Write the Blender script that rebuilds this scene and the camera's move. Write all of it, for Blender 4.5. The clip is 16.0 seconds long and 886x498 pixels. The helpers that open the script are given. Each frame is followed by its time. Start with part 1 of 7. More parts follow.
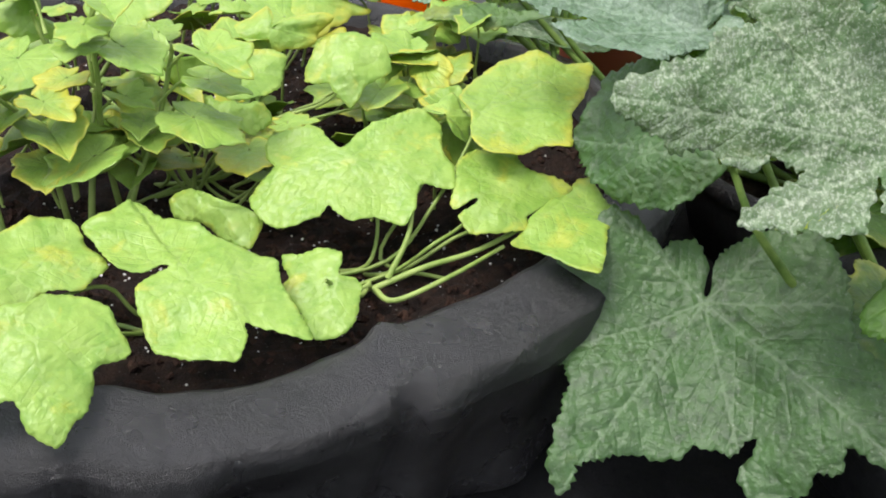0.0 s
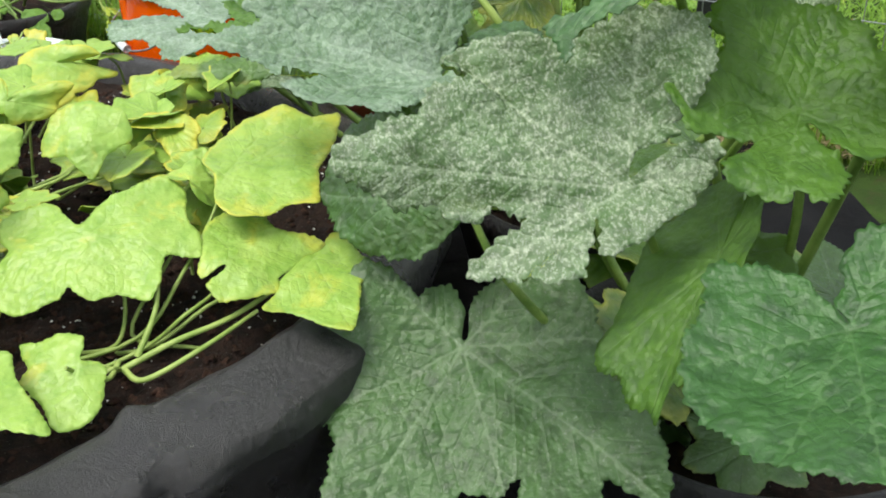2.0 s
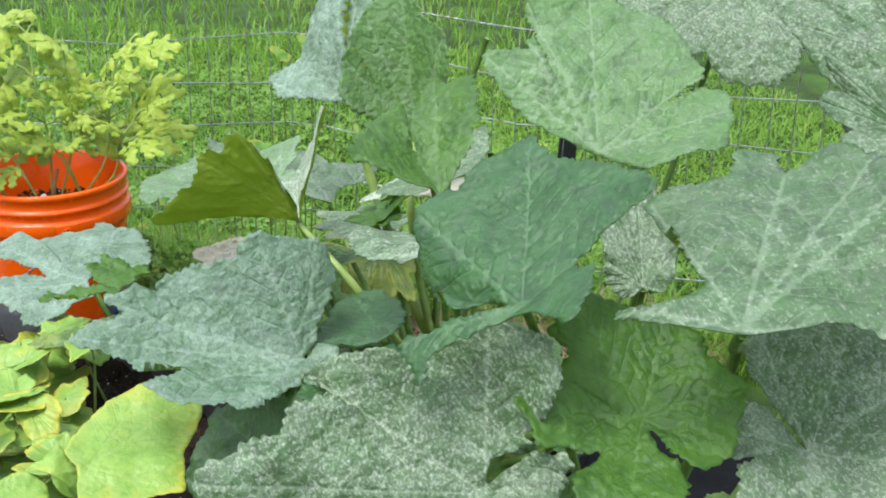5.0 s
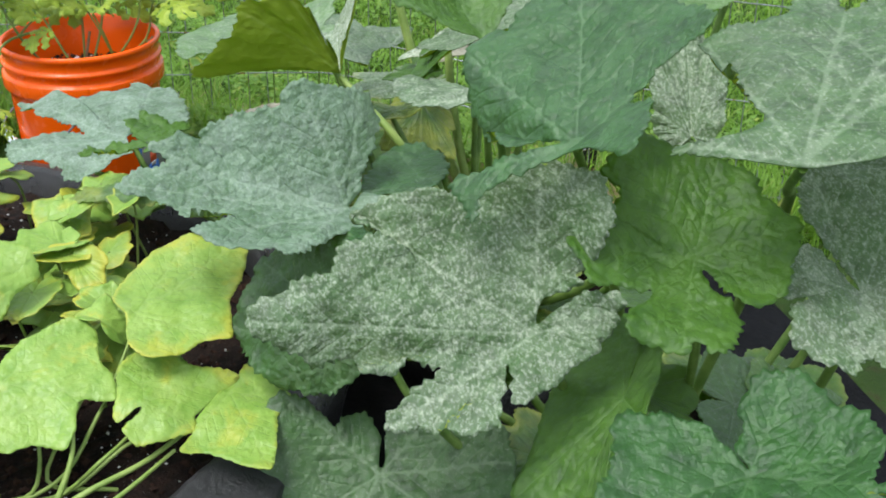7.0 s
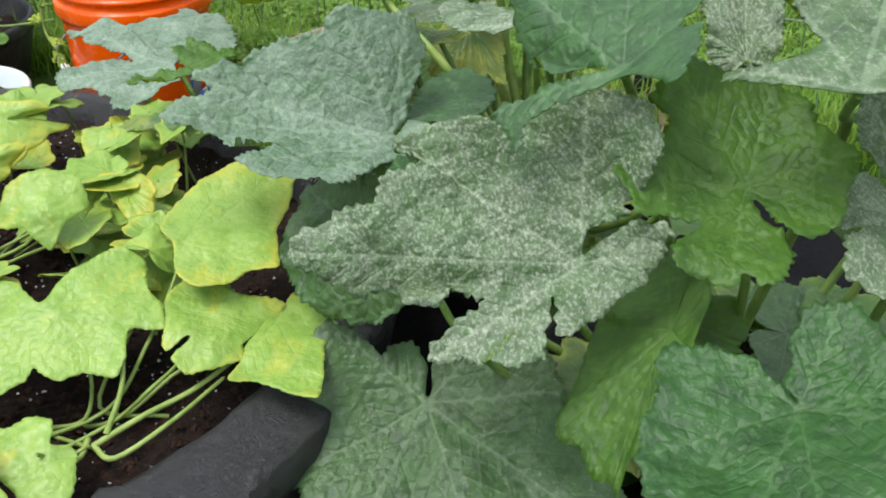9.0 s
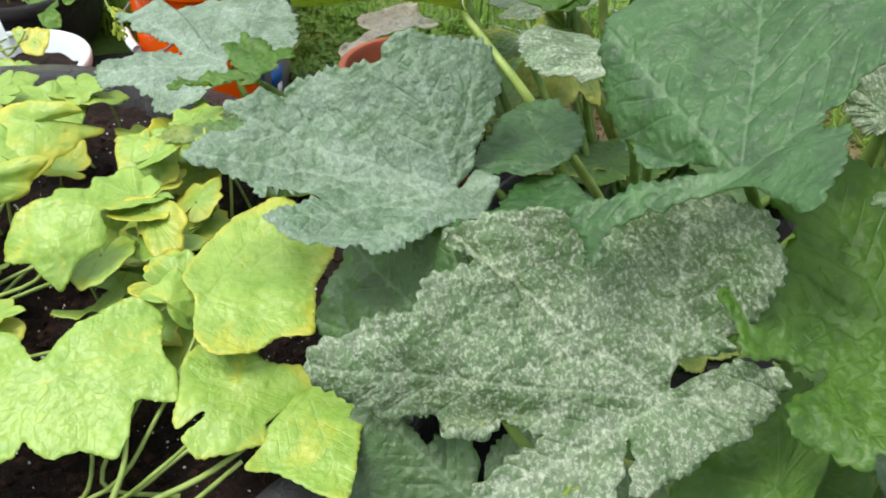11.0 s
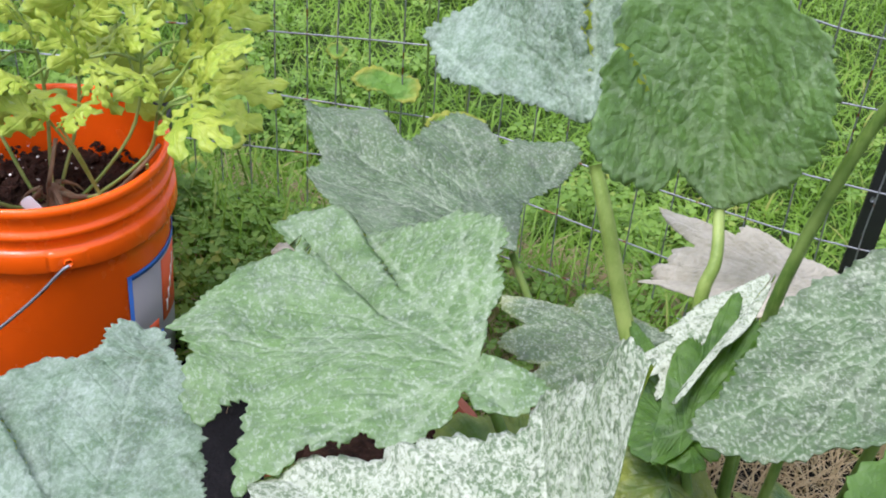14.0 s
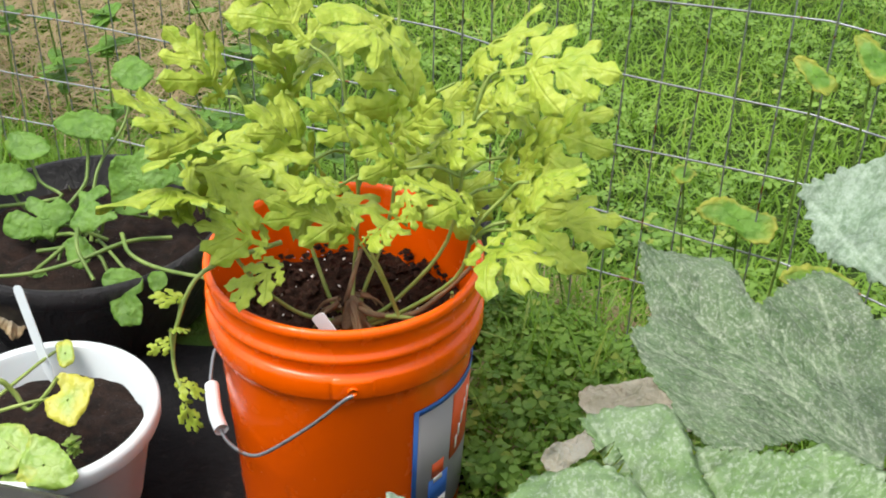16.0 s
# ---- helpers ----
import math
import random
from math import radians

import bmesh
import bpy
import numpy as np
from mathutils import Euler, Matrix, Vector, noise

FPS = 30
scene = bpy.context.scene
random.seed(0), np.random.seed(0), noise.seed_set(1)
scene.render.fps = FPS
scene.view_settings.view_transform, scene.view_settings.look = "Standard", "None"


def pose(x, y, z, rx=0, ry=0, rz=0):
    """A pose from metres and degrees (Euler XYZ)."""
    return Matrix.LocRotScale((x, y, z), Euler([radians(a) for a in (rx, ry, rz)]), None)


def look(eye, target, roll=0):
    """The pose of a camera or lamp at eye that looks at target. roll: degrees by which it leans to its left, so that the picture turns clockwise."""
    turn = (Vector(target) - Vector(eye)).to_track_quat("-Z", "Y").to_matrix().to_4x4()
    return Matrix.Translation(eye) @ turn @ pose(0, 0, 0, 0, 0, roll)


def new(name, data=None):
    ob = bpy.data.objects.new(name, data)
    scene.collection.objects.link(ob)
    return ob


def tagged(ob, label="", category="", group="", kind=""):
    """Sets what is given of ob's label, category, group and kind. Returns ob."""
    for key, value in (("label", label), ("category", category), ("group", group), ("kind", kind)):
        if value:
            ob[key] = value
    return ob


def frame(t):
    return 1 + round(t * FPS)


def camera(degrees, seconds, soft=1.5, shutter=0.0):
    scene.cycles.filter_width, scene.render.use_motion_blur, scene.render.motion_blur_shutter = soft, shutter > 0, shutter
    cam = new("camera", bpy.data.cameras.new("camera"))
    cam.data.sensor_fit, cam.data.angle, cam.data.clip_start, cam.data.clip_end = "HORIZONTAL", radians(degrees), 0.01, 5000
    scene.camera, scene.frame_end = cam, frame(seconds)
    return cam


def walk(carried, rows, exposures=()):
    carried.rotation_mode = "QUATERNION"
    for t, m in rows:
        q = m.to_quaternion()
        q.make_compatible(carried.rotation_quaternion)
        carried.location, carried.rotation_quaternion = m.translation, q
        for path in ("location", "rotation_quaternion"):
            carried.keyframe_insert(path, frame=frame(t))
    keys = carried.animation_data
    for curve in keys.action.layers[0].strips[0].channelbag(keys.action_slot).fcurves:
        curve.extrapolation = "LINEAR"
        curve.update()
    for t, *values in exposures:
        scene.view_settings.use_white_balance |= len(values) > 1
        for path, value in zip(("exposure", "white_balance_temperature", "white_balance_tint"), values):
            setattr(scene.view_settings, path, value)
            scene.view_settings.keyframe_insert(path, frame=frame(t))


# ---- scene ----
import collections

from mathutils import geometry

# ---- camera and walk ----
cam = camera(42.0, 16.0, soft=1.9)
PATH = [
    (0, (0.026, -0.064, 0.99), (0.014, 1.662, -0.019), 1.4),
    (0.5, (0.034, -0.07, 0.985), (-0.07, 1.623, -0.074), 0.2),
    (1, (0.042, -0.062, 0.98), (0.0, 1.64, -0.069), 0.0),
    (1.5, (0.087, -0.04, 1.001), (0.194, 1.682, -0.012), 0.2),
    (2, (0.126, -0.037, 1.021), (0.386, 1.689, 0.044), 0.4),
    (2.5, (0.148, -0.029, 1.05), (0.519, 1.684, 0.087), 0.1),
    (3, (0.164, -0.024, 1.09), (0.601, 1.701, 0.178), 0.0),
    (3.5, (0.166, -0.025, 1.123), (0.636, 1.735, 0.297), 0.2),
    (4, (0.159, -0.017, 1.164), (0.657, 1.762, 0.399), 1.0),
    (4.2, (0.152, -0.018, 1.168), (0.66, 1.771, 0.445), 1.5),
    (6.3, (0.134, 0.005, 1.182), (0.586, 1.735, 0.287), 0.8),
    (6.5, (0.124, -0.002, 1.163), (0.576, 1.715, 0.243), 1.0),
    (7, (0.117, -0.012, 1.131), (0.553, 1.706, 0.205), 0.8),
    (7.5, (0.119, -0.013, 1.132), (0.523, 1.689, 0.164), -0.3),
    (8, (0.118, -0.014, 1.132), (0.497, 1.67, 0.121), -1.1),
    (8.2, (0.122, -0.011, 1.134), (0.485, 1.665, 0.106), -1.4),
    (10.3, (0.157, 0.08, 1.12), (0.411, 1.761, 0.066), 0.6),
    (10.5, (0.169, 0.124, 1.138), (0.4, 1.778, 0.039), 0.5),
    (11, (0.207, 0.24, 1.136), (0.354, 1.878, -0.001), -0.6),
    (11.5, (0.185, 0.361, 1.157), (0.357, 1.981, -0.003), -0.2),
    (12, (0.146, 0.493, 1.163), (0.392, 2.101, -0.001), 1.5),
    (12.5, (0.159, 0.65, 1.159), (0.398, 2.248, -0.019), 1.6),
    (13, (0.198, 0.82, 1.15), (0.392, 2.425, -0.027), -0.2),
    (13.5, (0.192, 0.949, 1.15), (0.462, 2.558, -0.006), 1.7),
    (14, (0.172, 1.041, 1.16), (0.54, 2.636, 0.011), 4.1),
    (14.5, (0.171, 1.135, 1.141), (0.453, 2.754, 0.001), 3.3),
    (15, (0.217, 1.226, 1.124), (0.293, 2.866, -0.018), 0.7),
    (15.5, (0.208, 1.259, 1.123), (0.147, 2.919, 0.009), 0.3),
    (16, (0.179, 1.259, 1.129), (0.003, 2.933, 0.049), 1.1),
]
EXPOSURE = [(0.0, 0.89, 6450, 11), (1.5, 0.98, 6500, 6), (2.5, 0.82, 6750, 5), (3.0, 0.84, 6500, 5), (3.5, 0.88, 6150, 5), (4.0, 0.98, 5900, 7), (6.5, 0.75, 6100, 6), (8.2, 0.68, 6150, 7), (10.5, 0.78, 6550, 9), (12.0, 0.96, 6200, 11), (13.0, 0.92, 6300, 17), (14.0, 0.88, 5900, 22), (14.5, 0.86, 5850, 22), (15.0, 0.86, 6500, 13), (16.0, 0.9, 6700, 10)]
walk(cam, [(t, look(eye, target, roll)) for t, eye, target, roll in PATH], EXPOSURE)

# ---- world and sun: a bright hazy sky ----
GROUND = 0.07
world = bpy.data.worlds.new("sky")
scene.world = world
world.use_nodes = True
wn = world.node_tree
sky = wn.nodes.new("ShaderNodeTexSky")
sky.sky_type, sky.sun_disc = "NISHITA", False
sky.sun_elevation, sky.sun_rotation = radians(66), radians(-118)
sky.air_density, sky.dust_density = 1.0, 3.0
wn.nodes["Background"].inputs["Strength"].default_value = 0.13
haze = wn.nodes.new("ShaderNodeMix")  # thin cloud over the blue
haze.data_type = "RGBA"
haze.inputs["Factor"].default_value = 0.62
up = wn.nodes.new("ShaderNodeSeparateXYZ")  # overcast: brighter overhead than at the horizon
wn.links.new(wn.nodes.new("ShaderNodeTexCoord").outputs["Generated"], up.inputs[0])
cloud = wn.nodes.new("ShaderNodeMix")
cloud.data_type = "RGBA"
cloud.inputs["A"].default_value, cloud.inputs["B"].default_value = (4.8, 4.9, 5.0, 1), (7.5, 7.6, 7.7, 1)
wn.links.new(up.outputs["Z"], cloud.inputs["Factor"])
wn.links.new(cloud.outputs["Result"], haze.inputs["B"])
wn.links.new(sky.outputs[0], haze.inputs["A"])
wn.links.new(haze.outputs["Result"], wn.nodes["Background"].inputs["Color"])
sun_data = bpy.data.lights.new("sun", "SUN")
sun_data.energy, sun_data.angle, sun_data.color = 1.75, radians(26), (1.0, 0.97, 0.91)
sun = new("sun", sun_data)
sun.matrix_world = look((-2.2, -1.2, 5.6), (0, 0, 0))


# ---- materials ----
class Nodes:
    """A short way to lay out the nodes of one material."""

    def __init__(self, name):
        self.mat = bpy.data.materials.new(name)
        self.mat.use_nodes = True
        self.tree = self.mat.node_tree
        self.bsdf = self.tree.nodes["Principled BSDF"]
        self.out = self.tree.nodes["Material Output"]
        self.coords = self.tree.nodes.new("ShaderNodeTexCoord").outputs["Object"]

    def put(self, socket, value):
        if isinstance(value, bpy.types.NodeSocket):
            self.tree.links.new(value, socket)
        elif value is not None:
            socket.default_value = value

    def noise(self, scale, detail=3.0, rough=0.55, stretch=None, warp=0.0):
        n = self.tree.nodes.new("ShaderNodeTexNoise")
        n.inputs["Scale"].default_value, n.inputs["Detail"].default_value = scale, detail
        n.inputs["Roughness"].default_value, n.inputs["Distortion"].default_value = rough, warp
        if stretch:
            m = self.tree.nodes.new("ShaderNodeMapping")
            m.inputs["Scale"].default_value = stretch
            self.put(m.inputs["Vector"], self.coords)
            self.put(n.inputs["Vector"], m.outputs[0])
        else:
            self.put(n.inputs["Vector"], self.coords)
        return n.outputs["Fac"]

    def wander(self, scale):
        """A noise in three parts, to bend other patterns."""
        n = self.tree.nodes.new("ShaderNodeTexNoise")
        n.inputs["Scale"].default_value = scale
        self.put(n.inputs["Vector"], self.coords)
        return n.outputs["Color"]

    def ramp(self, fac, low, high, a=0.0, b=1.0):
        n = self.tree.nodes.new("ShaderNodeMapRange")
        n.interpolation_type = "SMOOTHSTEP"
        for key, value in (("Value", fac), ("From Min", low), ("From Max", high), ("To Min", a), ("To Max", b)):
            self.put(n.inputs[key], value)
        return n.outputs["Result"]

    def math(self, kind, a, b=None):
        n = self.tree.nodes.new("ShaderNodeMath")
        n.operation = kind
        self.put(n.inputs[0], a)
        self.put(n.inputs[1], b)
        return n.outputs[0]

    def mix(self, fac, a, b):
        n = self.tree.nodes.new("ShaderNodeMix")
        n.data_type = "RGBA"
        self.put(n.inputs["Factor"], fac)
        self.put(n.inputs["A"], (*a, 1) if isinstance(a, tuple) else a)
        self.put(n.inputs["B"], (*b, 1) if isinstance(b, tuple) else b)
        return n.outputs["Result"]

    def data(self):
        """The leaf's own values: distance to a vein, distance from its middle, mildew, yellowing."""
        a = self.tree.nodes.new("ShaderNodeAttribute")
        a.attribute_name = "leafdata"
        s = self.tree.nodes.new("ShaderNodeSeparateColor")
        self.put(s.inputs[0], a.outputs["Color"])
        return s.outputs[0], s.outputs[1], s.outputs[2], a.outputs["Alpha"]

    def random(self):
        return self.tree.nodes.new("ShaderNodeObjectInfo").outputs["Random"]

    def island(self):
        return self.tree.nodes.new("ShaderNodeNewGeometry").outputs["Random Per Island"]

    def bump(self, height, strength, distance):
        n = self.tree.nodes.new("ShaderNodeBump")
        n.inputs["Strength"].default_value, n.inputs["Distance"].default_value = strength, distance
        self.put(n.inputs["Height"], height)
        self.put(self.bsdf.inputs["Normal"], n.outputs[0])
        return self

    def finish(self, color, rough=0.6, metal=0.0, spec=0.5, thin=None, amount=0.0):
        b = self.bsdf
        self.put(b.inputs["Base Color"], (*color, 1) if isinstance(color, tuple) else color)
        self.put(b.inputs["Roughness"], rough)
        self.put(b.inputs["Metallic"], metal)
        self.put(b.inputs["Specular IOR Level"], spec)
        if amount:
            t = self.tree.nodes.new("ShaderNodeBsdfTranslucent")
            self.put(t.inputs["Color"], (*thin, 1) if isinstance(thin, tuple) else thin)
            m = self.tree.nodes.new("ShaderNodeMixShader")
            self.put(m.inputs[0], amount)
            self.put(m.inputs[1], b.outputs[0])
            self.put(m.inputs[2], t.outputs[0])
            self.put(self.out.inputs["Surface"], m.outputs[0])
        return self.mat


def leaf_material(name, dark, light, vein, old, powder, rough, through_light, amount, relief=0.6, vein_width=0.009, vein_strength=0.17, gloss=0.45, fleck_share=1.0, film_share=1.0, blotch=0.0):
    """A leaf's face: mottled green with its bulges painted as if lit, paler veins, yellowing from the margin, and a
    dusting of mildew.
    """
    n = Nodes(name)
    dist, rad, mil, yel = n.data()
    green = n.mix(n.ramp(n.noise(34, 5, 0.65), 0.32, 0.68), dark, light)
    green = n.mix(n.math("MULTIPLY", n.ramp(n.noise(170, 3), 0.42, 0.68), 0.4), green, light)
    cells = n.tree.nodes.new("ShaderNodeTexVoronoi")
    cells.feature = "SMOOTH_F1"
    cells.inputs["Scale"].default_value = 110
    warped = n.tree.nodes.new("ShaderNodeVectorMath")
    warped.operation = "MULTIPLY_ADD"
    n.put(warped.inputs[0], n.wander(55))
    warped.inputs[1].default_value = (0.012, 0.012, 0.012)
    n.put(warped.inputs[2], n.coords)
    n.put(cells.inputs["Vector"], warped.outputs[0])
    # shading put into the colour: cell tops lighter, creases between them left darker
    bulge_lit = n.ramp(cells.outputs["Distance"], 0.15, 0.55, 1.0, 0.0)
    green = n.mix(n.math("MULTIPLY", bulge_lit, 0.55), green, light)
    age = n.ramp(n.math("ADD", n.math("ADD", n.math("ADD", yel, n.ramp(rad, 0.84, 1.0, 0.0, 0.12)), n.math("MULTIPLY", rad, 0.30)), n.math("MULTIPLY", n.noise(26, 5, 0.65), 0.75)), 0.85, 1.25)
    green = n.mix(age, green, old)
    if blotch:
        green = n.mix(n.ramp(n.noise(22, 4, 0.6, warp=0.5), 0.56, 0.70, 0.0, blotch), green, old)
    line = n.ramp(dist, vein_width * 0.25, vein_width, 1.0, 0.0)
    green = n.mix(n.math("MULTIPLY", line, vein_strength), green, vein)
    # mildew: an uneven film, small flecks all over it, and brighter spots where it is thick
    tone = n.noise(24, 6, 0.72, warp=0.7)
    film = n.math("MULTIPLY", n.ramp(tone, 0.32, 0.74, 0.12 * film_share, 0.38 * film_share), mil)
    edge = n.math("SUBTRACT", n.math("SUBTRACT", 0.73, n.math("MULTIPLY", mil, 0.20)), n.math("MULTIPLY", tone, 0.16))
    fleck = n.ramp(n.noise(360, 3, 0.65, stretch=(1.0, 0.6, 0.85), warp=0.6), edge, n.math("ADD", edge, 0.13))
    spots = n.ramp(n.noise(120, 4, 0.65, warp=0.8), n.math("ADD", edge, 0.06), n.math("ADD", edge, 0.16))
    flecks = n.math("MULTIPLY", fleck, n.math("MULTIPLY", n.math("ADD", mil, 0.25), 0.38 * fleck_share))
    flecks = n.math("ADD", flecks, n.math("MULTIPLY", spots, n.math("MULTIPLY", mil, 0.15)))
    flecks = n.math("MINIMUM", n.math("ADD", flecks, n.math("MULTIPLY", line, n.math("MULTIPLY", mil, 0.20 * fleck_share))), 0.85)
    haze_tint = n.mix(0.35, powder, n.mix(0.5, light, powder))
    color = n.mix(n.math("MINIMUM", film, 0.85), green, haze_tint)
    color = n.mix(flecks, color, powder)
    dust = n.math("ADD", film, flecks)
    height = n.math("ADD", n.math("MULTIPLY", n.ramp(dist, 0.0, vein_width * 2.5), 0.35), n.math("MULTIPLY", cells.outputs["Distance"], -1.5))
    height = n.math("ADD", height, n.math("ADD", n.math("MULTIPLY", n.noise(300, 3), 0.5), n.math("MULTIPLY", n.noise(60, 4), 0.9)))
    n.bump(height, relief, 0.0040)
    return n.finish(color, n.ramp(dust, 0.0, 0.7, rough, 0.8), thin=through_light, amount=amount, spec=gloss)


SQUASH_TOP = leaf_material("squash_leaf_top", (0.013, 0.045, 0.008), (0.044, 0.120, 0.024), (0.17, 0.29, 0.13), (0.24, 0.27, 0.04),
                           (0.65, 0.70, 0.56), 0.40, (0.40, 0.66, 0.10), 0.17, film_share=0.85)
SQUASH_SAGE = leaf_material("sage_squash_leaf_top", (0.016, 0.052, 0.014), (0.046, 0.125, 0.036), (0.30, 0.40, 0.24), (0.24, 0.27, 0.04),
                            (0.58, 0.69, 0.60), 0.38, (0.40, 0.66, 0.10), 0.17, fleck_share=0.45, film_share=1.25)
SQUASH_UNDER = leaf_material("squash_leaf_under", (0.27, 0.36, 0.030), (0.35, 0.44, 0.045), (0.46, 0.54, 0.14), (0.34, 0.34, 0.05),
                             (0.55, 0.62, 0.5), 0.6, (0.74, 0.80, 0.06), 0.48, vein_width=0.014, vein_strength=0.45)
SQUASH_FRESH = leaf_material("young_squash_leaf_top", (0.026, 0.080, 0.007), (0.076, 0.170, 0.017), (0.20, 0.34, 0.09), (0.28, 0.33, 0.05),
                             (0.62, 0.70, 0.60), 0.45, (0.40, 0.66, 0.06), 0.24)
SQUASH_MID = leaf_material("grown_squash_leaf_top", (0.036, 0.100, 0.018), (0.105, 0.22, 0.046), (0.30, 0.42, 0.18), (0.26, 0.30, 0.05),
                           (0.62, 0.69, 0.58), 0.42, (0.45, 0.70, 0.10), 0.25)
SQUASH_DEEP = leaf_material("deep_green_squash_leaf_top", (0.010, 0.048, 0.008), (0.034, 0.112, 0.021), (0.15, 0.29, 0.09), (0.26, 0.30, 0.05),
                            (0.60, 0.70, 0.60), 0.42, (0.40, 0.66, 0.06), 0.18, gloss=0.45)
DEAD_LEAF = leaf_material("withered_leaf", (0.46, 0.42, 0.29), (0.66, 0.61, 0.47), (0.40, 0.37, 0.27), (0.36, 0.27, 0.15),
                          (0.60, 0.62, 0.57), 0.8, (0.3, 0.25, 0.12), 0.15)
CUKE_TOP = leaf_material("cucumber_leaf_top", (0.215, 0.40, 0.050), (0.36, 0.54, 0.095), (0.50, 0.64, 0.20), (0.60, 0.58, 0.06),
                         (0.6, 0.66, 0.5), 0.40, (0.36, 0.55, 0.04), 0.28, gloss=0.6, relief=0.35, blotch=0.6)
CUKE_UNDER = leaf_material("cucumber_leaf_under", (0.20, 0.34, 0.07), (0.27, 0.42, 0.10), (0.4, 0.5, 0.2), (0.5, 0.45, 0.08),
                           (0.6, 0.66, 0.5), 0.6, (0.35, 0.5, 0.04), 0.3)
MELON_TOP = leaf_material("melon_leaf_top", (0.070, 0.185, 0.018), (0.155, 0.32, 0.042), (0.22, 0.40, 0.12), (0.4, 0.4, 0.06),
                          (0.6, 0.66, 0.5), 0.45, (0.2, 0.4, 0.03), 0.25, gloss=0.25)
WATERMELON_TOP = leaf_material("watermelon_leaf_top", (0.28, 0.42, 0.030), (0.49, 0.59, 0.075), (0.58, 0.64, 0.2), (0.58, 0.52, 0.06),
                               (0.6, 0.66, 0.5), 0.36, (0.46, 0.58, 0.04), 0.3, gloss=0.4)


def stem_material(name, a, b, rough=0.5):
    n = Nodes(name)
    color = n.mix(n.ramp(n.noise(30, 4), 0.3, 0.7), a, b)
    color = n.mix(n.ramp(n.noise(400, 2, stretch=(1, 1, 0.12)), 0.5, 0.75, 0, 0.4), color, b)
    n.bump(n.noise(500, 2), 0.35, 0.001)
    return n.finish(color, rough, thin=(0.2, 0.35, 0.03), amount=0.08)


SQUASH_STEM = stem_material("squash_stem", (0.085, 0.165, 0.025), (0.21, 0.31, 0.07))
PALE_STEM = stem_material("pale_stem", (0.19, 0.29, 0.05), (0.35, 0.45, 0.12))
DRY_STEM = stem_material("dry_stem", (0.16, 0.10, 0.06), (0.33, 0.24, 0.13), 0.8)


def soil_material(name, a, b, speck, speck_amount):
    n = Nodes(name)
    color = n.mix(n.ramp(n.noise(60, 6, 0.7), 0.3, 0.7), a, b)
    color = n.mix(n.math("MULTIPLY", n.ramp(n.noise(420, 2), 0.69, 0.74), speck_amount), color, speck)
    n.bump(n.math("ADD", n.noise(90, 6, 0.7), n.math("MULTIPLY", n.noise(400, 3), 0.5)), 1.0, 0.01)
    return n.finish(color, 0.9, spec=0.25)


SOIL = soil_material("potting_soil", (0.009, 0.0055, 0.0045), (0.036, 0.019, 0.013), (0.4, 0.37, 0.33), 0.5)
BROWN_SOIL = soil_material("brown_potting_soil", (0.018, 0.009, 0.006), (0.075, 0.036, 0.023), (0.4, 0.3, 0.25), 0.25)


def fabric_material(name, a, b, rough, spec=0.5, crease=1.0, dust=0.35):
    n = Nodes(name)
    color = n.mix(n.ramp(n.noise(9, 5), 0.3, 0.7), a, b)
    color = n.mix(n.ramp(n.noise(55, 5, 0.7), 0.55, 0.8, 0, dust), color, (0.075, 0.066, 0.060))
    color = n.mix(n.ramp(n.noise(700, 2), 0.66, 0.72, 0, 0.3), color, (0.10, 0.09, 0.085))
    fuzz = n.math("ADD", n.math("MULTIPLY", n.noise(900, 2), 0.5), n.math("MULTIPLY", n.noise(16, 5, 0.6, warp=0.8), 3.0 * crease))
    fuzz = n.math("ADD", fuzz, n.math("MULTIPLY", n.noise(48, 5, 0.7, stretch=(1, 1, 0.3), warp=1.2), 1.6 * crease))
    n.bump(fuzz, 0.9, 0.005)
    return n.finish(color, n.ramp(n.noise(14, 4), 0.35, 0.7, rough, rough + 0.2), spec=spec)


BAG_FELT = fabric_material("black_felt", (0.006, 0.005, 0.006), (0.012, 0.010, 0.012), 0.26, 0.95, 0.5, 0.12)
WEED_SHEET = fabric_material("black_woven_sheet", (0.006, 0.006, 0.007), (0.012, 0.012, 0.014), 0.85, 0.2)
BLACK_PLASTIC = fabric_material("black_plastic", (0.010, 0.010, 0.012), (0.016, 0.016, 0.018), 0.3)


def plastic_material(name, color, dirt, rough, dirt_amount=0.25, spec=0.5):
    n = Nodes(name)
    c = n.mix(n.ramp(n.noise(7, 5, 0.65), 0.5, 0.85, 0, dirt_amount), color, dirt)
    c = n.mix(n.ramp(n.noise(130, 4, 0.7, stretch=(1, 1, 0.3)), 0.62, 0.8, 0, dirt_amount), c, dirt)
    n.bump(n.noise(18, 3), 0.1, 0.003)
    return n.finish(c, n.ramp(n.noise(25, 4), 0.3, 0.7, rough, rough + 0.18), spec=spec)


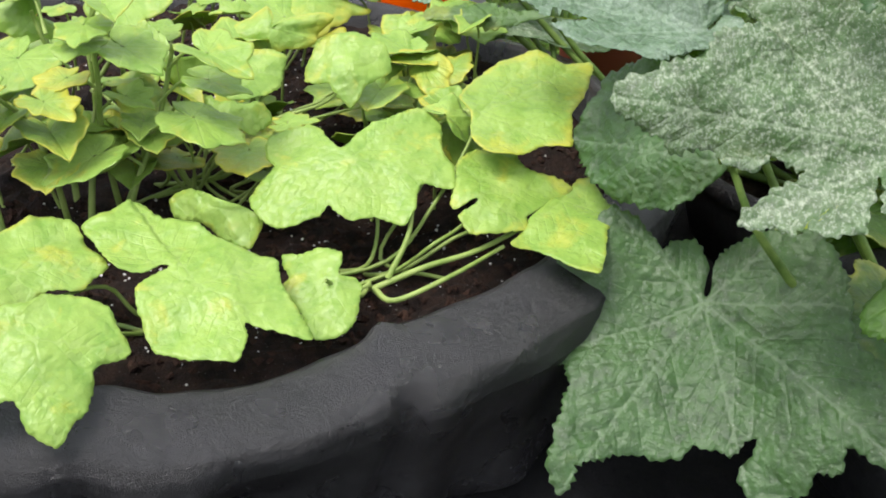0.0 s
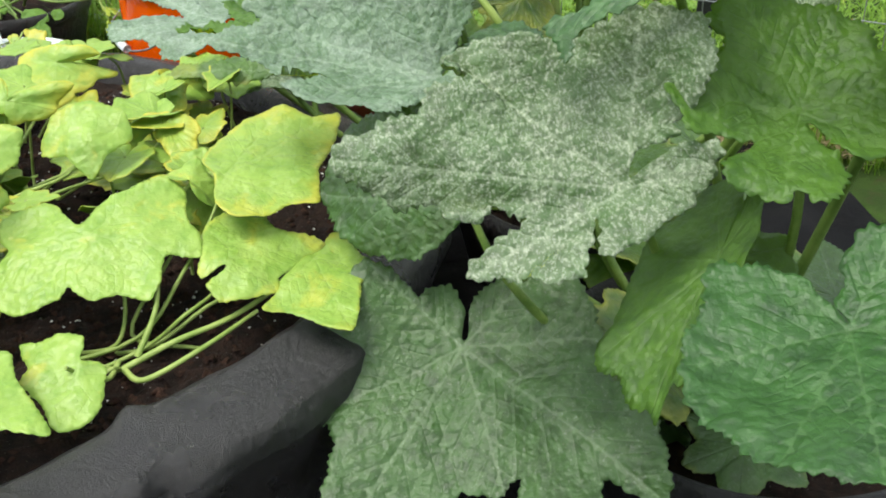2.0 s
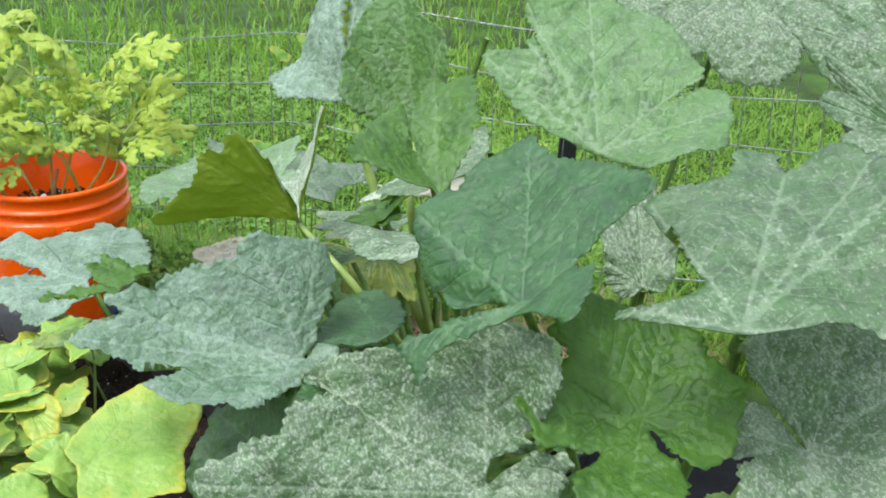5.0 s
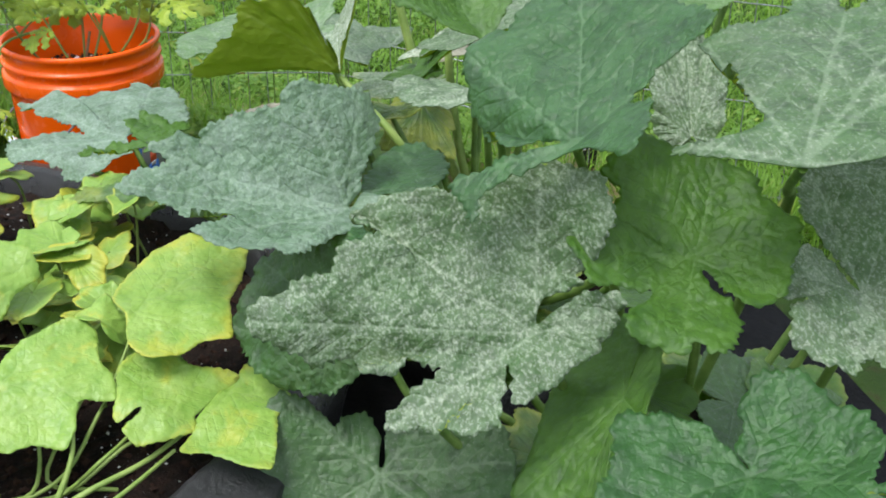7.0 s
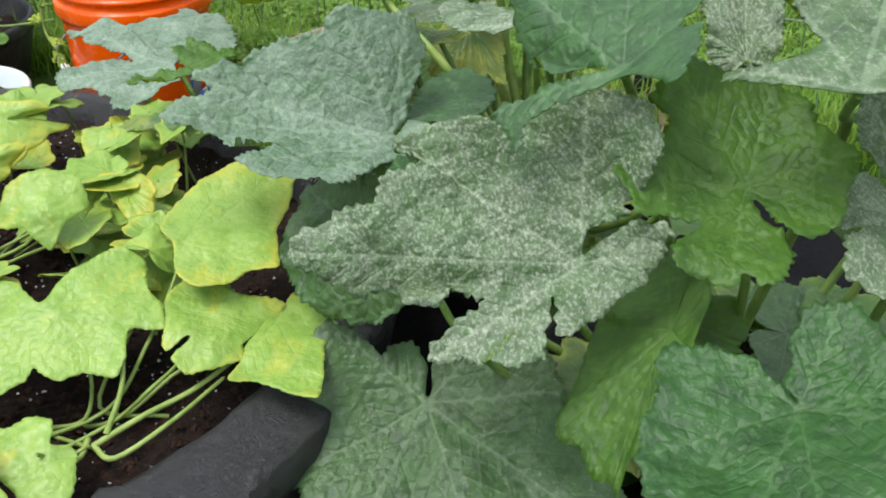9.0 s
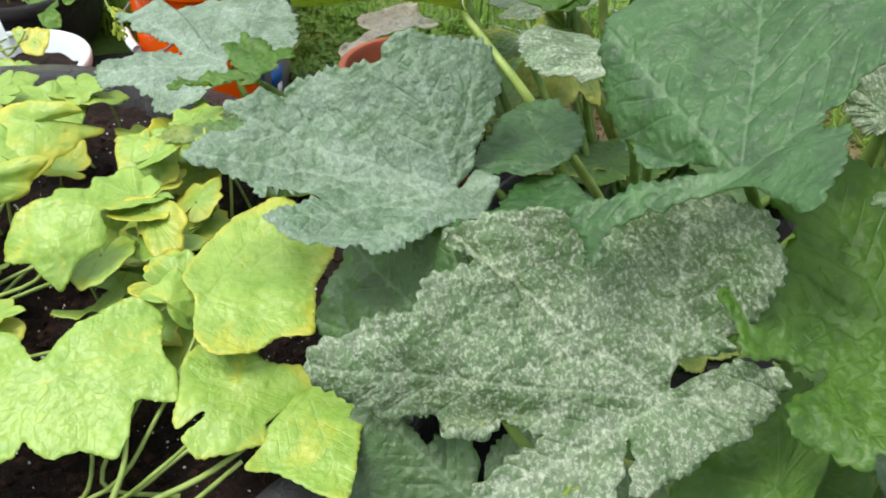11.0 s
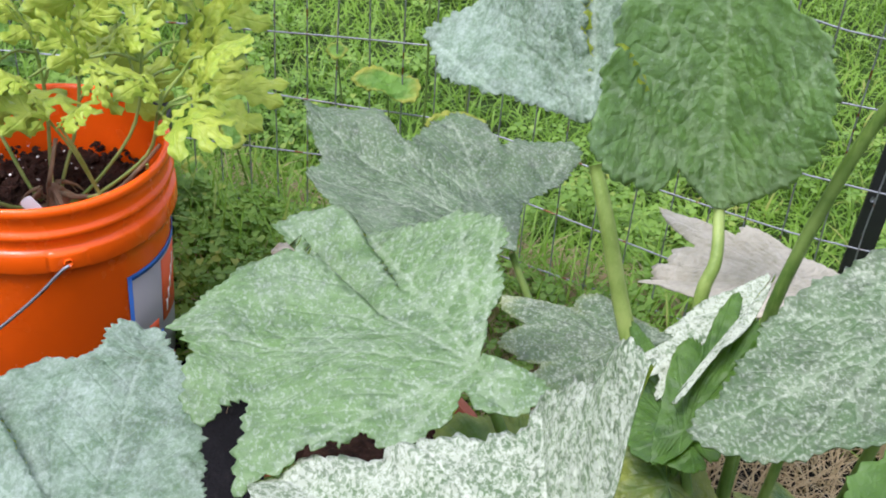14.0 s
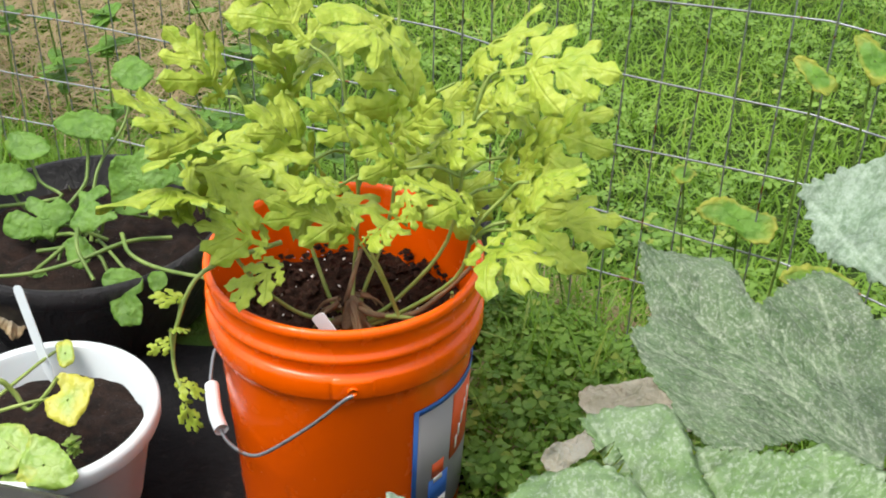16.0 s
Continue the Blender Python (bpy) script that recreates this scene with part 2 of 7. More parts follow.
ORANGE = plastic_material("orange_plastic", (1.0, 0.125, 0.001), (0.92, 0.095, 0.003), 0.12, 0.15, 0.42)
WHITE_PLASTIC = plastic_material("white_plastic", (0.70, 0.77, 0.80), (0.45, 0.46, 0.43), 0.35)
TERRACOTTA = plastic_material("terracotta_plastic", (0.36, 0.09, 0.042), (0.26, 0.10, 0.06), 0.5, 0.4)
LABEL_GREY = plastic_material("label_grey", (0.30, 0.29, 0.30), (0.22, 0.2, 0.2), 0.45)
LABEL_BLUE = plastic_material("label_blue", (0.03, 0.14, 0.50), (0.03, 0.1, 0.3), 0.45)
LABEL_RED = plastic_material("label_red", (0.75, 0.10, 0.02), (0.5, 0.1, 0.04), 0.45)
LABEL_WHITE = plastic_material("label_white", (0.75, 0.72, 0.70), (0.5, 0.45, 0.4), 0.45)


def metal_material():
    n = Nodes("galvanised_wire")
    c = n.mix(n.ramp(n.noise(45, 4), 0.58, 0.66), (0.28, 0.30, 0.32), (0.20, 0.075, 0.03))
    return n.finish(c, n.ramp(n.noise(60, 3), 0.4, 0.7, 0.3, 0.6), 0.7)


WIRE = metal_material()
BLACK_METAL = plastic_material("black_painted_metal", (0.012, 0.012, 0.014), (0.05, 0.04, 0.035), 0.4)


def grass_material(name, a, b, dry):
    n = Nodes(name)
    c = n.mix(n.island(), a, b)
    c = n.mix(n.ramp(n.noise(1.6, 3), 0.35, 0.7), c, b)
    c = n.mix(n.ramp(n.math("ADD", n.island(), n.math("MULTIPLY", n.noise(2.5, 3), 0.5)), 1.12, 1.3), c, dry)
    return n.finish(c, 0.5, thin=b, amount=0.42, spec=0.4)


GRASS = grass_material("grass", (0.095, 0.215, 0.018), (0.235, 0.41, 0.045), (0.42, 0.41, 0.12))
CLOVER = grass_material("clover", (0.095, 0.215, 0.030), (0.26, 0.43, 0.075), (0.38, 0.43, 0.08))
STRAW = grass_material("straw", (0.28, 0.20, 0.10), (0.45, 0.36, 0.20), (0.5, 0.45, 0.32))


def ground_material():
    n = Nodes("lawn_soil")
    c = n.mix(n.ramp(n.noise(5, 5), 0.35, 0.7), (0.035, 0.065, 0.014), (0.075, 0.15, 0.022))
    c = n.mix(n.ramp(n.noise(40, 5), 0.5, 0.75, 0, 0.6), c, (0.06, 0.045, 0.025))
    n.bump(n.noise(30, 6, 0.7), 0.8, 0.03)
    return n.finish(c, 0.9, spec=0.2)


LAWN_SOIL = ground_material()


# ---- mesh helpers ----
def mesh_of(name, verts, faces, mats, index=None, smooth=True, data=None):
    me = bpy.data.meshes.new(name)
    me.from_pydata(np.asarray(verts).tolist(), [], faces if isinstance(faces, list) else faces.tolist())
    for m in mats if isinstance(mats, (list, tuple)) else [mats]:
        me.materials.append(m)
    if index is not None:
        me.polygons.foreach_set("material_index", np.asarray(index, dtype=np.int32))
    me.polygons.foreach_set("use_smooth", np.full(len(me.polygons), smooth))
    if data is not None:
        layer = me.attributes.new("leafdata", "FLOAT_COLOR", "POINT")
        layer.data.foreach_set("color", np.asarray(data, dtype=np.float32).ravel())
    me.update()
    return me


def thing(name, place, label, category, group="", kind=""):
    e = new(name)
    e.location = place
    e.empty_display_size = 0.05
    e["home"] = list(place)
    return tagged(e, label, category, group, kind)


def home(ob):
    p = Vector((0, 0, 0))
    while ob:
        p += ob.location
        ob = ob.parent
    return np.array(p)


def part(name, verts, faces, mats, parent, label="", index=None, smooth=True, data=None):
    """One mesh, given in world coordinates, as a part of its thing."""
    v = np.asarray(verts, float)
    if parent:
        v = v - home(parent)
    ob = new(name, mesh_of(name, v, faces, mats, index, smooth, data))
    ob.parent = parent
    return tagged(ob, label)


def sweep(points, radii, sides=8, steps=6, closed=False):
    """A round tube along a smooth line through the points."""
    p = np.asarray(points, float)
    r = np.broadcast_to(np.asarray(radii, float), (len(p),)) if np.ndim(radii) else np.full(len(p), float(radii))
    if closed:
        q, rr, n = np.r_[p[-1:], p, p[:2]], np.r_[r[-1:], r, r[:2]], len(p)
    else:
        q, rr, n = np.r_[2 * p[:1] - p[1:2], p, 2 * p[-1:] - p[-2:-1]], np.r_[r[:1], r, r[-1:]], len(p) - 1
    line, width = [], []
    for i in range(n):
        a, b, c, d = q[i:i + 4]
        for s in range(steps):
            t = s / steps
            line.append(0.5 * (2 * b + (c - a) * t + (2 * a - 5 * b + 4 * c - d) * t**2 + (3 * b - a - 3 * c + d) * t**3))
            width.append(rr[i + 1] + (rr[i + 2] - rr[i + 1]) * t)
    if not closed:
        line.append(q[-2]), width.append(rr[-2])
    line, width = np.array(line), np.array(width)
    along = np.gradient(line, axis=0)
    along /= np.linalg.norm(along, axis=1)[:, None] + 1e-12
    side = np.cross(along, np.where(np.abs(along[:, 2:3]) > 0.9, [[1.0, 0, 0]], [[0, 0, 1.0]]))
    for i in range(1, len(side)):
        s = side[i - 1] - along[i] * (side[i - 1] @ along[i])
        if np.linalg.norm(s) > 1e-6:
            side[i] = s
    side /= np.linalg.norm(side, axis=1)[:, None] + 1e-12
    other = np.cross(along, side)
    a = np.linspace(0, 2 * np.pi, sides, endpoint=False)
    ring = np.cos(a)[None, :, None] * side[:, None] + np.sin(a)[None, :, None] * other[:, None]
    verts = (line[:, None] + width[:, None, None] * ring).reshape(-1, 3)
    m = len(line)
    faces = []
    for i in range(m if closed else m - 1):
        j = (i + 1) % m
        for k in range(sides):
            l = (k + 1) % sides
            faces.append((i * sides + k, j * sides + k, j * sides + l, i * sides + l))
    if not closed:
        faces.append(tuple(range(sides - 1, -1, -1)))
        faces.append(tuple((m - 1) * sides + k for k in range(sides)))
    return verts, faces


def lathe(profile, centre, sides=96, cap=False, wobble=None):
    """A turned form: (radius, height) pairs, from the inside bottom round to the outside bottom."""
    pr = np.asarray(profile, float)
    a = np.linspace(0, 2 * np.pi, sides, endpoint=False)
    v = np.stack([pr[:, :1] * np.cos(a), pr[:, :1] * np.sin(a), np.repeat(pr[:, 1:], sides, 1)], -1)
    if wobble:
        v = wobble(v, a)
    v = v.reshape(-1, 3) + centre
    faces = []
    for i in range(len(pr) - 1):
        for k in range(sides):
            l = (k + 1) % sides
            faces.append((i * sides + k, i * sides + l, (i + 1) * sides + l, (i + 1) * sides + k))
    if cap:
        faces.append(tuple(range(sides - 1, -1, -1)))
        faces.append(tuple((len(pr) - 1) * sides + k for k in range(sides)))
    return v, faces


# ---- leaves ----
class Shape:
    """A leaf's outline round the point where its stalk joins it: angle from the tip and length, the teeth, and the main veins."""

    def __init__(self, outline, teeth, tooth, veins, across, rings, side=80.0):
        self.angle, self.length = np.array(outline).T
        self.teeth, self.tooth, self.veins, self.across, self.rings, self.side = teeth, tooth, veins, across, rings, side

    def radius(self, a):
        a = np.abs(a)
        i = np.clip(np.searchsorted(self.angle, a) - 1, 0, len(self.angle) - 2)
        t = np.clip((a - self.angle[i]) / (self.angle[i + 1] - self.angle[i]), 0, 1)
        t = 0.55 * t + 0.45 * t * t * (3 - 2 * t)
        return self.length[i] + (self.length[i + 1] - self.length[i]) * t


SQUASH = Shape([(0, 1.0), (14, 0.88), (30, 0.66), (44, 0.84), (54, 0.90), (64, 0.80), (80, 0.60), (96, 0.72), (108, 0.75), (126, 0.62), (144, 0.56), (160, 0.50), (170, 0.34), (176, 0.12)],
               64, 0.022, (0, 52, 105, 148), 300, 16)
SQUASH_ROUND = Shape([(0, 0.98), (16, 0.93), (32, 0.82), (46, 0.90), (58, 0.93), (70, 0.86), (84, 0.80), (100, 0.86), (116, 0.84), (132, 0.78), (150, 0.74), (164, 0.62), (171, 0.42), (177, 0.1)],
                     70, 0.018, (0, 50, 100, 145), 300, 14)
CUKE = Shape([(0, 1.0), (14, 0.86), (28, 0.72), (44, 0.80), (54, 0.86), (66, 0.76), (82, 0.68), (98, 0.78), (108, 0.80), (124, 0.70), (140, 0.66), (156, 0.60), (168, 0.44), (177, 0.12)],
             44, 0.012, (0, 52, 105, 145), 180, 11)
ROUND = Shape([(0, 0.92), (20, 0.90), (45, 0.86), (70, 0.86), (100, 0.84), (130, 0.80), (150, 0.74), (165, 0.58), (172, 0.36), (177, 0.1)],
              30, 0.012, (0, 45, 90, 135), 130, 9)


def vein_lines(shape):
    starts, ends = [], []
    for v in shape.veins:
        for s in ((1, -1) if v else (1,)):
            a = radians(v * s)
            d = np.array([np.cos(a), np.sin(a)])
            long = float(shape.radius(v)) * 0.97
            starts.append((0.0, 0.0)), ends.append(d * long)
            for n, f in enumerate((0.22, 0.36, 0.5, 0.63, 0.75, 0.86)):
                for k in (1, -1):
                    f2 = f + 0.05 * k
                    w = a + k * radians(42 - 10 * f)
                    starts.append(d * long * f2), ends.append(d * long * f2 + np.array([np.cos(w), np.sin(w)]) * (1 - f2) * 0.52 * long)
    return np.array(starts), np.array(ends)


VEINS = {}


def leaf_verts(shape, base, tip, left, right, seed, bend, ruffle, cup, quilt, lobing, fold):
    rnd = np.random.RandomState(seed)
    base, tip, left, right = (np.array(p, float) for p in (base, tip, left, right))
    way, span = tip - base, left - right
    up = np.cross(way, span)
    if up @ np.array([0.0, -0.55, 0.83]) < 0:
        left, right, up = right, left, -up
    up /= np.linalg.norm(up)
    size = 0.5 * (np.linalg.norm(way) + 0.6 * np.linalg.norm(span))
    deg = np.linspace(-176, 176, shape.across)
    shift = sum(rnd.uniform(-2.2, 2.2) * np.sin(np.radians(deg) * k + rnd.uniform(0, 6.3)) for k in (1, 2, 3))
    rad = shape.radius(np.clip(deg + shift, -176, 176))
    rad = rad * (1 + sum(rnd.uniform(-0.035, 0.035) * np.sin(np.radians(deg) * k + rnd.uniform(0, 6.3)) for k in (2, 3, 5, 7, 11)))
    if shape.teeth:
        saw = (deg + 4 * np.sin(np.radians(deg) * 5 + seed)) * shape.teeth / 352.0
        rad = rad + shape.tooth * (1 - 2 * np.abs(saw % 1.0 - 0.62)) * (0.6 + 0.8 * rnd.rand(shape.across))
    ring = np.linspace(0, 1, shape.rings + 1)[1:] ** 0.85
    u = ring[:, None] * rad * np.cos(np.radians(deg))
    v = ring[:, None] * rad * np.sin(np.radians(deg))
    u, v = np.r_[0.0, u.ravel()], np.r_[0.0, v.ravel()]
    r = np.r_[0.0, np.repeat(ring, shape.across)]
    ang = np.r_[0.0, np.tile(np.radians(deg), shape.rings)]
    if id(shape) not in VEINS:
        VEINS[id(shape)] = vein_lines(shape)
    a, b = VEINS[id(shape)]
    q, ab = np.stack([u, v], -1), b - a
    t = np.clip(((q[:, None] - a) * ab).sum(-1) / (ab * ab).sum(-1), 0, 1)
    main = np.arange(len(a)) % 13 == 0
    dist = (np.sqrt(((q[:, None] - a - t[..., None] * ab) ** 2).sum(-1)) * np.where(main, 1.0, 1.5) + np.where(main, 0.0, 0.0055)).min(1)
    us, vs = float(shape.radius(shape.side)) * np.cos(radians(shape.side)), float(shape.radius(shape.side)) * np.sin(radians(shape.side))
    to_left, to_right = (left - base - us * way) / vs, (right - base - us * way) / vs
    soft = np.sqrt(v * v + 0.0009) - 0.03
    pl, pr = np.where(v > 0, soft, 0.0), np.where(v < 0, soft, 0.0)
    p = base + u[:, None] * way + pl[:, None] * to_left + pr[:, None] * to_right
    lift = -bend * np.clip(u, 0, None) ** 2 + cup * (u * u + v * v) + fold * np.abs(v)
    lift += quilt * (1 - np.exp(-(dist / 0.045) ** 2)) * (0.4 + 0.6 * r)
    for k in (3, 5, 8, 13):
        lift += ruffle * rnd.uniform(0.3, 1.0) / (k / 5.0) ** 0.7 * r**2.2 * np.sin(k * ang + rnd.uniform(0, 6.3))
    lift += lobing * 0.5 * r**1.5 * (np.cos(ang * 6.9) - 0.4)
    p = p + (size * lift)[:, None] * up
    return p, up, dist, r, size


def leaf_faces(across, rings):
    n = across * rings + 1
    top = [(0, 1 + k, 2 + k) for k in range(across - 1)]
    for i in range(rings - 1):
        o = 1 + i * across
        top += [(o + k, o + across + k, o + across + k + 1, o + k + 1) for k in range(across - 1)]
    under = [tuple(x + n for x in reversed(f)) for f in top]
    o = 1 + (rings - 1) * across
    rim = [(o + k, o + n + k, o + n + k + 1, o + k + 1) for k in range(across - 1)]
    return top + under + rim, [0] * len(top) + [1] * len(under) + [0] * len(rim)


def lobed_verts(base, lobes, seed, depth, arch, ruffle, quilt, across, rings, teeth, tooth, lobed, flip=False, sharp=0.5):
    """A palmate leaf: veins run from the stalk to each lobe's tip, the blade dips between the lobes."""
    rnd = np.random.RandomState(seed)
    base = np.array(base, float)
    arm = np.array(lobes, float) - base
    up = np.cross(arm[:-1], arm[1:]).sum(0)
    arm_kept = (up @ np.array([0.0, -0.55, 0.83]) >= 0) != flip
    if not arm_kept:
        arm, up = arm[::-1], -up
    up /= np.linalg.norm(up)
    size = np.linalg.norm(arm, axis=1).mean()
    unit = arm / np.linalg.norm(arm, axis=1)[:, None]
    sweep_angle = np.arccos(np.clip((unit[1:] * unit[:-1]).sum(1), -1, 1)).sum()
    notch = unit[0] + unit[-1] if sweep_angle > np.pi else -unit.sum(0)
    notch /= np.linalg.norm(notch) + 1e-9
    ends = []
    for k in (0, -1):
        d = notch + 0.5 * unit[k]
        ends.append(0.22 * np.linalg.norm(arm[k]) * d / np.linalg.norm(d))
    knots = np.r_[ends[:1], arm, ends[1:]]
    n = len(knots)
    s = np.linspace(0, n - 1, across)
    i = np.clip(s.astype(int), 0, n - 2)
    t = s - i
    a, b = knots[i], knots[i + 1]
    la, lb = np.linalg.norm(a, axis=1), np.linalg.norm(b, axis=1)
    ease = t * t * (3 - 2 * t)
    way = a / la[:, None] * (1 - t)[:, None] + b / lb[:, None] * t[:, None]
    way /= np.linalg.norm(way, axis=1)[:, None]
    inner = (i > 0) & (i < n - 2)
    open_angle = np.arccos(np.clip((a * b).sum(1) / (la * lb), -1, 1))
    if np.ndim(depth):
        gap = np.r_[0.06, list(depth) if arm_kept else list(depth)[::-1], 0.06][i]
    else:
        gap = depth * np.where(inner, 1.0, 0.15) * np.clip(open_angle / 0.8, 0.35, 1.5)
    dip = gap * np.sin(np.pi * t) ** (2 - 4 * sharp) if sharp < 0 else gap * ((1 - sharp) * np.sin(np.pi * t) ** 2 + sharp * (1 - np.abs(2 * t - 1)))
    size_here = (la + (lb - la) * ease) * (1 - dip)
    size_here *= 1 + sum(rnd.uniform(-0.022, 0.022) * np.sin(s * k + rnd.uniform(0, 6.3)) for k in (1.7, 3.1, 5.3, 8.9))
    if teeth:
        run = np.r_[0, np.cumsum(np.linalg.norm(np.diff(way * size_here[:, None], axis=0), axis=1))]
        saw = run / run[-1] * teeth * 1.2 + 0.5 * np.sin(s * 3 + seed)
        wide = run / run[-1] * teeth * 0.33 + 0.7 * np.sin(s * 2 + seed)
        big = np.repeat(rnd.uniform(0.4, 1.3, across // 4 + 1), 4)[:across]
        size_here += 0.7 * tooth * size * (1 - 2 * np.abs(saw % 1.0 - 0.6)) * big
        size_here += 0.85 * tooth * size * (np.abs(np.sin(np.pi * wide)) - 0.6)
    ring = np.linspace(0, 1, rings + 1)[1:] ** 0.85
    flat = ring[:, None, None] * (way * size_here[:, None])[None]
    p = np.r_[np.zeros((1, 3)), flat.reshape(-1, 3)]
    r = np.r_[0.0, np.repeat(ring, across)]
    ss = np.r_[0.0, np.tile(s, rings)]
    # the blade laid out flat, for its veins
    turn = np.r_[0, np.cumsum(np.arccos(np.clip((knots[1:] * knots[:-1]).sum(1) / (np.linalg.norm(knots[1:], axis=1) * np.linalg.norm(knots[:-1], axis=1)), -1, 1)))]
    phi = turn[i] + (turn[i + 1] - turn[i]) * t
    far = np.linalg.norm(p, axis=1) / size
    pa = np.r_[0.0, np.tile(phi, rings)]
    q = np.stack([far * np.cos(pa), far * np.sin(pa)], -1)
    starts, stops = [], []
    for v, w in zip(arm, turn[1:-1]):
        l = np.linalg.norm(v) / size
        e = l * np.array([math.cos(w), math.sin(w)])
        starts.append(np.zeros(2)), stops.append(e * 0.97)
        g = math.atan2(e[1], e[0])
        for f in (0.22, 0.37, 0.52, 0.66, 0.79):
            for k in (1, -1):
                w = g + k * radians(44 - 12 * f)
                o = e * (f + 0.04 * k)
                starts.append(o), stops.append(o + np.array([math.cos(w), math.sin(w)]) * (1 - f) * 0.46 * l)
    starts, stops = np.array(starts), np.array(stops)
    ab = stops - starts
    tt = np.clip(((q[:, None] - starts) * ab).sum(-1) / (ab * ab).sum(-1), 0, 1)
    main = np.arange(len(starts)) % 11 == 0
    dist = (np.sqrt(((q[:, None] - starts - tt[..., None] * ab) ** 2).sum(-1)) * np.where(main, 1.0, 1.5) + np.where(main, 0.0, 0.0055)).min(1)
    lift = arch * 4 * r * (1 - r) + quilt * (1 - np.exp(-(dist / 0.06) ** 2)) * (0.4 + 0.6 * r)
    wob = rnd.uniform(0, 6.3, 6)
    lift += 0.034 * (np.sin(4.1 * q[:, 0] + wob[0]) * np.sin(3.3 * q[:, 1] + wob[1]) + 0.5 * np.sin(8.3 * q[:, 0] + wob[2]) * np.sin(7.1 * q[:, 1] + wob[3])) * np.clip(r * 2.5, 0, 1)
    lift -= lobed * r**1.4 * (0.5 - 0.5 * np.cos(2 * np.pi * ss))
    for f, h in ((11.0, 0.0065), (19.0, 0.0045), (31.0, 0.0028)):
        w = rnd.uniform(0, 6.3, 4)
        lift += h * np.sin(f * q[:, 0] + w[0] + 1.5 * np.sin(0.4 * f * q[:, 1] + w[2])) * np.sin(f * q[:, 1] + w[1] + 1.5 * np.sin(0.45 * f * q[:, 0] + w[3])) * np.clip(r * 4, 0, 1)
    for k in (0.9, 1.7, 2.9, 4.7, 7.3):
        lift += ruffle * rnd.uniform(0.35, 1.0) / (0.6 + 0.25 * k) * r**2.4 * np.sin(k * ss * 2.2 + rnd.uniform(0, 6.3))
    return base + p + (size * lift)[:, None] * up, up, dist * 0.8, r


FACES = {}
LEAF_SEED = [100]


def leaf(plant, shape, base, tip, left, right, mats, mildew=0.0, yellow=0.0, bend=0.12, ruffle=0.03, cup=0.0, quilt=0.014, lobing=0.04, fold=0.0, name="leaf", label=""):
    LEAF_SEED[0] += 1
    p, up, dist, r, size = leaf_verts(shape, base, tip, left, right, LEAF_SEED[0], bend, ruffle, cup, quilt, lobing, fold)
    key = (shape.across, shape.rings)
    if key not in FACES:
        FACES[key] = leaf_faces(*key)
    faces, index = FACES[key]
    n = len(p)
    verts = np.r_[p, p - up * 0.0009]
    data = np.stack([np.tile(dist, 2), np.tile(r, 2), np.r_[np.full(n, mildew), np.full(n, mildew * 0.05)], np.full(2 * n, yellow)], -1)
    return part(name, verts, faces, mats, plant, label, index, True, data)


def lobed_leaf(plant, base, lobes, mats, mildew=0.0, yellow=0.0, depth=0.2, arch=0.05, ruffle=0.032, quilt=0.008, across=420, rings=18, teeth=78, tooth=0.036, lobed=0.03, flip=False, sharp=0.5, name="leaf", label=""):
    LEAF_SEED[0] += 1
    p, up, dist, r = lobed_verts(base, lobes, LEAF_SEED[0], depth, arch, ruffle, quilt, across, rings, teeth, tooth, lobed, flip, sharp)
    if (across, rings) not in FACES:
        FACES[across, rings] = leaf_faces(across, rings)
    faces, index = FACES[across, rings]
    n = len(p)
    data = np.stack([np.tile(dist, 2), np.tile(r, 2), np.r_[np.full(n, mildew), np.full(n, mildew * 0.05)], np.full(2 * n, yellow)], -1)
    return part(name, np.r_[p, p - up * 0.0009], faces, mats, plant, label, index, True, data)


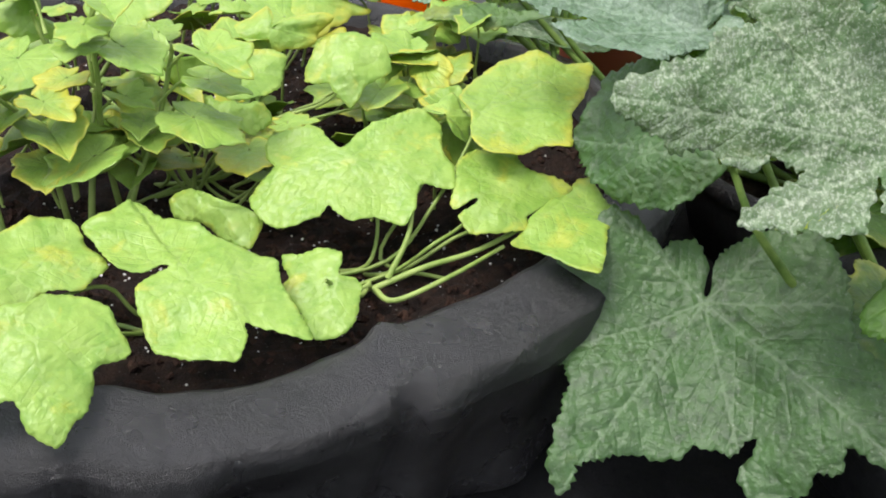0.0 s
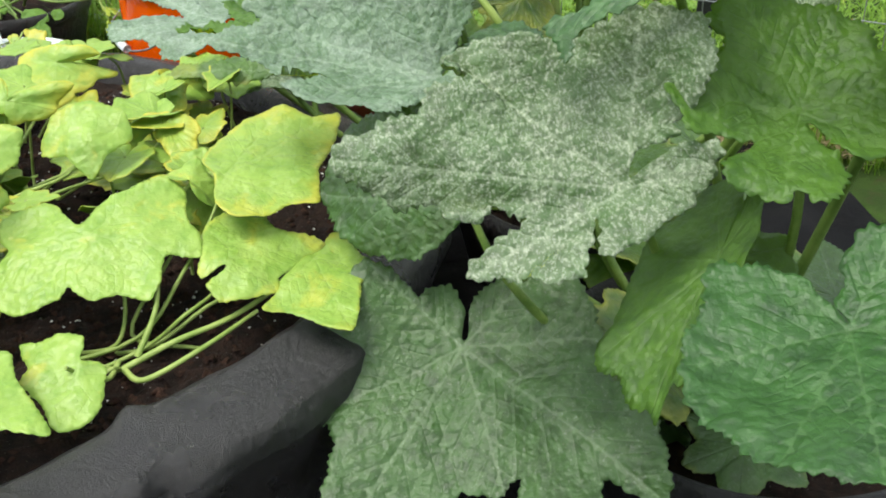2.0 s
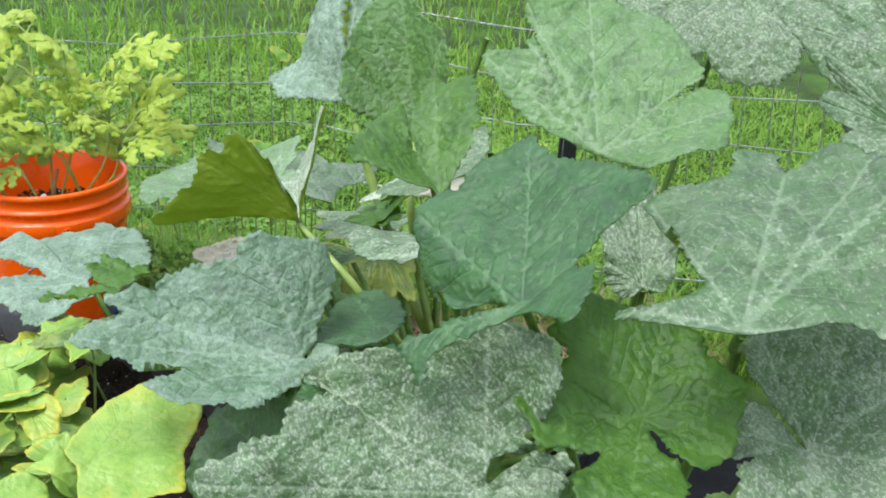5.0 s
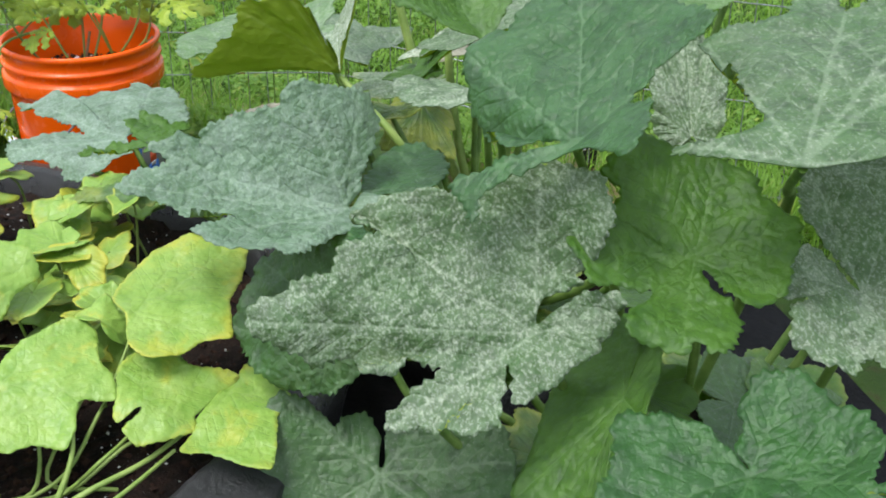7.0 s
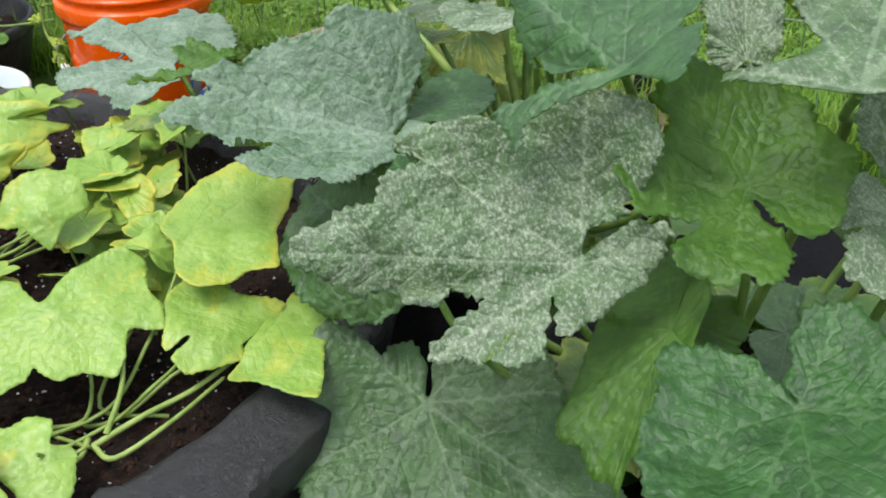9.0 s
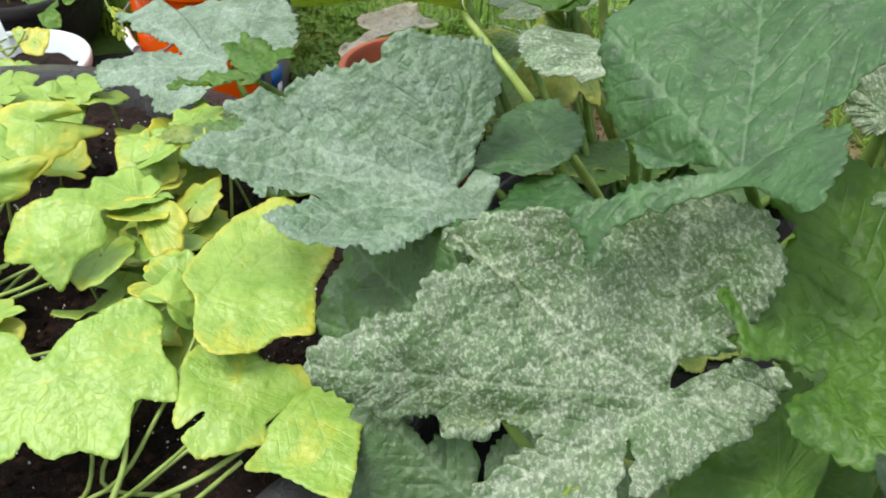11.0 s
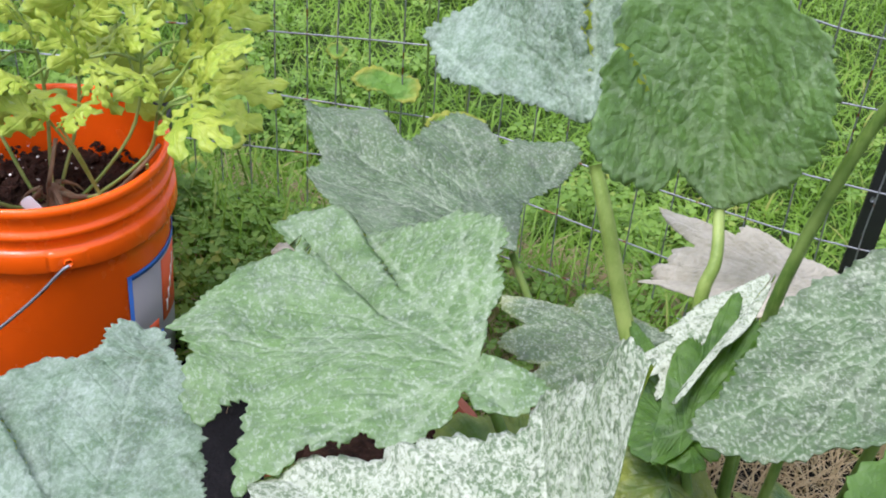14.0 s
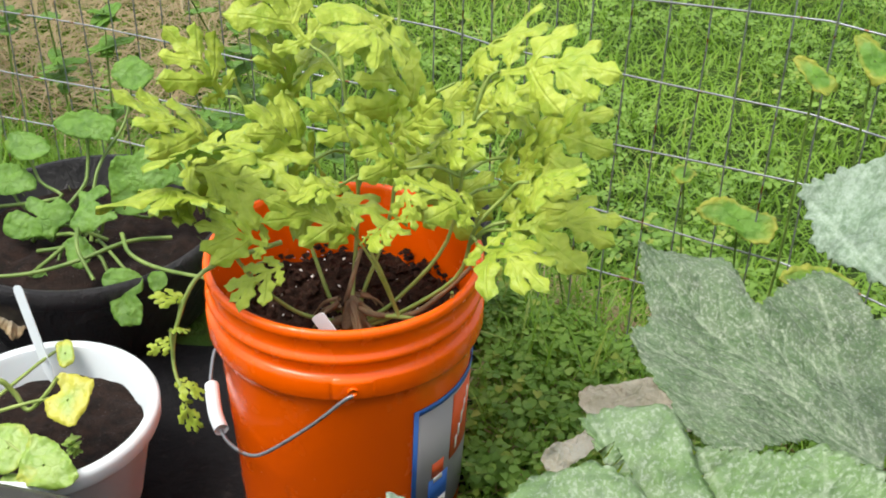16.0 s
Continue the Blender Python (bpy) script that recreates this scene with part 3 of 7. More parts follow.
def blade_verts(base, ahead, face, outline, veins, rise, seed, ruffle, quilt, net, spacing, tooth, overlap, waves):
    """A leaf blade: its margin goes round the point where the stalk joins, given as degrees from the main vein and millimetres.
    rise: by how many percent the blade climbs along some of those directions."""
    rnd = np.random.RandomState(seed)
    base, a, n = (np.array(q, float) for q in (base, ahead, face))
    a /= np.linalg.norm(a)
    n -= a * (n @ a)
    n /= np.linalg.norm(n)
    b = np.cross(n, a)
    o = np.array(outline, float)
    c = np.stack([np.cos(np.radians(o[:, 0])), np.sin(np.radians(o[:, 0]))], -1) * o[:, 1:] / 1000
    m = len(c)
    t = np.linspace(0, 1, 10, endpoint=False)[:, None]
    line = []
    for i in range(m):
        p0, p1, p2, p3 = c[i - 1], c[i], c[(i + 1) % m], c[(i + 2) % m]
        l = np.linalg.norm(p2 - p1)
        g1, g2 = p2 - p0, p3 - p1
        g1, g2 = (g * 0.62 * l / (np.linalg.norm(g) + 1e-9) for g in (g1, g2))
        line.append((2 * t**3 - 3 * t**2 + 1) * p1 + (t**3 - 2 * t**2 + t) * g1 + (3 * t**2 - 2 * t**3) * p2 + (t**3 - t**2) * g2)
    line = np.concatenate(line)
    run = np.r_[0, np.cumsum(np.linalg.norm(np.diff(np.r_[line, line[:1]], axis=0), axis=1))]
    teeth = int(run[-1] / spacing)
    s = np.linspace(0, run[-1], int(run[-1] / 0.0024), endpoint=False)
    rim = np.stack([np.interp(s, run, np.r_[line[:, k], line[:1, k]]) for k in (0, 1)], -1)
    s /= run[-1]
    # teeth along the margin, of two sizes, uneven
    along = np.roll(rim, -2, 0) - np.roll(rim, 2, 0)
    out = np.stack([along[:, 1], -along[:, 0]], -1)
    out /= np.linalg.norm(out, axis=1)[:, None] + 1e-9
    if (rim[:, 0] * np.roll(rim[:, 1], -1) - rim[:, 1] * np.roll(rim[:, 0], -1)).sum() < 0:
        out = -out
    size = np.median(o[[int(np.argmin(np.abs(o[:, 0] - v))) for v in veins], 1]) / 1000
    w1, w2 = rnd.uniform(0, 6.3, 2)
    saw = teeth * (s + 0.006 * np.sin(2 * np.pi * 9 * s + w1))
    wide = teeth * 0.31 * (s + 0.008 * np.sin(2 * np.pi * 5 * s + w2))
    tall = np.interp(s * teeth, np.arange(teeth + 2), rnd.uniform(0.25, 1.25, teeth + 2))
    free = np.clip((np.linalg.norm(rim, axis=1) / size - 0.15) / 0.25, 0, 1)
    rim = rim + out * (tooth * free * (tall * (1 - 2 * np.abs(saw % 1.0 - 0.62)) + 0.8 * np.abs(np.sin(np.pi * wide)) - 0.5))[:, None]
    # veins: straight from the stalk to the lobes, with side veins
    starts, stops, main = [], [], []
    for v in veins:
        l = o[int(np.argmin(np.abs(o[:, 0] - v) - o[:, 1] * 1e-4)), 1] / 1000 / size
        g = radians(v)
        e = l * np.array((math.cos(g), math.sin(g)))
        starts.append(np.zeros(2)), stops.append(e * 0.97), main.append(True)
        for f in (0.2, 0.33, 0.46, 0.59, 0.71, 0.82):
            for k in (1, -1):
                w = g + k * radians(46 - 12 * f + rnd.uniform(-5, 5))
                p = e * (f + 0.035 * k + rnd.uniform(-0.02, 0.02))
                starts.append(p), stops.append(p + np.array((math.cos(w), math.sin(w))) * (1 - f) * 0.48 * l), main.append(False)
    starts, stops, main = np.array(starts), np.array(stops), np.array(main)
    ab = stops - starts
    # fill the margin with an even net of triangles that follows the veins
    on_vein = [np.zeros((1, 2))]
    for p, d in zip(starts * size, ab * size):
        k = max(2, int(np.linalg.norm(d) / (0.8 * net)))
        on_vein.append(p + d * np.linspace(1.0 / k, 1, k)[:, None])
    on_vein = np.concatenate(on_vein)
    lo, hi = rim.min(0), rim.max(0)
    gx, gy = np.meshgrid(np.arange(lo[0], hi[0], net), np.arange(lo[1], hi[1], net * 0.87))
    gx[1::2] += 0.5 * net
    inner = np.stack([gx.ravel(), gy.ravel()], -1) + rnd.uniform(-0.15, 0.15, (gx.size, 2)) * net
    inner = inner[(((inner[:, None] - on_vein[None]) ** 2).sum(-1).min(1) > (0.55 * net) ** 2) & (((inner[:, None] - rim[None]) ** 2).sum(-1).min(1) > (0.4 * net) ** 2)]
    flat = np.r_[rim, on_vein, inner]
    ring = len(rim)
    cdt = geometry.delaunay_2d_cdt([Vector(p) for p in flat], [(k, (k + 1) % ring) for k in range(ring)], [], 1, 1e-6)
    q = np.array([tuple(p) for p in cdt[0]])
    tri = [f for f in cdt[2] if len(f) == 3]
    used = sorted({k for f in tri for k in f})
    back = {k: n_ for n_, k in enumerate(used)}
    q, tri = q[used], [tuple(back[k] for k in f) for f in tri]
    rho = np.linalg.norm(q, axis=1)
    deg = np.degrees(np.arctan2(q[:, 1], q[:, 0]))
    edge = np.full(120, 0.01)
    np.maximum.at(edge, ((np.degrees(np.arctan2(rim[:, 1], rim[:, 0])) + 180) / 3).astype(int) % 120, np.linalg.norm(rim, axis=1))
    edge = np.convolve(np.r_[edge[-4:], edge, edge[:4]], np.ones(9) / 9, "valid")
    out_by = np.clip(rho / np.interp(deg, np.arange(-180, 181, 3), np.r_[edge, edge[:1]]), 0, 1.2)
    # how the blade rises or falls round the stalk, eased between the given directions
    d, h = np.array(sorted(rise), float).T
    grid = np.arange(-540, 541, 2.0)
    prof = np.interp((grid + 180) % 360 - 180, np.r_[d[-1] - 360, d, d[0] + 360], np.r_[h[-1], h, h[0]] / 100)
    soft = np.exp(-0.5 * (np.arange(-9, 10) / 3.5) ** 2)
    prof = np.convolve(prof, soft / soft.sum(), "same")
    lift = np.interp(deg, grid, prof) * rho
    qn = q / size
    tt = np.clip(((qn[:, None] - starts) * ab).sum(-1) / (ab * ab).sum(-1), 0, 1)
    dist = (np.sqrt(((qn[:, None] - starts - tt[..., None] * ab) ** 2).sum(-1)) * np.where(main, 1.0, 1.5) + np.where(main, 0.0, 0.0055)).min(1)
    bend = quilt * (1 - np.exp(-(dist / 0.06) ** 2)) * (0.3 + 0.7 * out_by)
    wob = rnd.uniform(0, 6.3, 4)
    bend += 0.036 * waves * (np.sin(4.1 * qn[:, 0] + wob[0]) * np.sin(3.3 * qn[:, 1] + wob[1]) + 0.5 * np.sin(8.3 * qn[:, 0] + wob[2]) * np.sin(7.1 * qn[:, 1] + wob[3])) * np.clip(out_by * 2.5, 0, 1)
    for f, h in ((11.0, 0.0055), (19.0, 0.0022), (31.0, 0.0009)):
        w = rnd.uniform(0, 6.3, 4)
        bend += h * waves * np.sin(f * qn[:, 0] + w[0] + 1.5 * np.sin(0.4 * f * qn[:, 1] + w[2])) * np.sin(f * qn[:, 1] + w[1] + 1.5 * np.sin(0.45 * f * qn[:, 0] + w[3])) * np.clip(out_by * 4, 0, 1)
    for f in (5.0, 8.0, 13.0, 21.0):
        w = rnd.uniform(0, 6.3, 3)
        bend += ruffle * rnd.uniform(0.5, 1.0) / (f / 8.0) ** 0.7 * out_by**3 * np.clip(rho / size, 0, 1) * np.sin(f * qn[:, 0] * math.cos(w[2]) + w[0] + 1.2 * np.sin(f * 0.6 * qn[:, 1] + w[1])) * np.cos(f * qn[:, 1] * 0.8 + w[1])
    # where two lobes meet, one margin lies over the other
    slide = np.zeros(len(q))
    for i in range(m):
        sides = max(o[i - 1, 1], o[i - 2, 1], o[i - 3, 1]), max(o[(i + 1) % m, 1], o[(i + 2) % m, 1], o[(i + 3) % m, 1])
        if 0.12 * size < o[i, 1] / 1000 < 0.8 * min(sides) / 1000 and o[i, 1] < min(o[i - 1, 1], o[(i + 1) % m, 1]):
            off = (deg - o[i, 0] + 180) % 360 - 180
            free = np.clip((rho - o[i, 1] / 1000) / (0.6 * size), 0, 1)
            bend += overlap * np.tanh(off / 1.5) * np.exp(-np.abs(off) / 14) * free
            slide += 45 * overlap * (off > 0) * np.exp(-off / 12) * np.clip(2 * free, 0, 1)
    lift = lift + size * bend
    g = np.radians(slide)
    q = np.stack([q[:, 0] * np.cos(g) + q[:, 1] * np.sin(g), q[:, 1] * np.cos(g) - q[:, 0] * np.sin(g)], -1)
    return base + q[:, :1] * a + q[:, 1:] * b + lift[:, None] * n, n, dist * 0.8, np.minimum(out_by, 1.0), tri


def blade(plant, base, ahead, face, outline, veins, rise, mats, mildew=0.0, yellow=0.0, ruffle=0.03, quilt=0.009, net=0.0048, spacing=0.0105, tooth=0.0046, overlap=0.08, waves=1.0, name="leaf", label=""):
    LEAF_SEED[0] += 1
    p, up, dist, r, tri = blade_verts(base, ahead, face, outline, veins, rise, LEAF_SEED[0], ruffle, quilt, net, spacing, tooth, overlap, waves)
    n = len(p)
    count = collections.Counter(tuple(sorted(e)) for f in tri for e in ((f[0], f[1]), (f[1], f[2]), (f[2], f[0])))
    margin = [(x, y) for f in tri for x, y in ((f[0], f[1]), (f[1], f[2]), (f[2], f[0])) if count[min(x, y), max(x, y)] == 1]
    faces = list(tri) + [(f[2] + n, f[1] + n, f[0] + n) for f in tri] + [(y, x, x + n, y + n) for x, y in margin]
    index = [0] * len(tri) + [1] * len(tri) + [0] * len(margin)
    data = np.stack([np.tile(dist, 2), np.tile(r, 2), np.r_[np.full(n, mildew), np.full(n, mildew * 0.05)], np.full(2 * n, yellow)], -1)
    return part(name, np.r_[p, p - up * 0.0009], faces, mats, plant, label, index, True, data)


def feather_leaf(plant, base, tip, side, up, mats, seed, yellow, curl=0.25):
    """A pinnate leaf: a narrow blade along the midrib with pairs of rounded lobes, each with a wavy outline."""
    rnd = np.random.RandomState(seed)
    base, way = np.array(base, float), np.array(tip, float) - np.array(base, float)
    side, up = np.array(side, float), np.array(up, float)
    long = np.linalg.norm(way)
    lobes = [(0.0, 0.0, 0.93, 0.075, 0.3)]
    for i, (x, ang, l) in enumerate(((0.10, 82, 0.33), (0.30, 62, 0.56), (0.56, 46, 0.44))):
        for k in (1, -1):
            lobes.append((x + rnd.uniform(-0.03, 0.03), k * (ang + rnd.uniform(-9, 9)), l * rnd.uniform(0.85, 1.25), 0.235, 1.0))
    lobes.append((0.62, rnd.uniform(-8, 8), 0.44, 0.25, 1.0))
    w1, w2 = rnd.uniform(0, 6.3), rnd.uniform(0, 6.3)
    nu, nc = 14, 7
    verts, dist, faces = [], [], []
    for j, (x0, ang, l, wide, wavy) in enumerate(lobes):
        d = np.array((math.cos(radians(ang)), math.sin(radians(ang))))
        e = np.array((-d[1], d[0]))
        s = np.linspace(0, 1, nu)
        ph = rnd.uniform(-0.5, 0.5)
        w = l * wide * (0.36 + 0.64 * np.sin(np.pi * np.clip(s, 0, 1) ** 1.25)) * (1 + 0.34 * wavy * np.cos(2 * np.pi * 2.4 * s + ph))
        w[-2:] *= (0.75, 0.12)
        sweep_back = 0.16 * wavy * (0 if ang == 0 else 1)
        c = np.linspace(-1, 1, nc)
        q = np.array((x0, 0.0)) + d * (s * l)[:, None, None] + e * (w[:, None] * c)[:, :, None]
        q[:, :, 0] += sweep_back * (s * s * l)[:, None]
        x, y = q[:, :, 0], q[:, :, 1]
        z = -curl * (x - 0.3) ** 2 - 0.30 * y * y + 0.05 * np.sin(7 * x + w1) * np.sin(6 * y + w2) + 0.003 * j
        z = z - 0.25 * l * wide * (c**2) * (0.4 + 0.6 * s)[:, None] * wavy + 0.02 * np.sin(11 * s + ph)[:, None] * c
        o = sum(len(v) for v in verts)
        verts.append((base + x[..., None] * way + y[..., None] * side + (z * long)[..., None] * up).reshape(-1, 3))
        dist.append(np.abs(w[:, None] * c).ravel() + 0.003)
        faces += [(o + a * nc + b, o + a * nc + b + 1, o + (a + 1) * nc + b + 1, o + (a + 1) * nc + b) for a in range(nu - 1) for b in range(nc - 1)]
    v, d = np.concatenate(verts), np.concatenate(dist)
    if np.cross(way, side) @ up > 0:
        faces = [f[::-1] for f in faces]
    n, m = len(v), len(faces)
    faces = faces + [tuple(i + n for i in f[::-1]) for f in faces]
    data = np.stack([np.tile(d, 2), np.full(2 * n, 0.5), np.full(2 * n, 0.05), np.full(2 * n, yellow)], -1)
    return part("leaf", np.r_[v, v - up * 0.0007], faces, mats, plant, "", [0] * m + [1] * m, True, data)


def stalk(plant, points, r0, r1, mat, name="petiole", sides=8, steps=5):
    v, f = sweep(points, np.linspace(r0, r1, len(points)), sides, steps)
    return part(name, v, f, mat, plant)


# ---- ground ----
def ground_sheet():
    xs = np.r_[-120, -40, -15, np.linspace(-6, 6, 61), 15, 40, 120]
    ys = np.r_[-120, -40, -15, np.linspace(-3, 9, 61), 20, 50, 120]
    gx, gy = np.meshgrid(xs, ys)
    gz = np.array([[GROUND - 0.012 + 0.012 * noise.noise((x * 1.3, y * 1.3, 0)) for x in xs] for y in ys])
    nx, ny = len(xs), len(ys)
    v = np.stack([gx, gy, gz], -1).reshape(-1, 3)
    f = [(j * nx + i, j * nx + i + 1, (j + 1) * nx + i + 1, (j + 1) * nx + i) for j in range(ny - 1) for i in range(nx - 1)]
    ob = part("ground", v, f, LAWN_SOIL, None)
    return tagged(ob, "green lawn ground with patches of bare soil", "ground", kind="structure")


ground_sheet()


def weed_sheet():
    """Black woven sheet under the pots, gently wrinkled, lying on the ground."""
    xs, ys = np.linspace(-1.7, 1.15, 96), np.linspace(-1.3, 2.62, 120)
    v = []
    for y in ys:
        for x in xs:
            edge = 2.58 - 1.5 * min(max(0.0, x - 0.04), 0.2) - 0.35 * max(0.0, x - 0.24)
            yy = -1.3 + (y + 1.3) * (edge + 1.3) / 3.92
            z = GROUND + 0.009 + 0.007 * noise.noise((x * 4, yy * 4, 3)) + 0.006 * noise.noise((x * 13, yy * 9, 7))
            v.append((x, yy + 0.02 * noise.noise((x * 6, 1, 1)) * (y > 2.5), z))
    nx, ny = len(xs), len(ys)
    f = [(j * nx + i, j * nx + i + 1, (j + 1) * nx + i + 1, (j + 1) * nx + i) for j in range(ny - 1) for i in range(nx - 1)]
    return tagged(part("weed_barrier", v, f, WEED_SHEET, None), "black woven weed barrier lying on the ground under the pots", "ground cover", kind="structure")


weed_sheet()


# ---- black felt raised bed ----
BED = (-0.50, 1.37)
BED_A, BED_B, BED_TOP = 0.76, 0.62, 0.335


def bed_ring(a, grow, z):
    sag = 1 + 0.012 * np.sin(5 * a + 1) + 0.008 * np.sin(11 * a + 2)
    return np.stack([BED[0] + (BED_A + grow) * sag * np.cos(a), BED[1] + (BED_B + grow) * sag * np.sin(a), z], -1)


def felt_bed():
    bed = thing("raised_bed", (BED[0], BED[1], GROUND), "large round black felt raised bed with a soft folded rim", "planter")
    a = np.linspace(0, 2 * np.pi, 420, endpoint=False)
    rows = []
    prof = [(-0.032, -0.06), (-0.026, -0.02), (-0.016, -0.003), (-0.006, 0.002), (0.004, 0.000), (0.022, -0.007), (0.040, -0.014), (0.054, -0.019), (0.064, -0.027), (0.068, -0.042), (0.066, -0.064), (0.058, -0.088), (0.047, -0.115), (0.034, -0.15), (0.022, -0.22), (0.016, -0.262)]
    prof = [tuple(np.array(p) * (1 - t) + np.array(q) * t) for p, q in zip(prof, prof[1:]) for t in (0.0, 0.33, 0.67)] + prof[-1:]
    for i, (g, h) in enumerate(prof):
        low = i / (len(prof) - 1)
        fold = 0.006 * np.sin(9 * a + 2.5 * low) + 0.009 * np.sin(17 * a + 5 * low + 1) * low**3 + 0.005 * np.sin(37 * a - 4 * low) * low**3
        pinch = 0.018 * np.exp(-(((a - 5.39 + 0.05 * low) / 0.025) ** 2)) + 0.014 * np.exp(-(((a - 5.02 + 0.1 * low) / 0.035) ** 2))
        dent = 0.006 * np.array([noise.noise((math.cos(t) * 4, math.sin(t) * 4, low * 2)) for t in a])
        dent += 0.0045 * np.array([noise.noise((math.cos(t) * 13, math.sin(t) * 13, low * 5 + 4)) for t in a]) + 0.002 * np.array([noise.noise((math.cos(t) * 34, math.sin(t) * 34, low * 11)) for t in a])
        roll = 0.012 * np.sin(3 * a + 0.5) + 0.010 * np.sin(7 * a)
        z = BED_TOP + h + roll * (1 - low) + (pinch * 0.7 * (1 - low))
        rows.append(bed_ring(a, g + fold * (0.25 + low) - pinch * (0.2 + low) + dent, np.maximum(z, GROUND + 0.012)))
    n = len(a)
    for name, some in (("rim", rows[:31]), ("wall", rows[30:])):
        v = np.array(some).reshape(-1, 3)
        f = [(i * n + k, i * n + (k + 1) % n, (i + 1) * n + (k + 1) % n, (i + 1) * n + k) for i in range(len(some) - 1) for k in range(n)]
        part(name, v, f, BAG_FELT, bed)
    return bed


felt_bed()


def mound(name, cx, cy, ra, rb, z, label, mat, lumps=0.012, rings=26, around=96):
    """Loose soil filling a pot, with crumbs."""
    a = np.linspace(0, 2 * np.pi, around, endpoint=False)
    v, f = [(cx, cy, z)], []
    for i in range(1, rings + 1):
        for t in a:
            x, y = cx + ra * i / rings * math.cos(t), cy + rb * i / rings * math.sin(t)
            v.append((x, y, z + lumps * noise.noise((x * 14, y * 14, 0)) + lumps * 0.7 * noise.noise((x * 45, y * 45, 5)) - 0.01 * (i / rings) ** 4))
    f += [(0, 1 + k, 1 + (k + 1) % around) for k in range(around)]
    for i in range(rings - 1):
        o = 1 + i * around
        f += [(o + k, o + around + k, o + around + (k + 1) % around, o + (k + 1) % around) for k in range(around)]
    return tagged(part(name, v, f, mat, None), label, "soil", kind="stuff")


mound("potting_soil", BED[0], BED[1], BED_A - 0.02, BED_B - 0.02, 0.305, "dark moist potting soil with white perlite specks", SOIL, 0.016, 60, 200)


def crumbs(name, count, place, size, mat, label, seed):
    """Many small chips lying about as one stuff object."""
    rnd = np.random.RandomState(seed)
    v, f = [], []
    for i in range(count):
        c = np.array(place(rnd))
        s = size * rnd.uniform(0.5, 1.4)
        d = rnd.normal(size=(6, 3)) * 0.25 + np.array([(1, 0, 0), (-1, 0, 0), (0, 1, 0), (0, -1, 0), (0, 0, 0.7), (0, 0, -0.7)])
        o = len(v)
        v += (c + d * s).tolist()
        f += [(o, o + 2, o + 4), (o + 2, o + 1, o + 4), (o + 1, o + 3, o + 4), (o + 3, o, o + 4), (o + 2, o, o + 5), (o + 1, o + 2, o + 5), (o + 3, o + 1, o + 5), (o, o + 3, o + 5)]
    return tagged(part(name, v, f, mat, None, smooth=False), label, "soil", kind="stuff")


def on_bed(rnd):
    t, r = rnd.uniform(0, 6.283), math.sqrt(rnd.uniform(0.1, 0.98))
    x, y = BED[0] + 0.72 * r * math.cos(t), BED[1] + 0.58 * r * math.sin(t)
    return x, y, 0.307 + 0.016 * noise.noise((x * 14, y * 14, 0)) + 0.011 * noise.noise((x * 45, y * 45, 5)) - 0.01 * r**4


crumbs("perlite", 1400, on_bed, 0.0017, LABEL_WHITE, "small white perlite grains on dark soil", 5)
crumbs("bark_chips", 4200, on_bed, 0.0056, BROWN_SOIL, "brown bark crumbs on dark soil", 6)


# ---- pots ----
BUCKET = (-0.04, 2.307, 0.075)


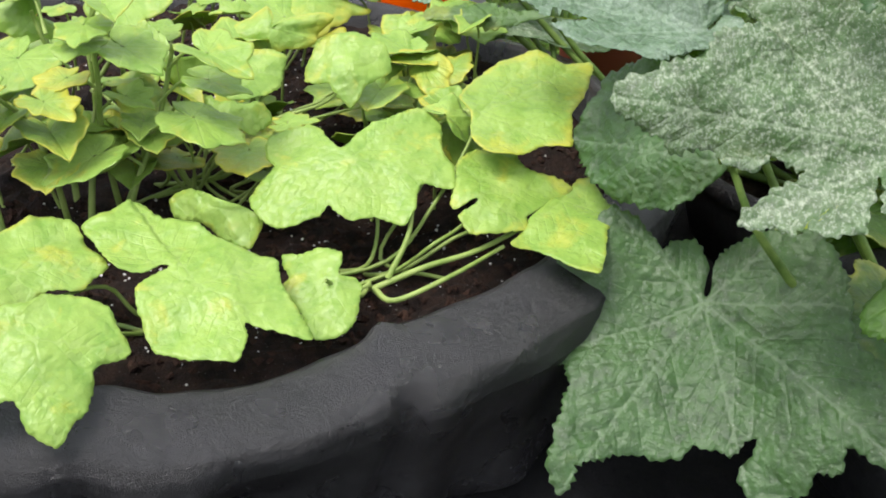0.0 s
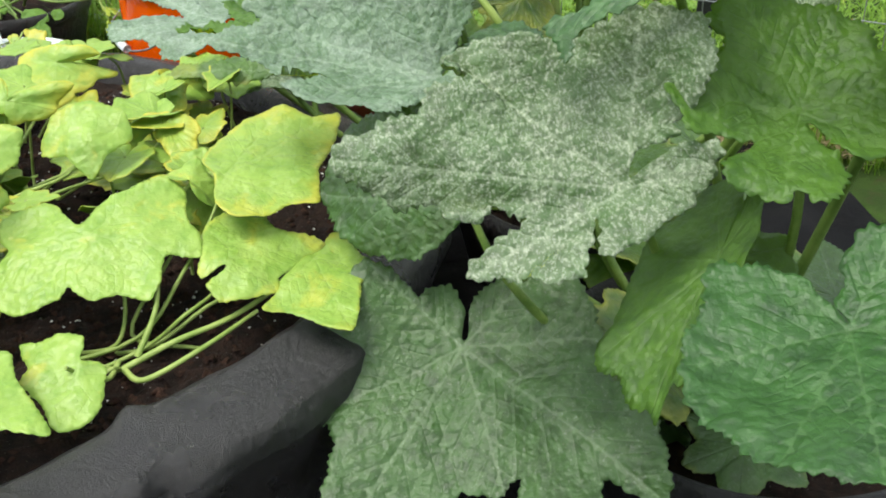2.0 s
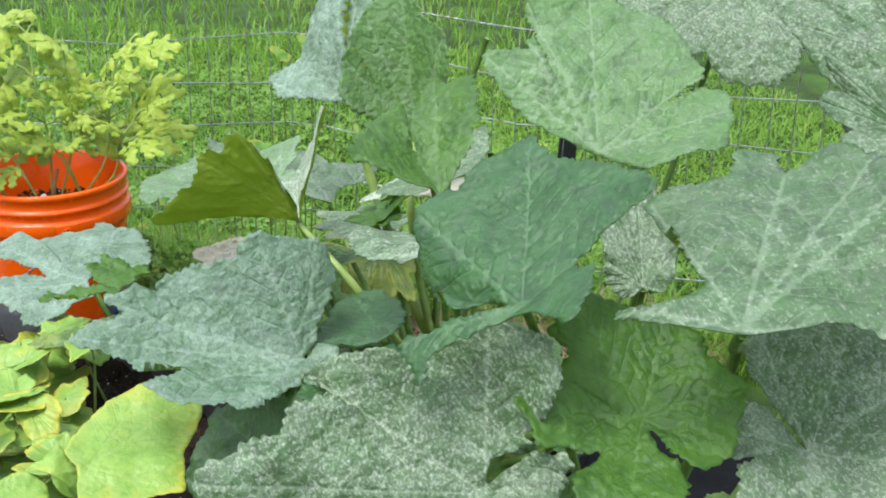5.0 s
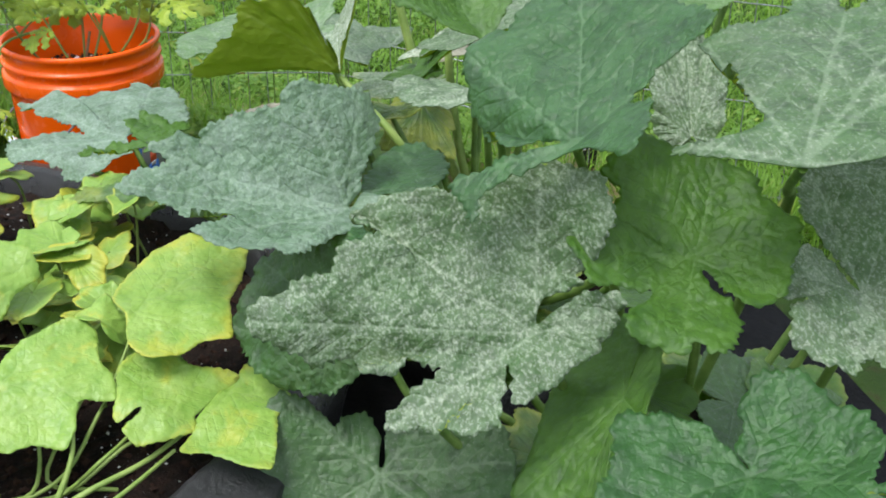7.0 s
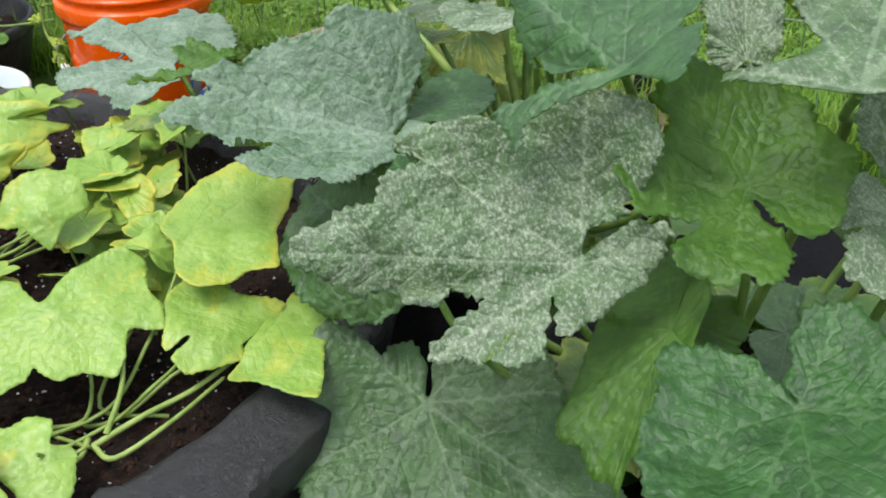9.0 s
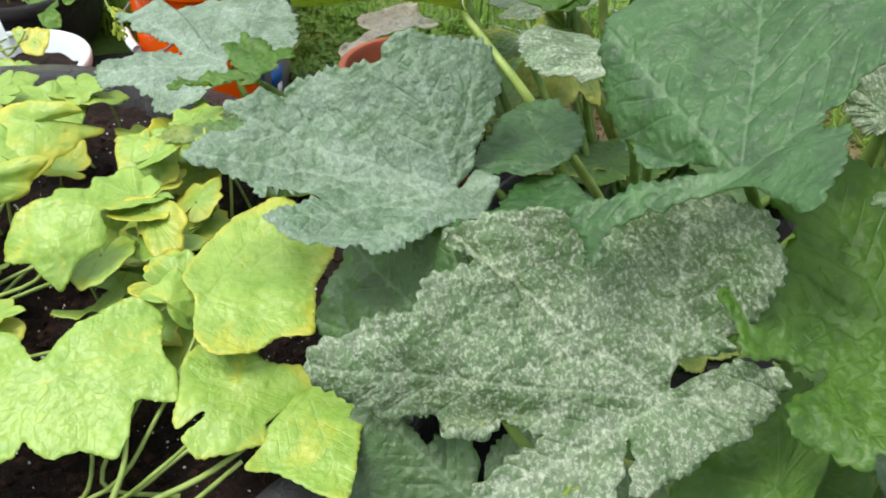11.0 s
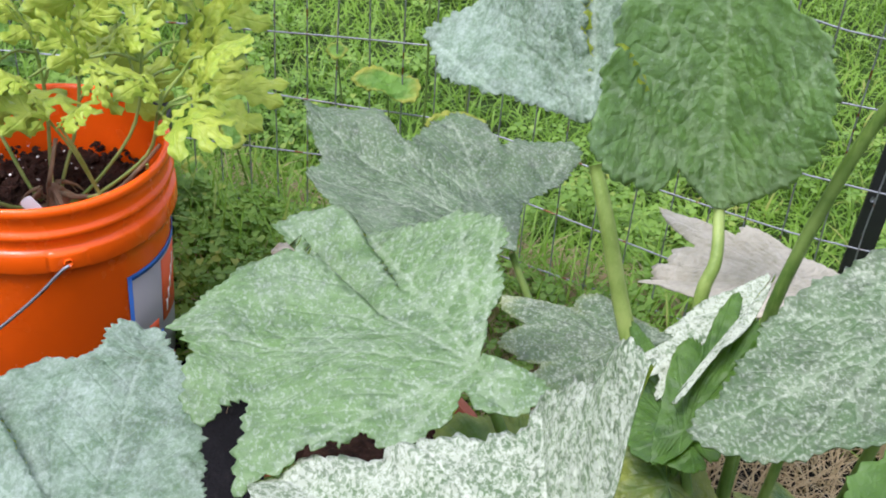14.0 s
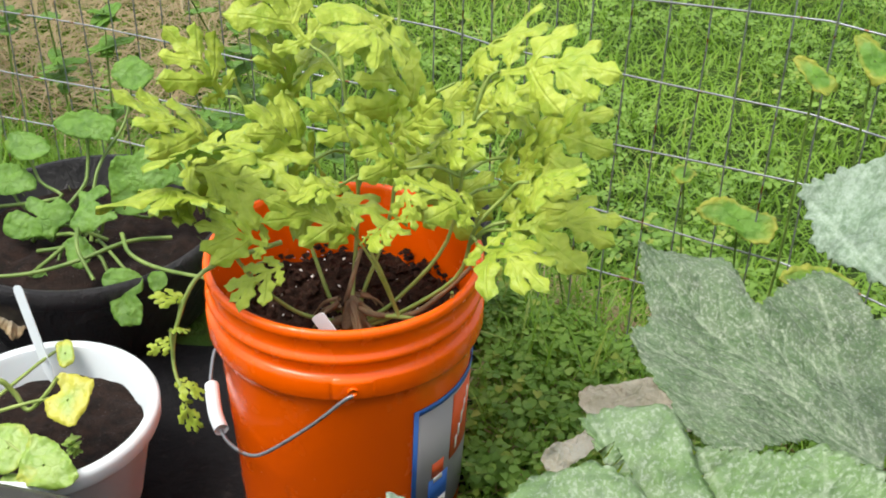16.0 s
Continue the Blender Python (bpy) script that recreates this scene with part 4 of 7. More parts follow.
def orange_bucket():
    x, y, z = BUCKET
    b = thing("bucket", (x, y, z), "bright orange plastic bucket with a wire handle, used as planter", "bucket")
    prof = [(0.0, 0.004), (0.128, 0.004), (0.132, 0.02), (0.1445, 0.362), (0.1465, 0.3665), (0.1505, 0.3680), (0.1535, 0.3655), (0.1545, 0.3600), (0.1530, 0.3560), (0.1500, 0.3540),
            (0.1490, 0.3380), (0.1505, 0.3355), (0.1535, 0.3340), (0.1545, 0.3300), (0.1530, 0.3265), (0.1495, 0.3250), (0.1487, 0.3130), (0.1505, 0.3110), (0.1545, 0.3095), (0.1558, 0.3060),
            (0.1555, 0.2850), (0.1540, 0.2815), (0.1495, 0.2795), (0.1465, 0.2770), (0.1445, 0.2600), (0.1335, 0.020), (0.1325, 0.008), (0.130, 0.002), (0.124, 0.0), (0.0, 0.001)]
    v, f = lathe(prof, (x, y, z), 128)
    part("body", v, f, ORANGE, b)
    # ears and wire handle
    a0 = radians(-77)
    ears = []
    for a in (a0, a0 + math.pi):
        c, s = math.cos(a), math.sin(a)
        # a flat block on the widest ring, with a stud in it
        vv, ff = [], []
        for i in range(9):
            t = a + radians(-9 + 18 * i / 8)
            for rr, h in ((0.154, 0.284), (0.1578, 0.2855), (0.1585, 0.288), (0.1585, 0.305), (0.1578, 0.3085), (0.154, 0.3105)):
                rr -= 0.003 * (i in (0, 8))
                vv.append((x + rr * math.cos(t), y + rr * math.sin(t), z + h))
        for i in range(8):
            ff += [(i * 6 + k, i * 6 + 6 + k, i * 6 + 7 + k, i * 6 + 1 + k) for k in range(5)]
        ff += [tuple(range(5, -1, -1)), tuple(range(48, 54))]
        ear = part("ear", vv, ff, ORANGE, b)
        vv, ff = sweep([(x + c * (0.156 + d), y + s * (0.156 + d), z + 0.297) for d in (0.0, 0.003, 0.005)], [0.0055, 0.0055, 0.0045], 12, 2)
        part("stud", vv, ff, ORANGE, ear)
        ears.append(np.array([x + c * 0.165, y + s * 0.165, z + 0.297]))
    # the handle hangs on the side that faces the white pot
    e0, e1 = ears
    mid = (e0 + e1) / 2
    outw = np.array([math.cos(a0 - math.pi / 2), math.sin(a0 - math.pi / 2), 0])
    along = e0 - mid
    pts = []
    for t, o, d in ((1.0, 0.0, 0.0), (1.0, 0.010, -0.006), (0.95, 0.040, -0.040), (0.86, 0.085, -0.085), (0.78, 0.110, -0.105), (0.56, 0.135, -0.120), (0.36, 0.148, -0.125), (0.10, 0.158, -0.118),
                    (-0.20, 0.163, -0.115), (-0.60, 0.150, -0.110), (-0.95, 0.060, -0.050), (-1.0, 0.010, -0.006), (-1.0, 0.0, 0.0)):
        pts.append(mid + along * t + outw * o + np.array([0, 0, d]))
    vv, ff = sweep(pts, 0.0021, 8, 5)
    handle = part("handle", vv, ff, WIRE, b, "bent galvanised wire handle")
    vv, ff = sweep([mid + along * t + outw * o + np.array([0, 0, d]) for t, o, d in ((0.37, 0.147, -0.125), (0.24, 0.154, -0.122), (0.10, 0.158, -0.118), (-0.05, 0.161, -0.116))], 0.0085, 14, 4)
    part("grip", vv, ff, WHITE_PLASTIC, handle, "white plastic tube grip")
    # paper label wrapped on the body

    def wrap(name, a1, a2, z1, z2, lift, mat, parent, slant=0.0):
        n = 14
        vv, ff = [], []
        for i in range(n + 1):
            a = radians(a1 + (a2 - a1) * i / n)
            for h in (z1, z2):
                for l in (0.0, lift):
                    hh = h + slant * i / n
                    rr = 0.1335 + (hh - 0.02) * (0.011 / 0.24) + 0.0006 + l
                    vv.append((x + rr * math.cos(a), y + rr * math.sin(a), z + hh))
        for i in range(n):
            o, q = i * 4, i * 4 + 4
            ff += [(o + 1, q + 1, q + 3, o + 3), (o, o + 2, q + 2, q), (o + 2, o + 3, q + 3, q + 2), (o, q, q + 1, o + 1)]
        ff += [(0, 1, 3, 2), (n * 4, n * 4 + 2, n * 4 + 3, n * 4 + 1)]
        return part(name, vv, ff, mat, parent)

    lab = wrap("label", -50, 14, 0.045, 0.238, 0.0005, LABEL_GREY, b)
    lab["label"] = "grey paper label with blue border and an orange emblem"
    wrap("border", -50, -47.6, 0.045, 0.238, 0.0011, LABEL_BLUE, lab)
    wrap("border", -47.6, 14, 0.230, 0.238, 0.0011, LABEL_BLUE, lab)
    wrap("emblem", -25, -4, 0.128, 0.225, 0.0011, LABEL_RED, lab)
    for k in range(5):
        wrap("emblem_bar", -21 + 2.6 * k, -19.3 + 2.6 * k, 0.138 + 0.014 * k, 0.156 + 0.014 * k, 0.0017, LABEL_WHITE, lab)
    wrap("emblem_patch", -40, -26, 0.075, 0.118, 0.0011, LABEL_BLUE, lab)
    wrap("emblem_patch", -38, -30, 0.120, 0.142, 0.0011, LABEL_RED, lab)
    wrap("emblem_patch", -37, -31, 0.112, 0.120, 0.0017, LABEL_WHITE, lab)
    wrap("emblem_patch", -33, -27, 0.052, 0.080, 0.0017, LABEL_WHITE, lab)
    return b


orange_bucket()
mound("bucket_soil", BUCKET[0], BUCKET[1], 0.141, 0.141, 0.355, "brown crumbly potting soil in the orange bucket", BROWN_SOIL, 0.014)


def on_bucket(rnd):
    t, r = rnd.uniform(0, 6.283), 0.137 * math.sqrt(rnd.rand())
    return BUCKET[0] + r * math.cos(t), BUCKET[1] + r * math.sin(t), 0.358 + 0.006 * rnd.rand()


crumbs("bark_chips", 700, on_bucket, 0.0048, BROWN_SOIL, "brown bark crumbs on the bucket soil", 7)
crumbs("perlite", 90, on_bucket, 0.0016, LABEL_WHITE, "pale grains on the bucket soil", 8)


def plant_tag(place, top, width, label):
    """A flat white plastic tag stuck in the soil."""
    p, q = np.array(place, float), np.array(top, float)
    w = (q - p) / np.linalg.norm(q - p)
    s = np.cross(w, (0, 1, 0.2))
    s /= np.linalg.norm(s)
    n = np.cross(s, w)
    bm = bmesh.new()
    ring = []
    for t, k in ((0.0, 0.35), (0.12, 1.0), (0.95, 1.0), (0.985, 0.8), (1.0, 0.45)):
        c = p + (q - p) * t
        ring.append([bm.verts.new(c + s * width * k * i + n * 0.0007 * j) for i, j in ((-0.5, -1), (0.5, -1), (0.5, 1), (-0.5, 1))])
    for a, b in zip(ring, ring[1:]):
        for i in range(4):
            bm.faces.new((a[i], a[(i + 1) % 4], b[(i + 1) % 4], b[i]))
    bm.faces.new(ring[0][::-1]), bm.faces.new(ring[-1])
    me = bpy.data.meshes.new("plant_tag")
    bm.to_mesh(me)
    bm.free()
    me.materials.append(WHITE_PLASTIC)
    return tagged(new("plant_tag", me), label, "plant tag")


plant_tag((-0.016, 2.189, 0.388), (-0.049, 2.200, 0.430), 0.017, "short white plastic plant tag in the bucket soil")

WHITE_POT = (-0.395, 2.245)


def white_pot():
    x, y = WHITE_POT
    b = thing("white_pot", (x, y, GROUND + 0.012), "white plastic flower pot with a rounded rim", "flower pot")
    prof = [(0.0, 0.006), (0.088, 0.006), (0.092, 0.012), (0.118, 0.138), (0.121, 0.144), (0.126, 0.147), (0.132, 0.145), (0.1345, 0.140), (0.1335, 0.126), (0.131, 0.121), (0.124, 0.119), (0.121, 0.115), (0.098, 0.008), (0.094, 0.0), (0.0, 0.001)]
    for name, some in (("inner_wall", prof[:5]), ("rim", prof[4:11]), ("outer_wall", prof[10:])):
        v, f = lathe(some, (x, y, GROUND + 0.012), 96)
        part(name, v, f, WHITE_PLASTIC, b)
    return b


white_pot()
mound("white_pot_soil", WHITE_POT[0], WHITE_POT[1], 0.113, 0.113, 0.196, "dark crumbly soil in the white pot", SOIL, 0.008)
plant_tag((-0.425, 2.33, 0.195), (-0.462, 2.36, 0.318), 0.013, "long white plastic plant tag leaning on the pot rim")

CLAY_POT = (0.300, 1.82)


def clay_pot():
    x, y = CLAY_POT
    b = thing("terracotta_pot", (x, y, GROUND + 0.012), "terracotta-coloured plastic pot with a thick rim, half hidden by leaves", "flower pot")
    prof = [(0.0, 0.008), (0.080, 0.008), (0.092, 0.292), (0.095, 0.299), (0.099, 0.301), (0.105, 0.298), (0.107, 0.290), (0.106, 0.262), (0.103, 0.257), (0.097, 0.255), (0.088, 0.006), (0.083, 0.0), (0.0, 0.001)]
    for name, some in (("inner_wall", prof[:4]), ("rim", prof[3:10]), ("outer_wall", prof[9:])):
        v, f = lathe(some, (x, y, GROUND + 0.012), 96)
        part(name, v, f, TERRACOTTA, b)
    return b


clay_pot()
mound("terracotta_pot_soil", CLAY_POT[0], CLAY_POT[1], 0.090, 0.090, 0.345, "reddish brown potting soil in the terracotta pot", BROWN_SOIL, 0.012)


def nursery_pot(x, y, r, h, label):
    b = thing("nursery_pot", (x, y, GROUND + 0.012), label, "flower pot")
    prof = [(0.0, 0.008), (r * 0.82, 0.008), (r * 0.96, h - 0.008), (r * 0.985, h - 0.001), (r * 1.01, h), (r * 1.03, h - 0.006), (r * 1.03, h - 0.030), (r * 1.0, h - 0.035), (r * 0.86, 0.006), (r * 0.83, 0.0), (0.0, 0.001)]

    def dented(v, a):
        return v * (1 + 0.014 * np.sin(3 * a + 0.6) + 0.009 * np.sin(5 * a))[None, :, None] * np.array([1, 1, 0]) + v * np.array([0, 0, 1])

    for name, some in (("inner_wall", prof[:4]), ("rim", prof[3:8]), ("outer_wall", prof[7:])):
        v, f = lathe(some, (x, y, GROUND + 0.012), 96, wobble=dented)
        part(name, v, f, BLACK_PLASTIC, b)
    mound("nursery_pot_soil", x, y, r * 0.93, r * 0.93, GROUND + h - 0.025, "dark soil with vine stems in a black pot", SOIL, 0.01)


nursery_pot(-0.50, 2.665, 0.195, 0.15, "wide black plastic nursery pot holding melon vines")
nursery_pot(0.66, 1.02, 0.24, 0.16, "black felt grow pot shaded by squash leaves")
nursery_pot(0.03, 2.60, 0.07, 0.24, "narrow black plastic pot standing behind the bucket")
nursery_pot(0.60, 1.55, 0.22, 0.16, "black grow pot hidden under squash leaves")


# ---- wire fence ----
POST_A, POST_B = np.array((0.0, 2.775)), np.array((0.985, 2.150))
FENCE_LINE = [np.array((-2.2, 3.30)), np.array((-0.60, 2.945)), POST_A, POST_B, np.array((2.6, 1.25))]


def fence_at(s):
    """A place on the fence line: s counts metres along it."""
    for a, b in zip(FENCE_LINE, FENCE_LINE[1:]):
        d = np.linalg.norm(b - a)
        if s <= d:
            return a + (b - a) * s / d
        s -= d
    return FENCE_LINE[-1]


def fence_y(x):
    return 2.775 - 0.635 * x if x > 0 else 2.775 - 0.283 * x


def wire_fence():
    fence = thing("wire_fence", (POST_A[0], POST_A[1], GROUND), "welded galvanised wire fence with rusty joints, standing in grass", "fence")
    total = sum(np.linalg.norm(b - a) for a, b in zip(FENCE_LINE, FENCE_LINE[1:]))
    rnd = np.random.RandomState(3)
    for z in (0.115, 0.215, 0.315, 0.415, 0.515, 0.615, 0.715, 0.815):
        n = 60
        pts = []
        for i in range(n + 1):
            s = total * i / n
            x, y = fence_at(s)
            pts.append((x, y, z + 0.055 * max(0.0, min(1.0, (x - 0.1) / 0.4)) * (1 if x < 0.5 else max(0.0, 1 - (x - 0.5) / 0.4)) + 0.006 * math.sin(s * 5 + z * 30)))
        v, f = sweep(pts, 0.00135, 5, 1)
        part("wire", v, f, WIRE, fence)
    s = 0.03
    while s < total:
        x, y = fence_at(s)
        pts = [(x + rnd.normal() * 0.002, y, GROUND - 0.02), (x + rnd.normal() * 0.003, y, 0.35), (x + rnd.normal() * 0.003, y, 0.60), (x, y, 0.86)]
        v, f = sweep(pts, 0.00115, 5, 2)
        part("upright_wire", v, f, WIRE, fence)
        s += 0.0508 if 1.3 < s < 4.2 else 0.1016
    return fence


wire_fence()


def fence_post(x, y, lean):
    p = thing("fence_post", (x, y, GROUND), "black painted steel fence post with punched holes", "fence post")
    bm = bmesh.new()
    w, t = 0.020, 0.003
    section = [(-w, 0), (-w, t), (-t, t), (-t, 0.022), (t, 0.022), (t, t), (w, t), (w, 0)]
    rings = [[bm.verts.new((x + a + lean * h, y + b, GROUND - 0.05 + h)) for a, b in section] for h in np.linspace(0, 1.25, 12)]
    for r, q in zip(rings, rings[1:]):
        for i in range(8):
            bm.faces.new((r[i], r[(i + 1) % 8], q[(i + 1) % 8], q[i]))
    bm.faces.new(rings[0][::-1]), bm.faces.new(rings[-1])
    bmesh.ops.recalc_face_normals(bm, faces=bm.faces)
    me = bpy.data.meshes.new("post")
    bm.to_mesh(me)
    bm.free()
    me.materials.append(BLACK_METAL)
    me.transform(Matrix.Translation((-x, -y, -GROUND)))
    ob = new("post", me)
    ob.parent = p
    for k in range(9):
        z = GROUND + 0.1 + k * 0.11
        v, f = sweep([(x - 0.011 + lean * (z - GROUND + 0.05), y - 0.0012, z), (x - 0.011 + lean * (z - GROUND + 0.05), y - 0.0004, z)], 0.004, 10, 1)
        part("stud", v, f, WIRE, p)


fence_post(POST_B[0], POST_B[1] + 0.012, 0.05)


# ---- squash plants ----
SQ = (SQUASH_TOP, SQUASH_UNDER)
SAGE = (SQUASH_SAGE, SQUASH_UNDER)
FRESH = (SQUASH_FRESH, SQUASH_UNDER)
MID = (SQUASH_MID, SQUASH_UNDER)
DEEP = (SQUASH_DEEP, SQUASH_UNDER)
DEAD = (DEAD_LEAF, DEAD_LEAF)
p1 = thing("squash_plant", (0.66, 1.02, 0.19), "large squash plant, broad lobed leaves dusted with powdery mildew", "squash plant", "squash plants")
p2 = thing("squash_plant", (0.60, 1.48, 0.19), "squash plant with mildewed leaves and thick pale stalks", "squash plant", "squash plants")
p3 = thing("squash_plant", (0.62, 1.66, 0.19), "tall squash plant by the fence with grey mildewed leaves", "squash plant", "squash plants")


def carry(plant, base, ahead, via, thick, stem=SQUASH_STEM, face=(0, 0, 1)):
    """The stalk that carries a squash leaf, from the plant's crown up to the blade."""
    b, root = np.array(base, float), home(plant)
    if via is None:
        flat = root - b
        via = [b - ahead * 0.02 + flat * 0.10 + np.array((0, 0, -0.05)), np.array((*(b + flat * 0.45)[:2], max(0.21, root[2] + 0.3 * (b[2] - root[2]))))]
    pts = [b - np.array(face, float) * (thick * 0.75 + 0.0012), *[np.array(q, float) for q in via], root + np.array((0.03 * math.sin(b[0] * 90), 0.03 * math.cos(b[1] * 70), 0.0))]
    stalk(plant, pts, thick * 0.75, thick * 1.25, stem)


def squash(plant, base, lobes, via=None, thick=0.0052, mats=SQ, stem=SQUASH_STEM, **more):
    ob = lobed_leaf(plant, base, lobes, mats, **more)
    ahead = np.mean(np.array(lobes, float), axis=0) - np.array(base, float)
    carry(plant, base, ahead / (np.linalg.norm(ahead) + 1e-9), via, thick, stem)
    return ob


def squash_blade(plant, base, ahead, face, outline, veins, rise, via=None, thick=0.0052, mats=SQ, stem=SQUASH_STEM, **more):
    ob = blade(plant, base, ahead, face, outline, veins, rise, mats, **more)
    carry(plant, base, np.array(ahead, float), via, thick, stem, face)
    return ob


def sq(plant, base, tip, left, right, mildew=0.5, shape=SQUASH, via=None, thick=0.005, mats=SQ, **more):
    ob = leaf(plant, shape, base, tip, left, right, mats, mildew, **more)
    ahead = np.array(tip, float) - np.array(base, float)
    carry(plant, base, ahead / np.linalg.norm(ahead), via, thick)
    return ob


squash(p2, (0.337, 1.407, 0.639), ((0.315, 1.37, 0.69), (0.300, 1.395, 0.728), (0.260, 1.385, 0.768), (0.210, 1.410, 0.725), (0.156, 1.473, 0.625), (0.192, 1.583, 0.586), (0.287, 1.560, 0.636), (0.361, 1.553, 0.664), (0.387, 1.462, 0.773)), mildew=1.15, depth=0.1, lobed=0.0, via=((0.36, 1.375, 0.61), (0.402, 1.326, 0.563), (0.50, 1.36, 0.40)), thick=0.0052, stem=PALE_STEM)
squash_blade(p2, (0.158, 1.467, 0.47), (-0.99, 0.111, -0.091), (-0.139, -0.584, 0.8), ((-92, 0), (10, 42), (14, 79), (8, 119), (3, 147), (0, 187), (-5, 166), (-7, 131), (-15, 92), (-11, 66), (-55, 11)), (0, -15), ((0, 2), (-15, -1)), mildew=0.25, yellow=0.25, mats=FRESH)
squash_blade(p1, (0.302, 1.17, 0.559), (-0.972, -0.009, 0.236), (0.185, -0.65, 0.737), ((179, 3), (-133, 25), (-167, 36), (174, 35), (129, 37), (91, 46), (80, 44), (61, 70), (53, 98), (48, 123), (42, 123), (37, 147), (33, 162), (22, 188), (20, 175), (12, 120), (13, 142), (12, 175), (5, 201), (3, 225), (0, 254), (-5, 233), (-10, 203), (-11, 227), (-18, 200), (-23, 180), (-23, 151), (-19, 130), (-23, 146), (-25, 182), (-34, 164), (-51, 137), (-56, 148), (-63, 147), (-78, 136), (-92, 140), (-100, 135), (-107, 112), (-109, 88), (-110, 47), (-126, 24)), (-167, 48, 22, 0, -11, -63, -92), ((-167, 80), (48, 55), (22, 8), (0, -14), (-11, -12), (-63, 31), (-92, 30), (-110, 14), (12, 8), (80, 80)), mildew=0.8, mats=SAGE, quilt=0.003, waves=0.35)
squash_blade(p1, (0.424, 0.847, 0.57), (-0.982, 0.171, 0.077), (-0.119, -0.886, 0.447), ((-91, 9), (-98, 34), (-124, 59), (-117, 64), (-118, 101), (-112, 132), (-103, 151), (-87, 155), (-63, 142), (-48, 172), (-31, 200), (-27, 193), (-27, 174), (-27, 118), (-28, 93), (-27, 143), (-26, 172), (-20, 194), (-14, 195), (-10, 216), (-3, 256), (0, 265), (3, 251), (7, 218), (11, 201), (9, 183), (11, 169), (17, 161), (20, 139), (16, 121), (21, 92), (15, 72), (21, 83), (28, 119), (31, 146), (35, 163), (39, 141), (48, 120), (62, 91), (60, 64), (47, 39), (70, 61), (111, 45), (130, 40), (172, 52), (-157, 69), (-145, 72), (-133, 56), (-120, 24)), (-87, -31, 0, 35, -157), ((-87, 15), (-31, -7), (0, 11), (35, 12), (-157, 80), (70, 67), (16, -2), (-63, -5), (-118, 54), (48, 25), (-14, -2)), mildew=0.8)
squash_blade(p1, (0.452, 0.849, 0.755), (0.3, 0.861, 0.409), (-0.527, -0.208, 0.824), ((-140, 21), (-133, 75), (-100, 71), (-78, 71), (-59, 54), (-48, 99), (-50, 130), (-52, 161), (-32, 175), (-18, 178), (-5, 200), (0, 233), (10, 221), (15, 213), (22, 189), (30, 196), (37, 186), (46, 156), (54, 131), (64, 96), (78, 60), (60, 42), (62, 18), (88, 62), (93, 98), (93, 124), (104, 111), (116, 112), (108, 99), (107, 59), (137, 15)), (-52, 0, 37, 78, 93, 116), ((-52, -4), (0, -4), (37, 9), (78, 3), (93, -4), (116, -13), (-133, 42), (60, -25), (46, 10), (-78, 25), (107, 4)), mildew=0.22, via=((0.478, 0.915, 0.722), (0.53, 0.98, 0.62), (0.60, 1.02, 0.42)), waves=0.5, mats=DEEP)
squash_blade(p1, (0.562, 0.822, 0.645), (-0.271, 0.82, 0.505), (-0.055, -0.537, 0.842), ((0, 137), (13, 117), (20, 108), (19, 92), (23, 83), (37, 89), (45, 80), (43, 64), (64, 41), (39, 23), (46, 68), (59, 113), (72, 105), (82, 103), (88, 77), (108, 57), (106, 87), (113, 108), (124, 109), (138, 107), (143, 95), (150, 106), (163, 97), (172, 79), (178, 59), (168, 39), (180, 14), (-178, 47), (-171, 68), (-152, 82), (-133, 81), (-104, 93), (-90, 89), (-78, 83), (-61, 99), (-43, 102), (-22, 107), (-10, 122)), (0, 64, 59, 138, -152, -104, -43), ((0, 20), (64, 3), (59, 6), (138, 17), (-152, 27), (-104, 31), (-43, 19), (163, 29)), mildew=0.05, mats=FRESH)
squash_blade(p1, (0.545, 0.65, 0.537), (-0.285, -0.95, -0.129), (-0.259, -0.054, 0.964), ((171, 5), (-154, 21), (-144, 30), (-145, 46), (-130, 72), (-118, 103), (-108, 111), (-95, 104), (-82, 120), (-69, 134), (-53, 150), (-22, 169), (0, 176), (33, 152), (47, 143), (63, 120), (66, 92), (60, 73), (69, 93), (87, 104), (105, 102), (121, 87), (137, 95), (149, 92), (167, 75), (178, 56), (173, 40), (-159, 24)), (-130, -69, -22, 0, 63, 87, 149), ((-130, 39), (-69, 15), (-22, 13), (0, 13), (63, 16), (87, 20), (149, 40), (-53, 9)), mildew=0.08, mats=DEEP)
squash_blade(p1, (0.596, 0.729, 0.775), (0.854, 0.458, 0.245), (-0.193, -0.159, 0.968), ((-124, 3), (116, 55), (106, 109), (98, 78), (60, 65), (61, 133), (58, 197), (56, 230), (42, 240), (36, 258), (34, 316), (28, 306), (25, 267), (18, 310), (10, 304), (1, 288), (0, 352), (-19, 234), (-47, 120), (-39, 87), (-47, 40)), (106, 56, 25, 10, 0, -47), ((106, -11), (56, -1), (25, -1), (10, 0), (0, 4), (-47, -9), (-19, -6)), mildew=0.55, thick=0.0055, via=((0.662, 0.849, 0.692), (0.696, 0.914, 0.612)))
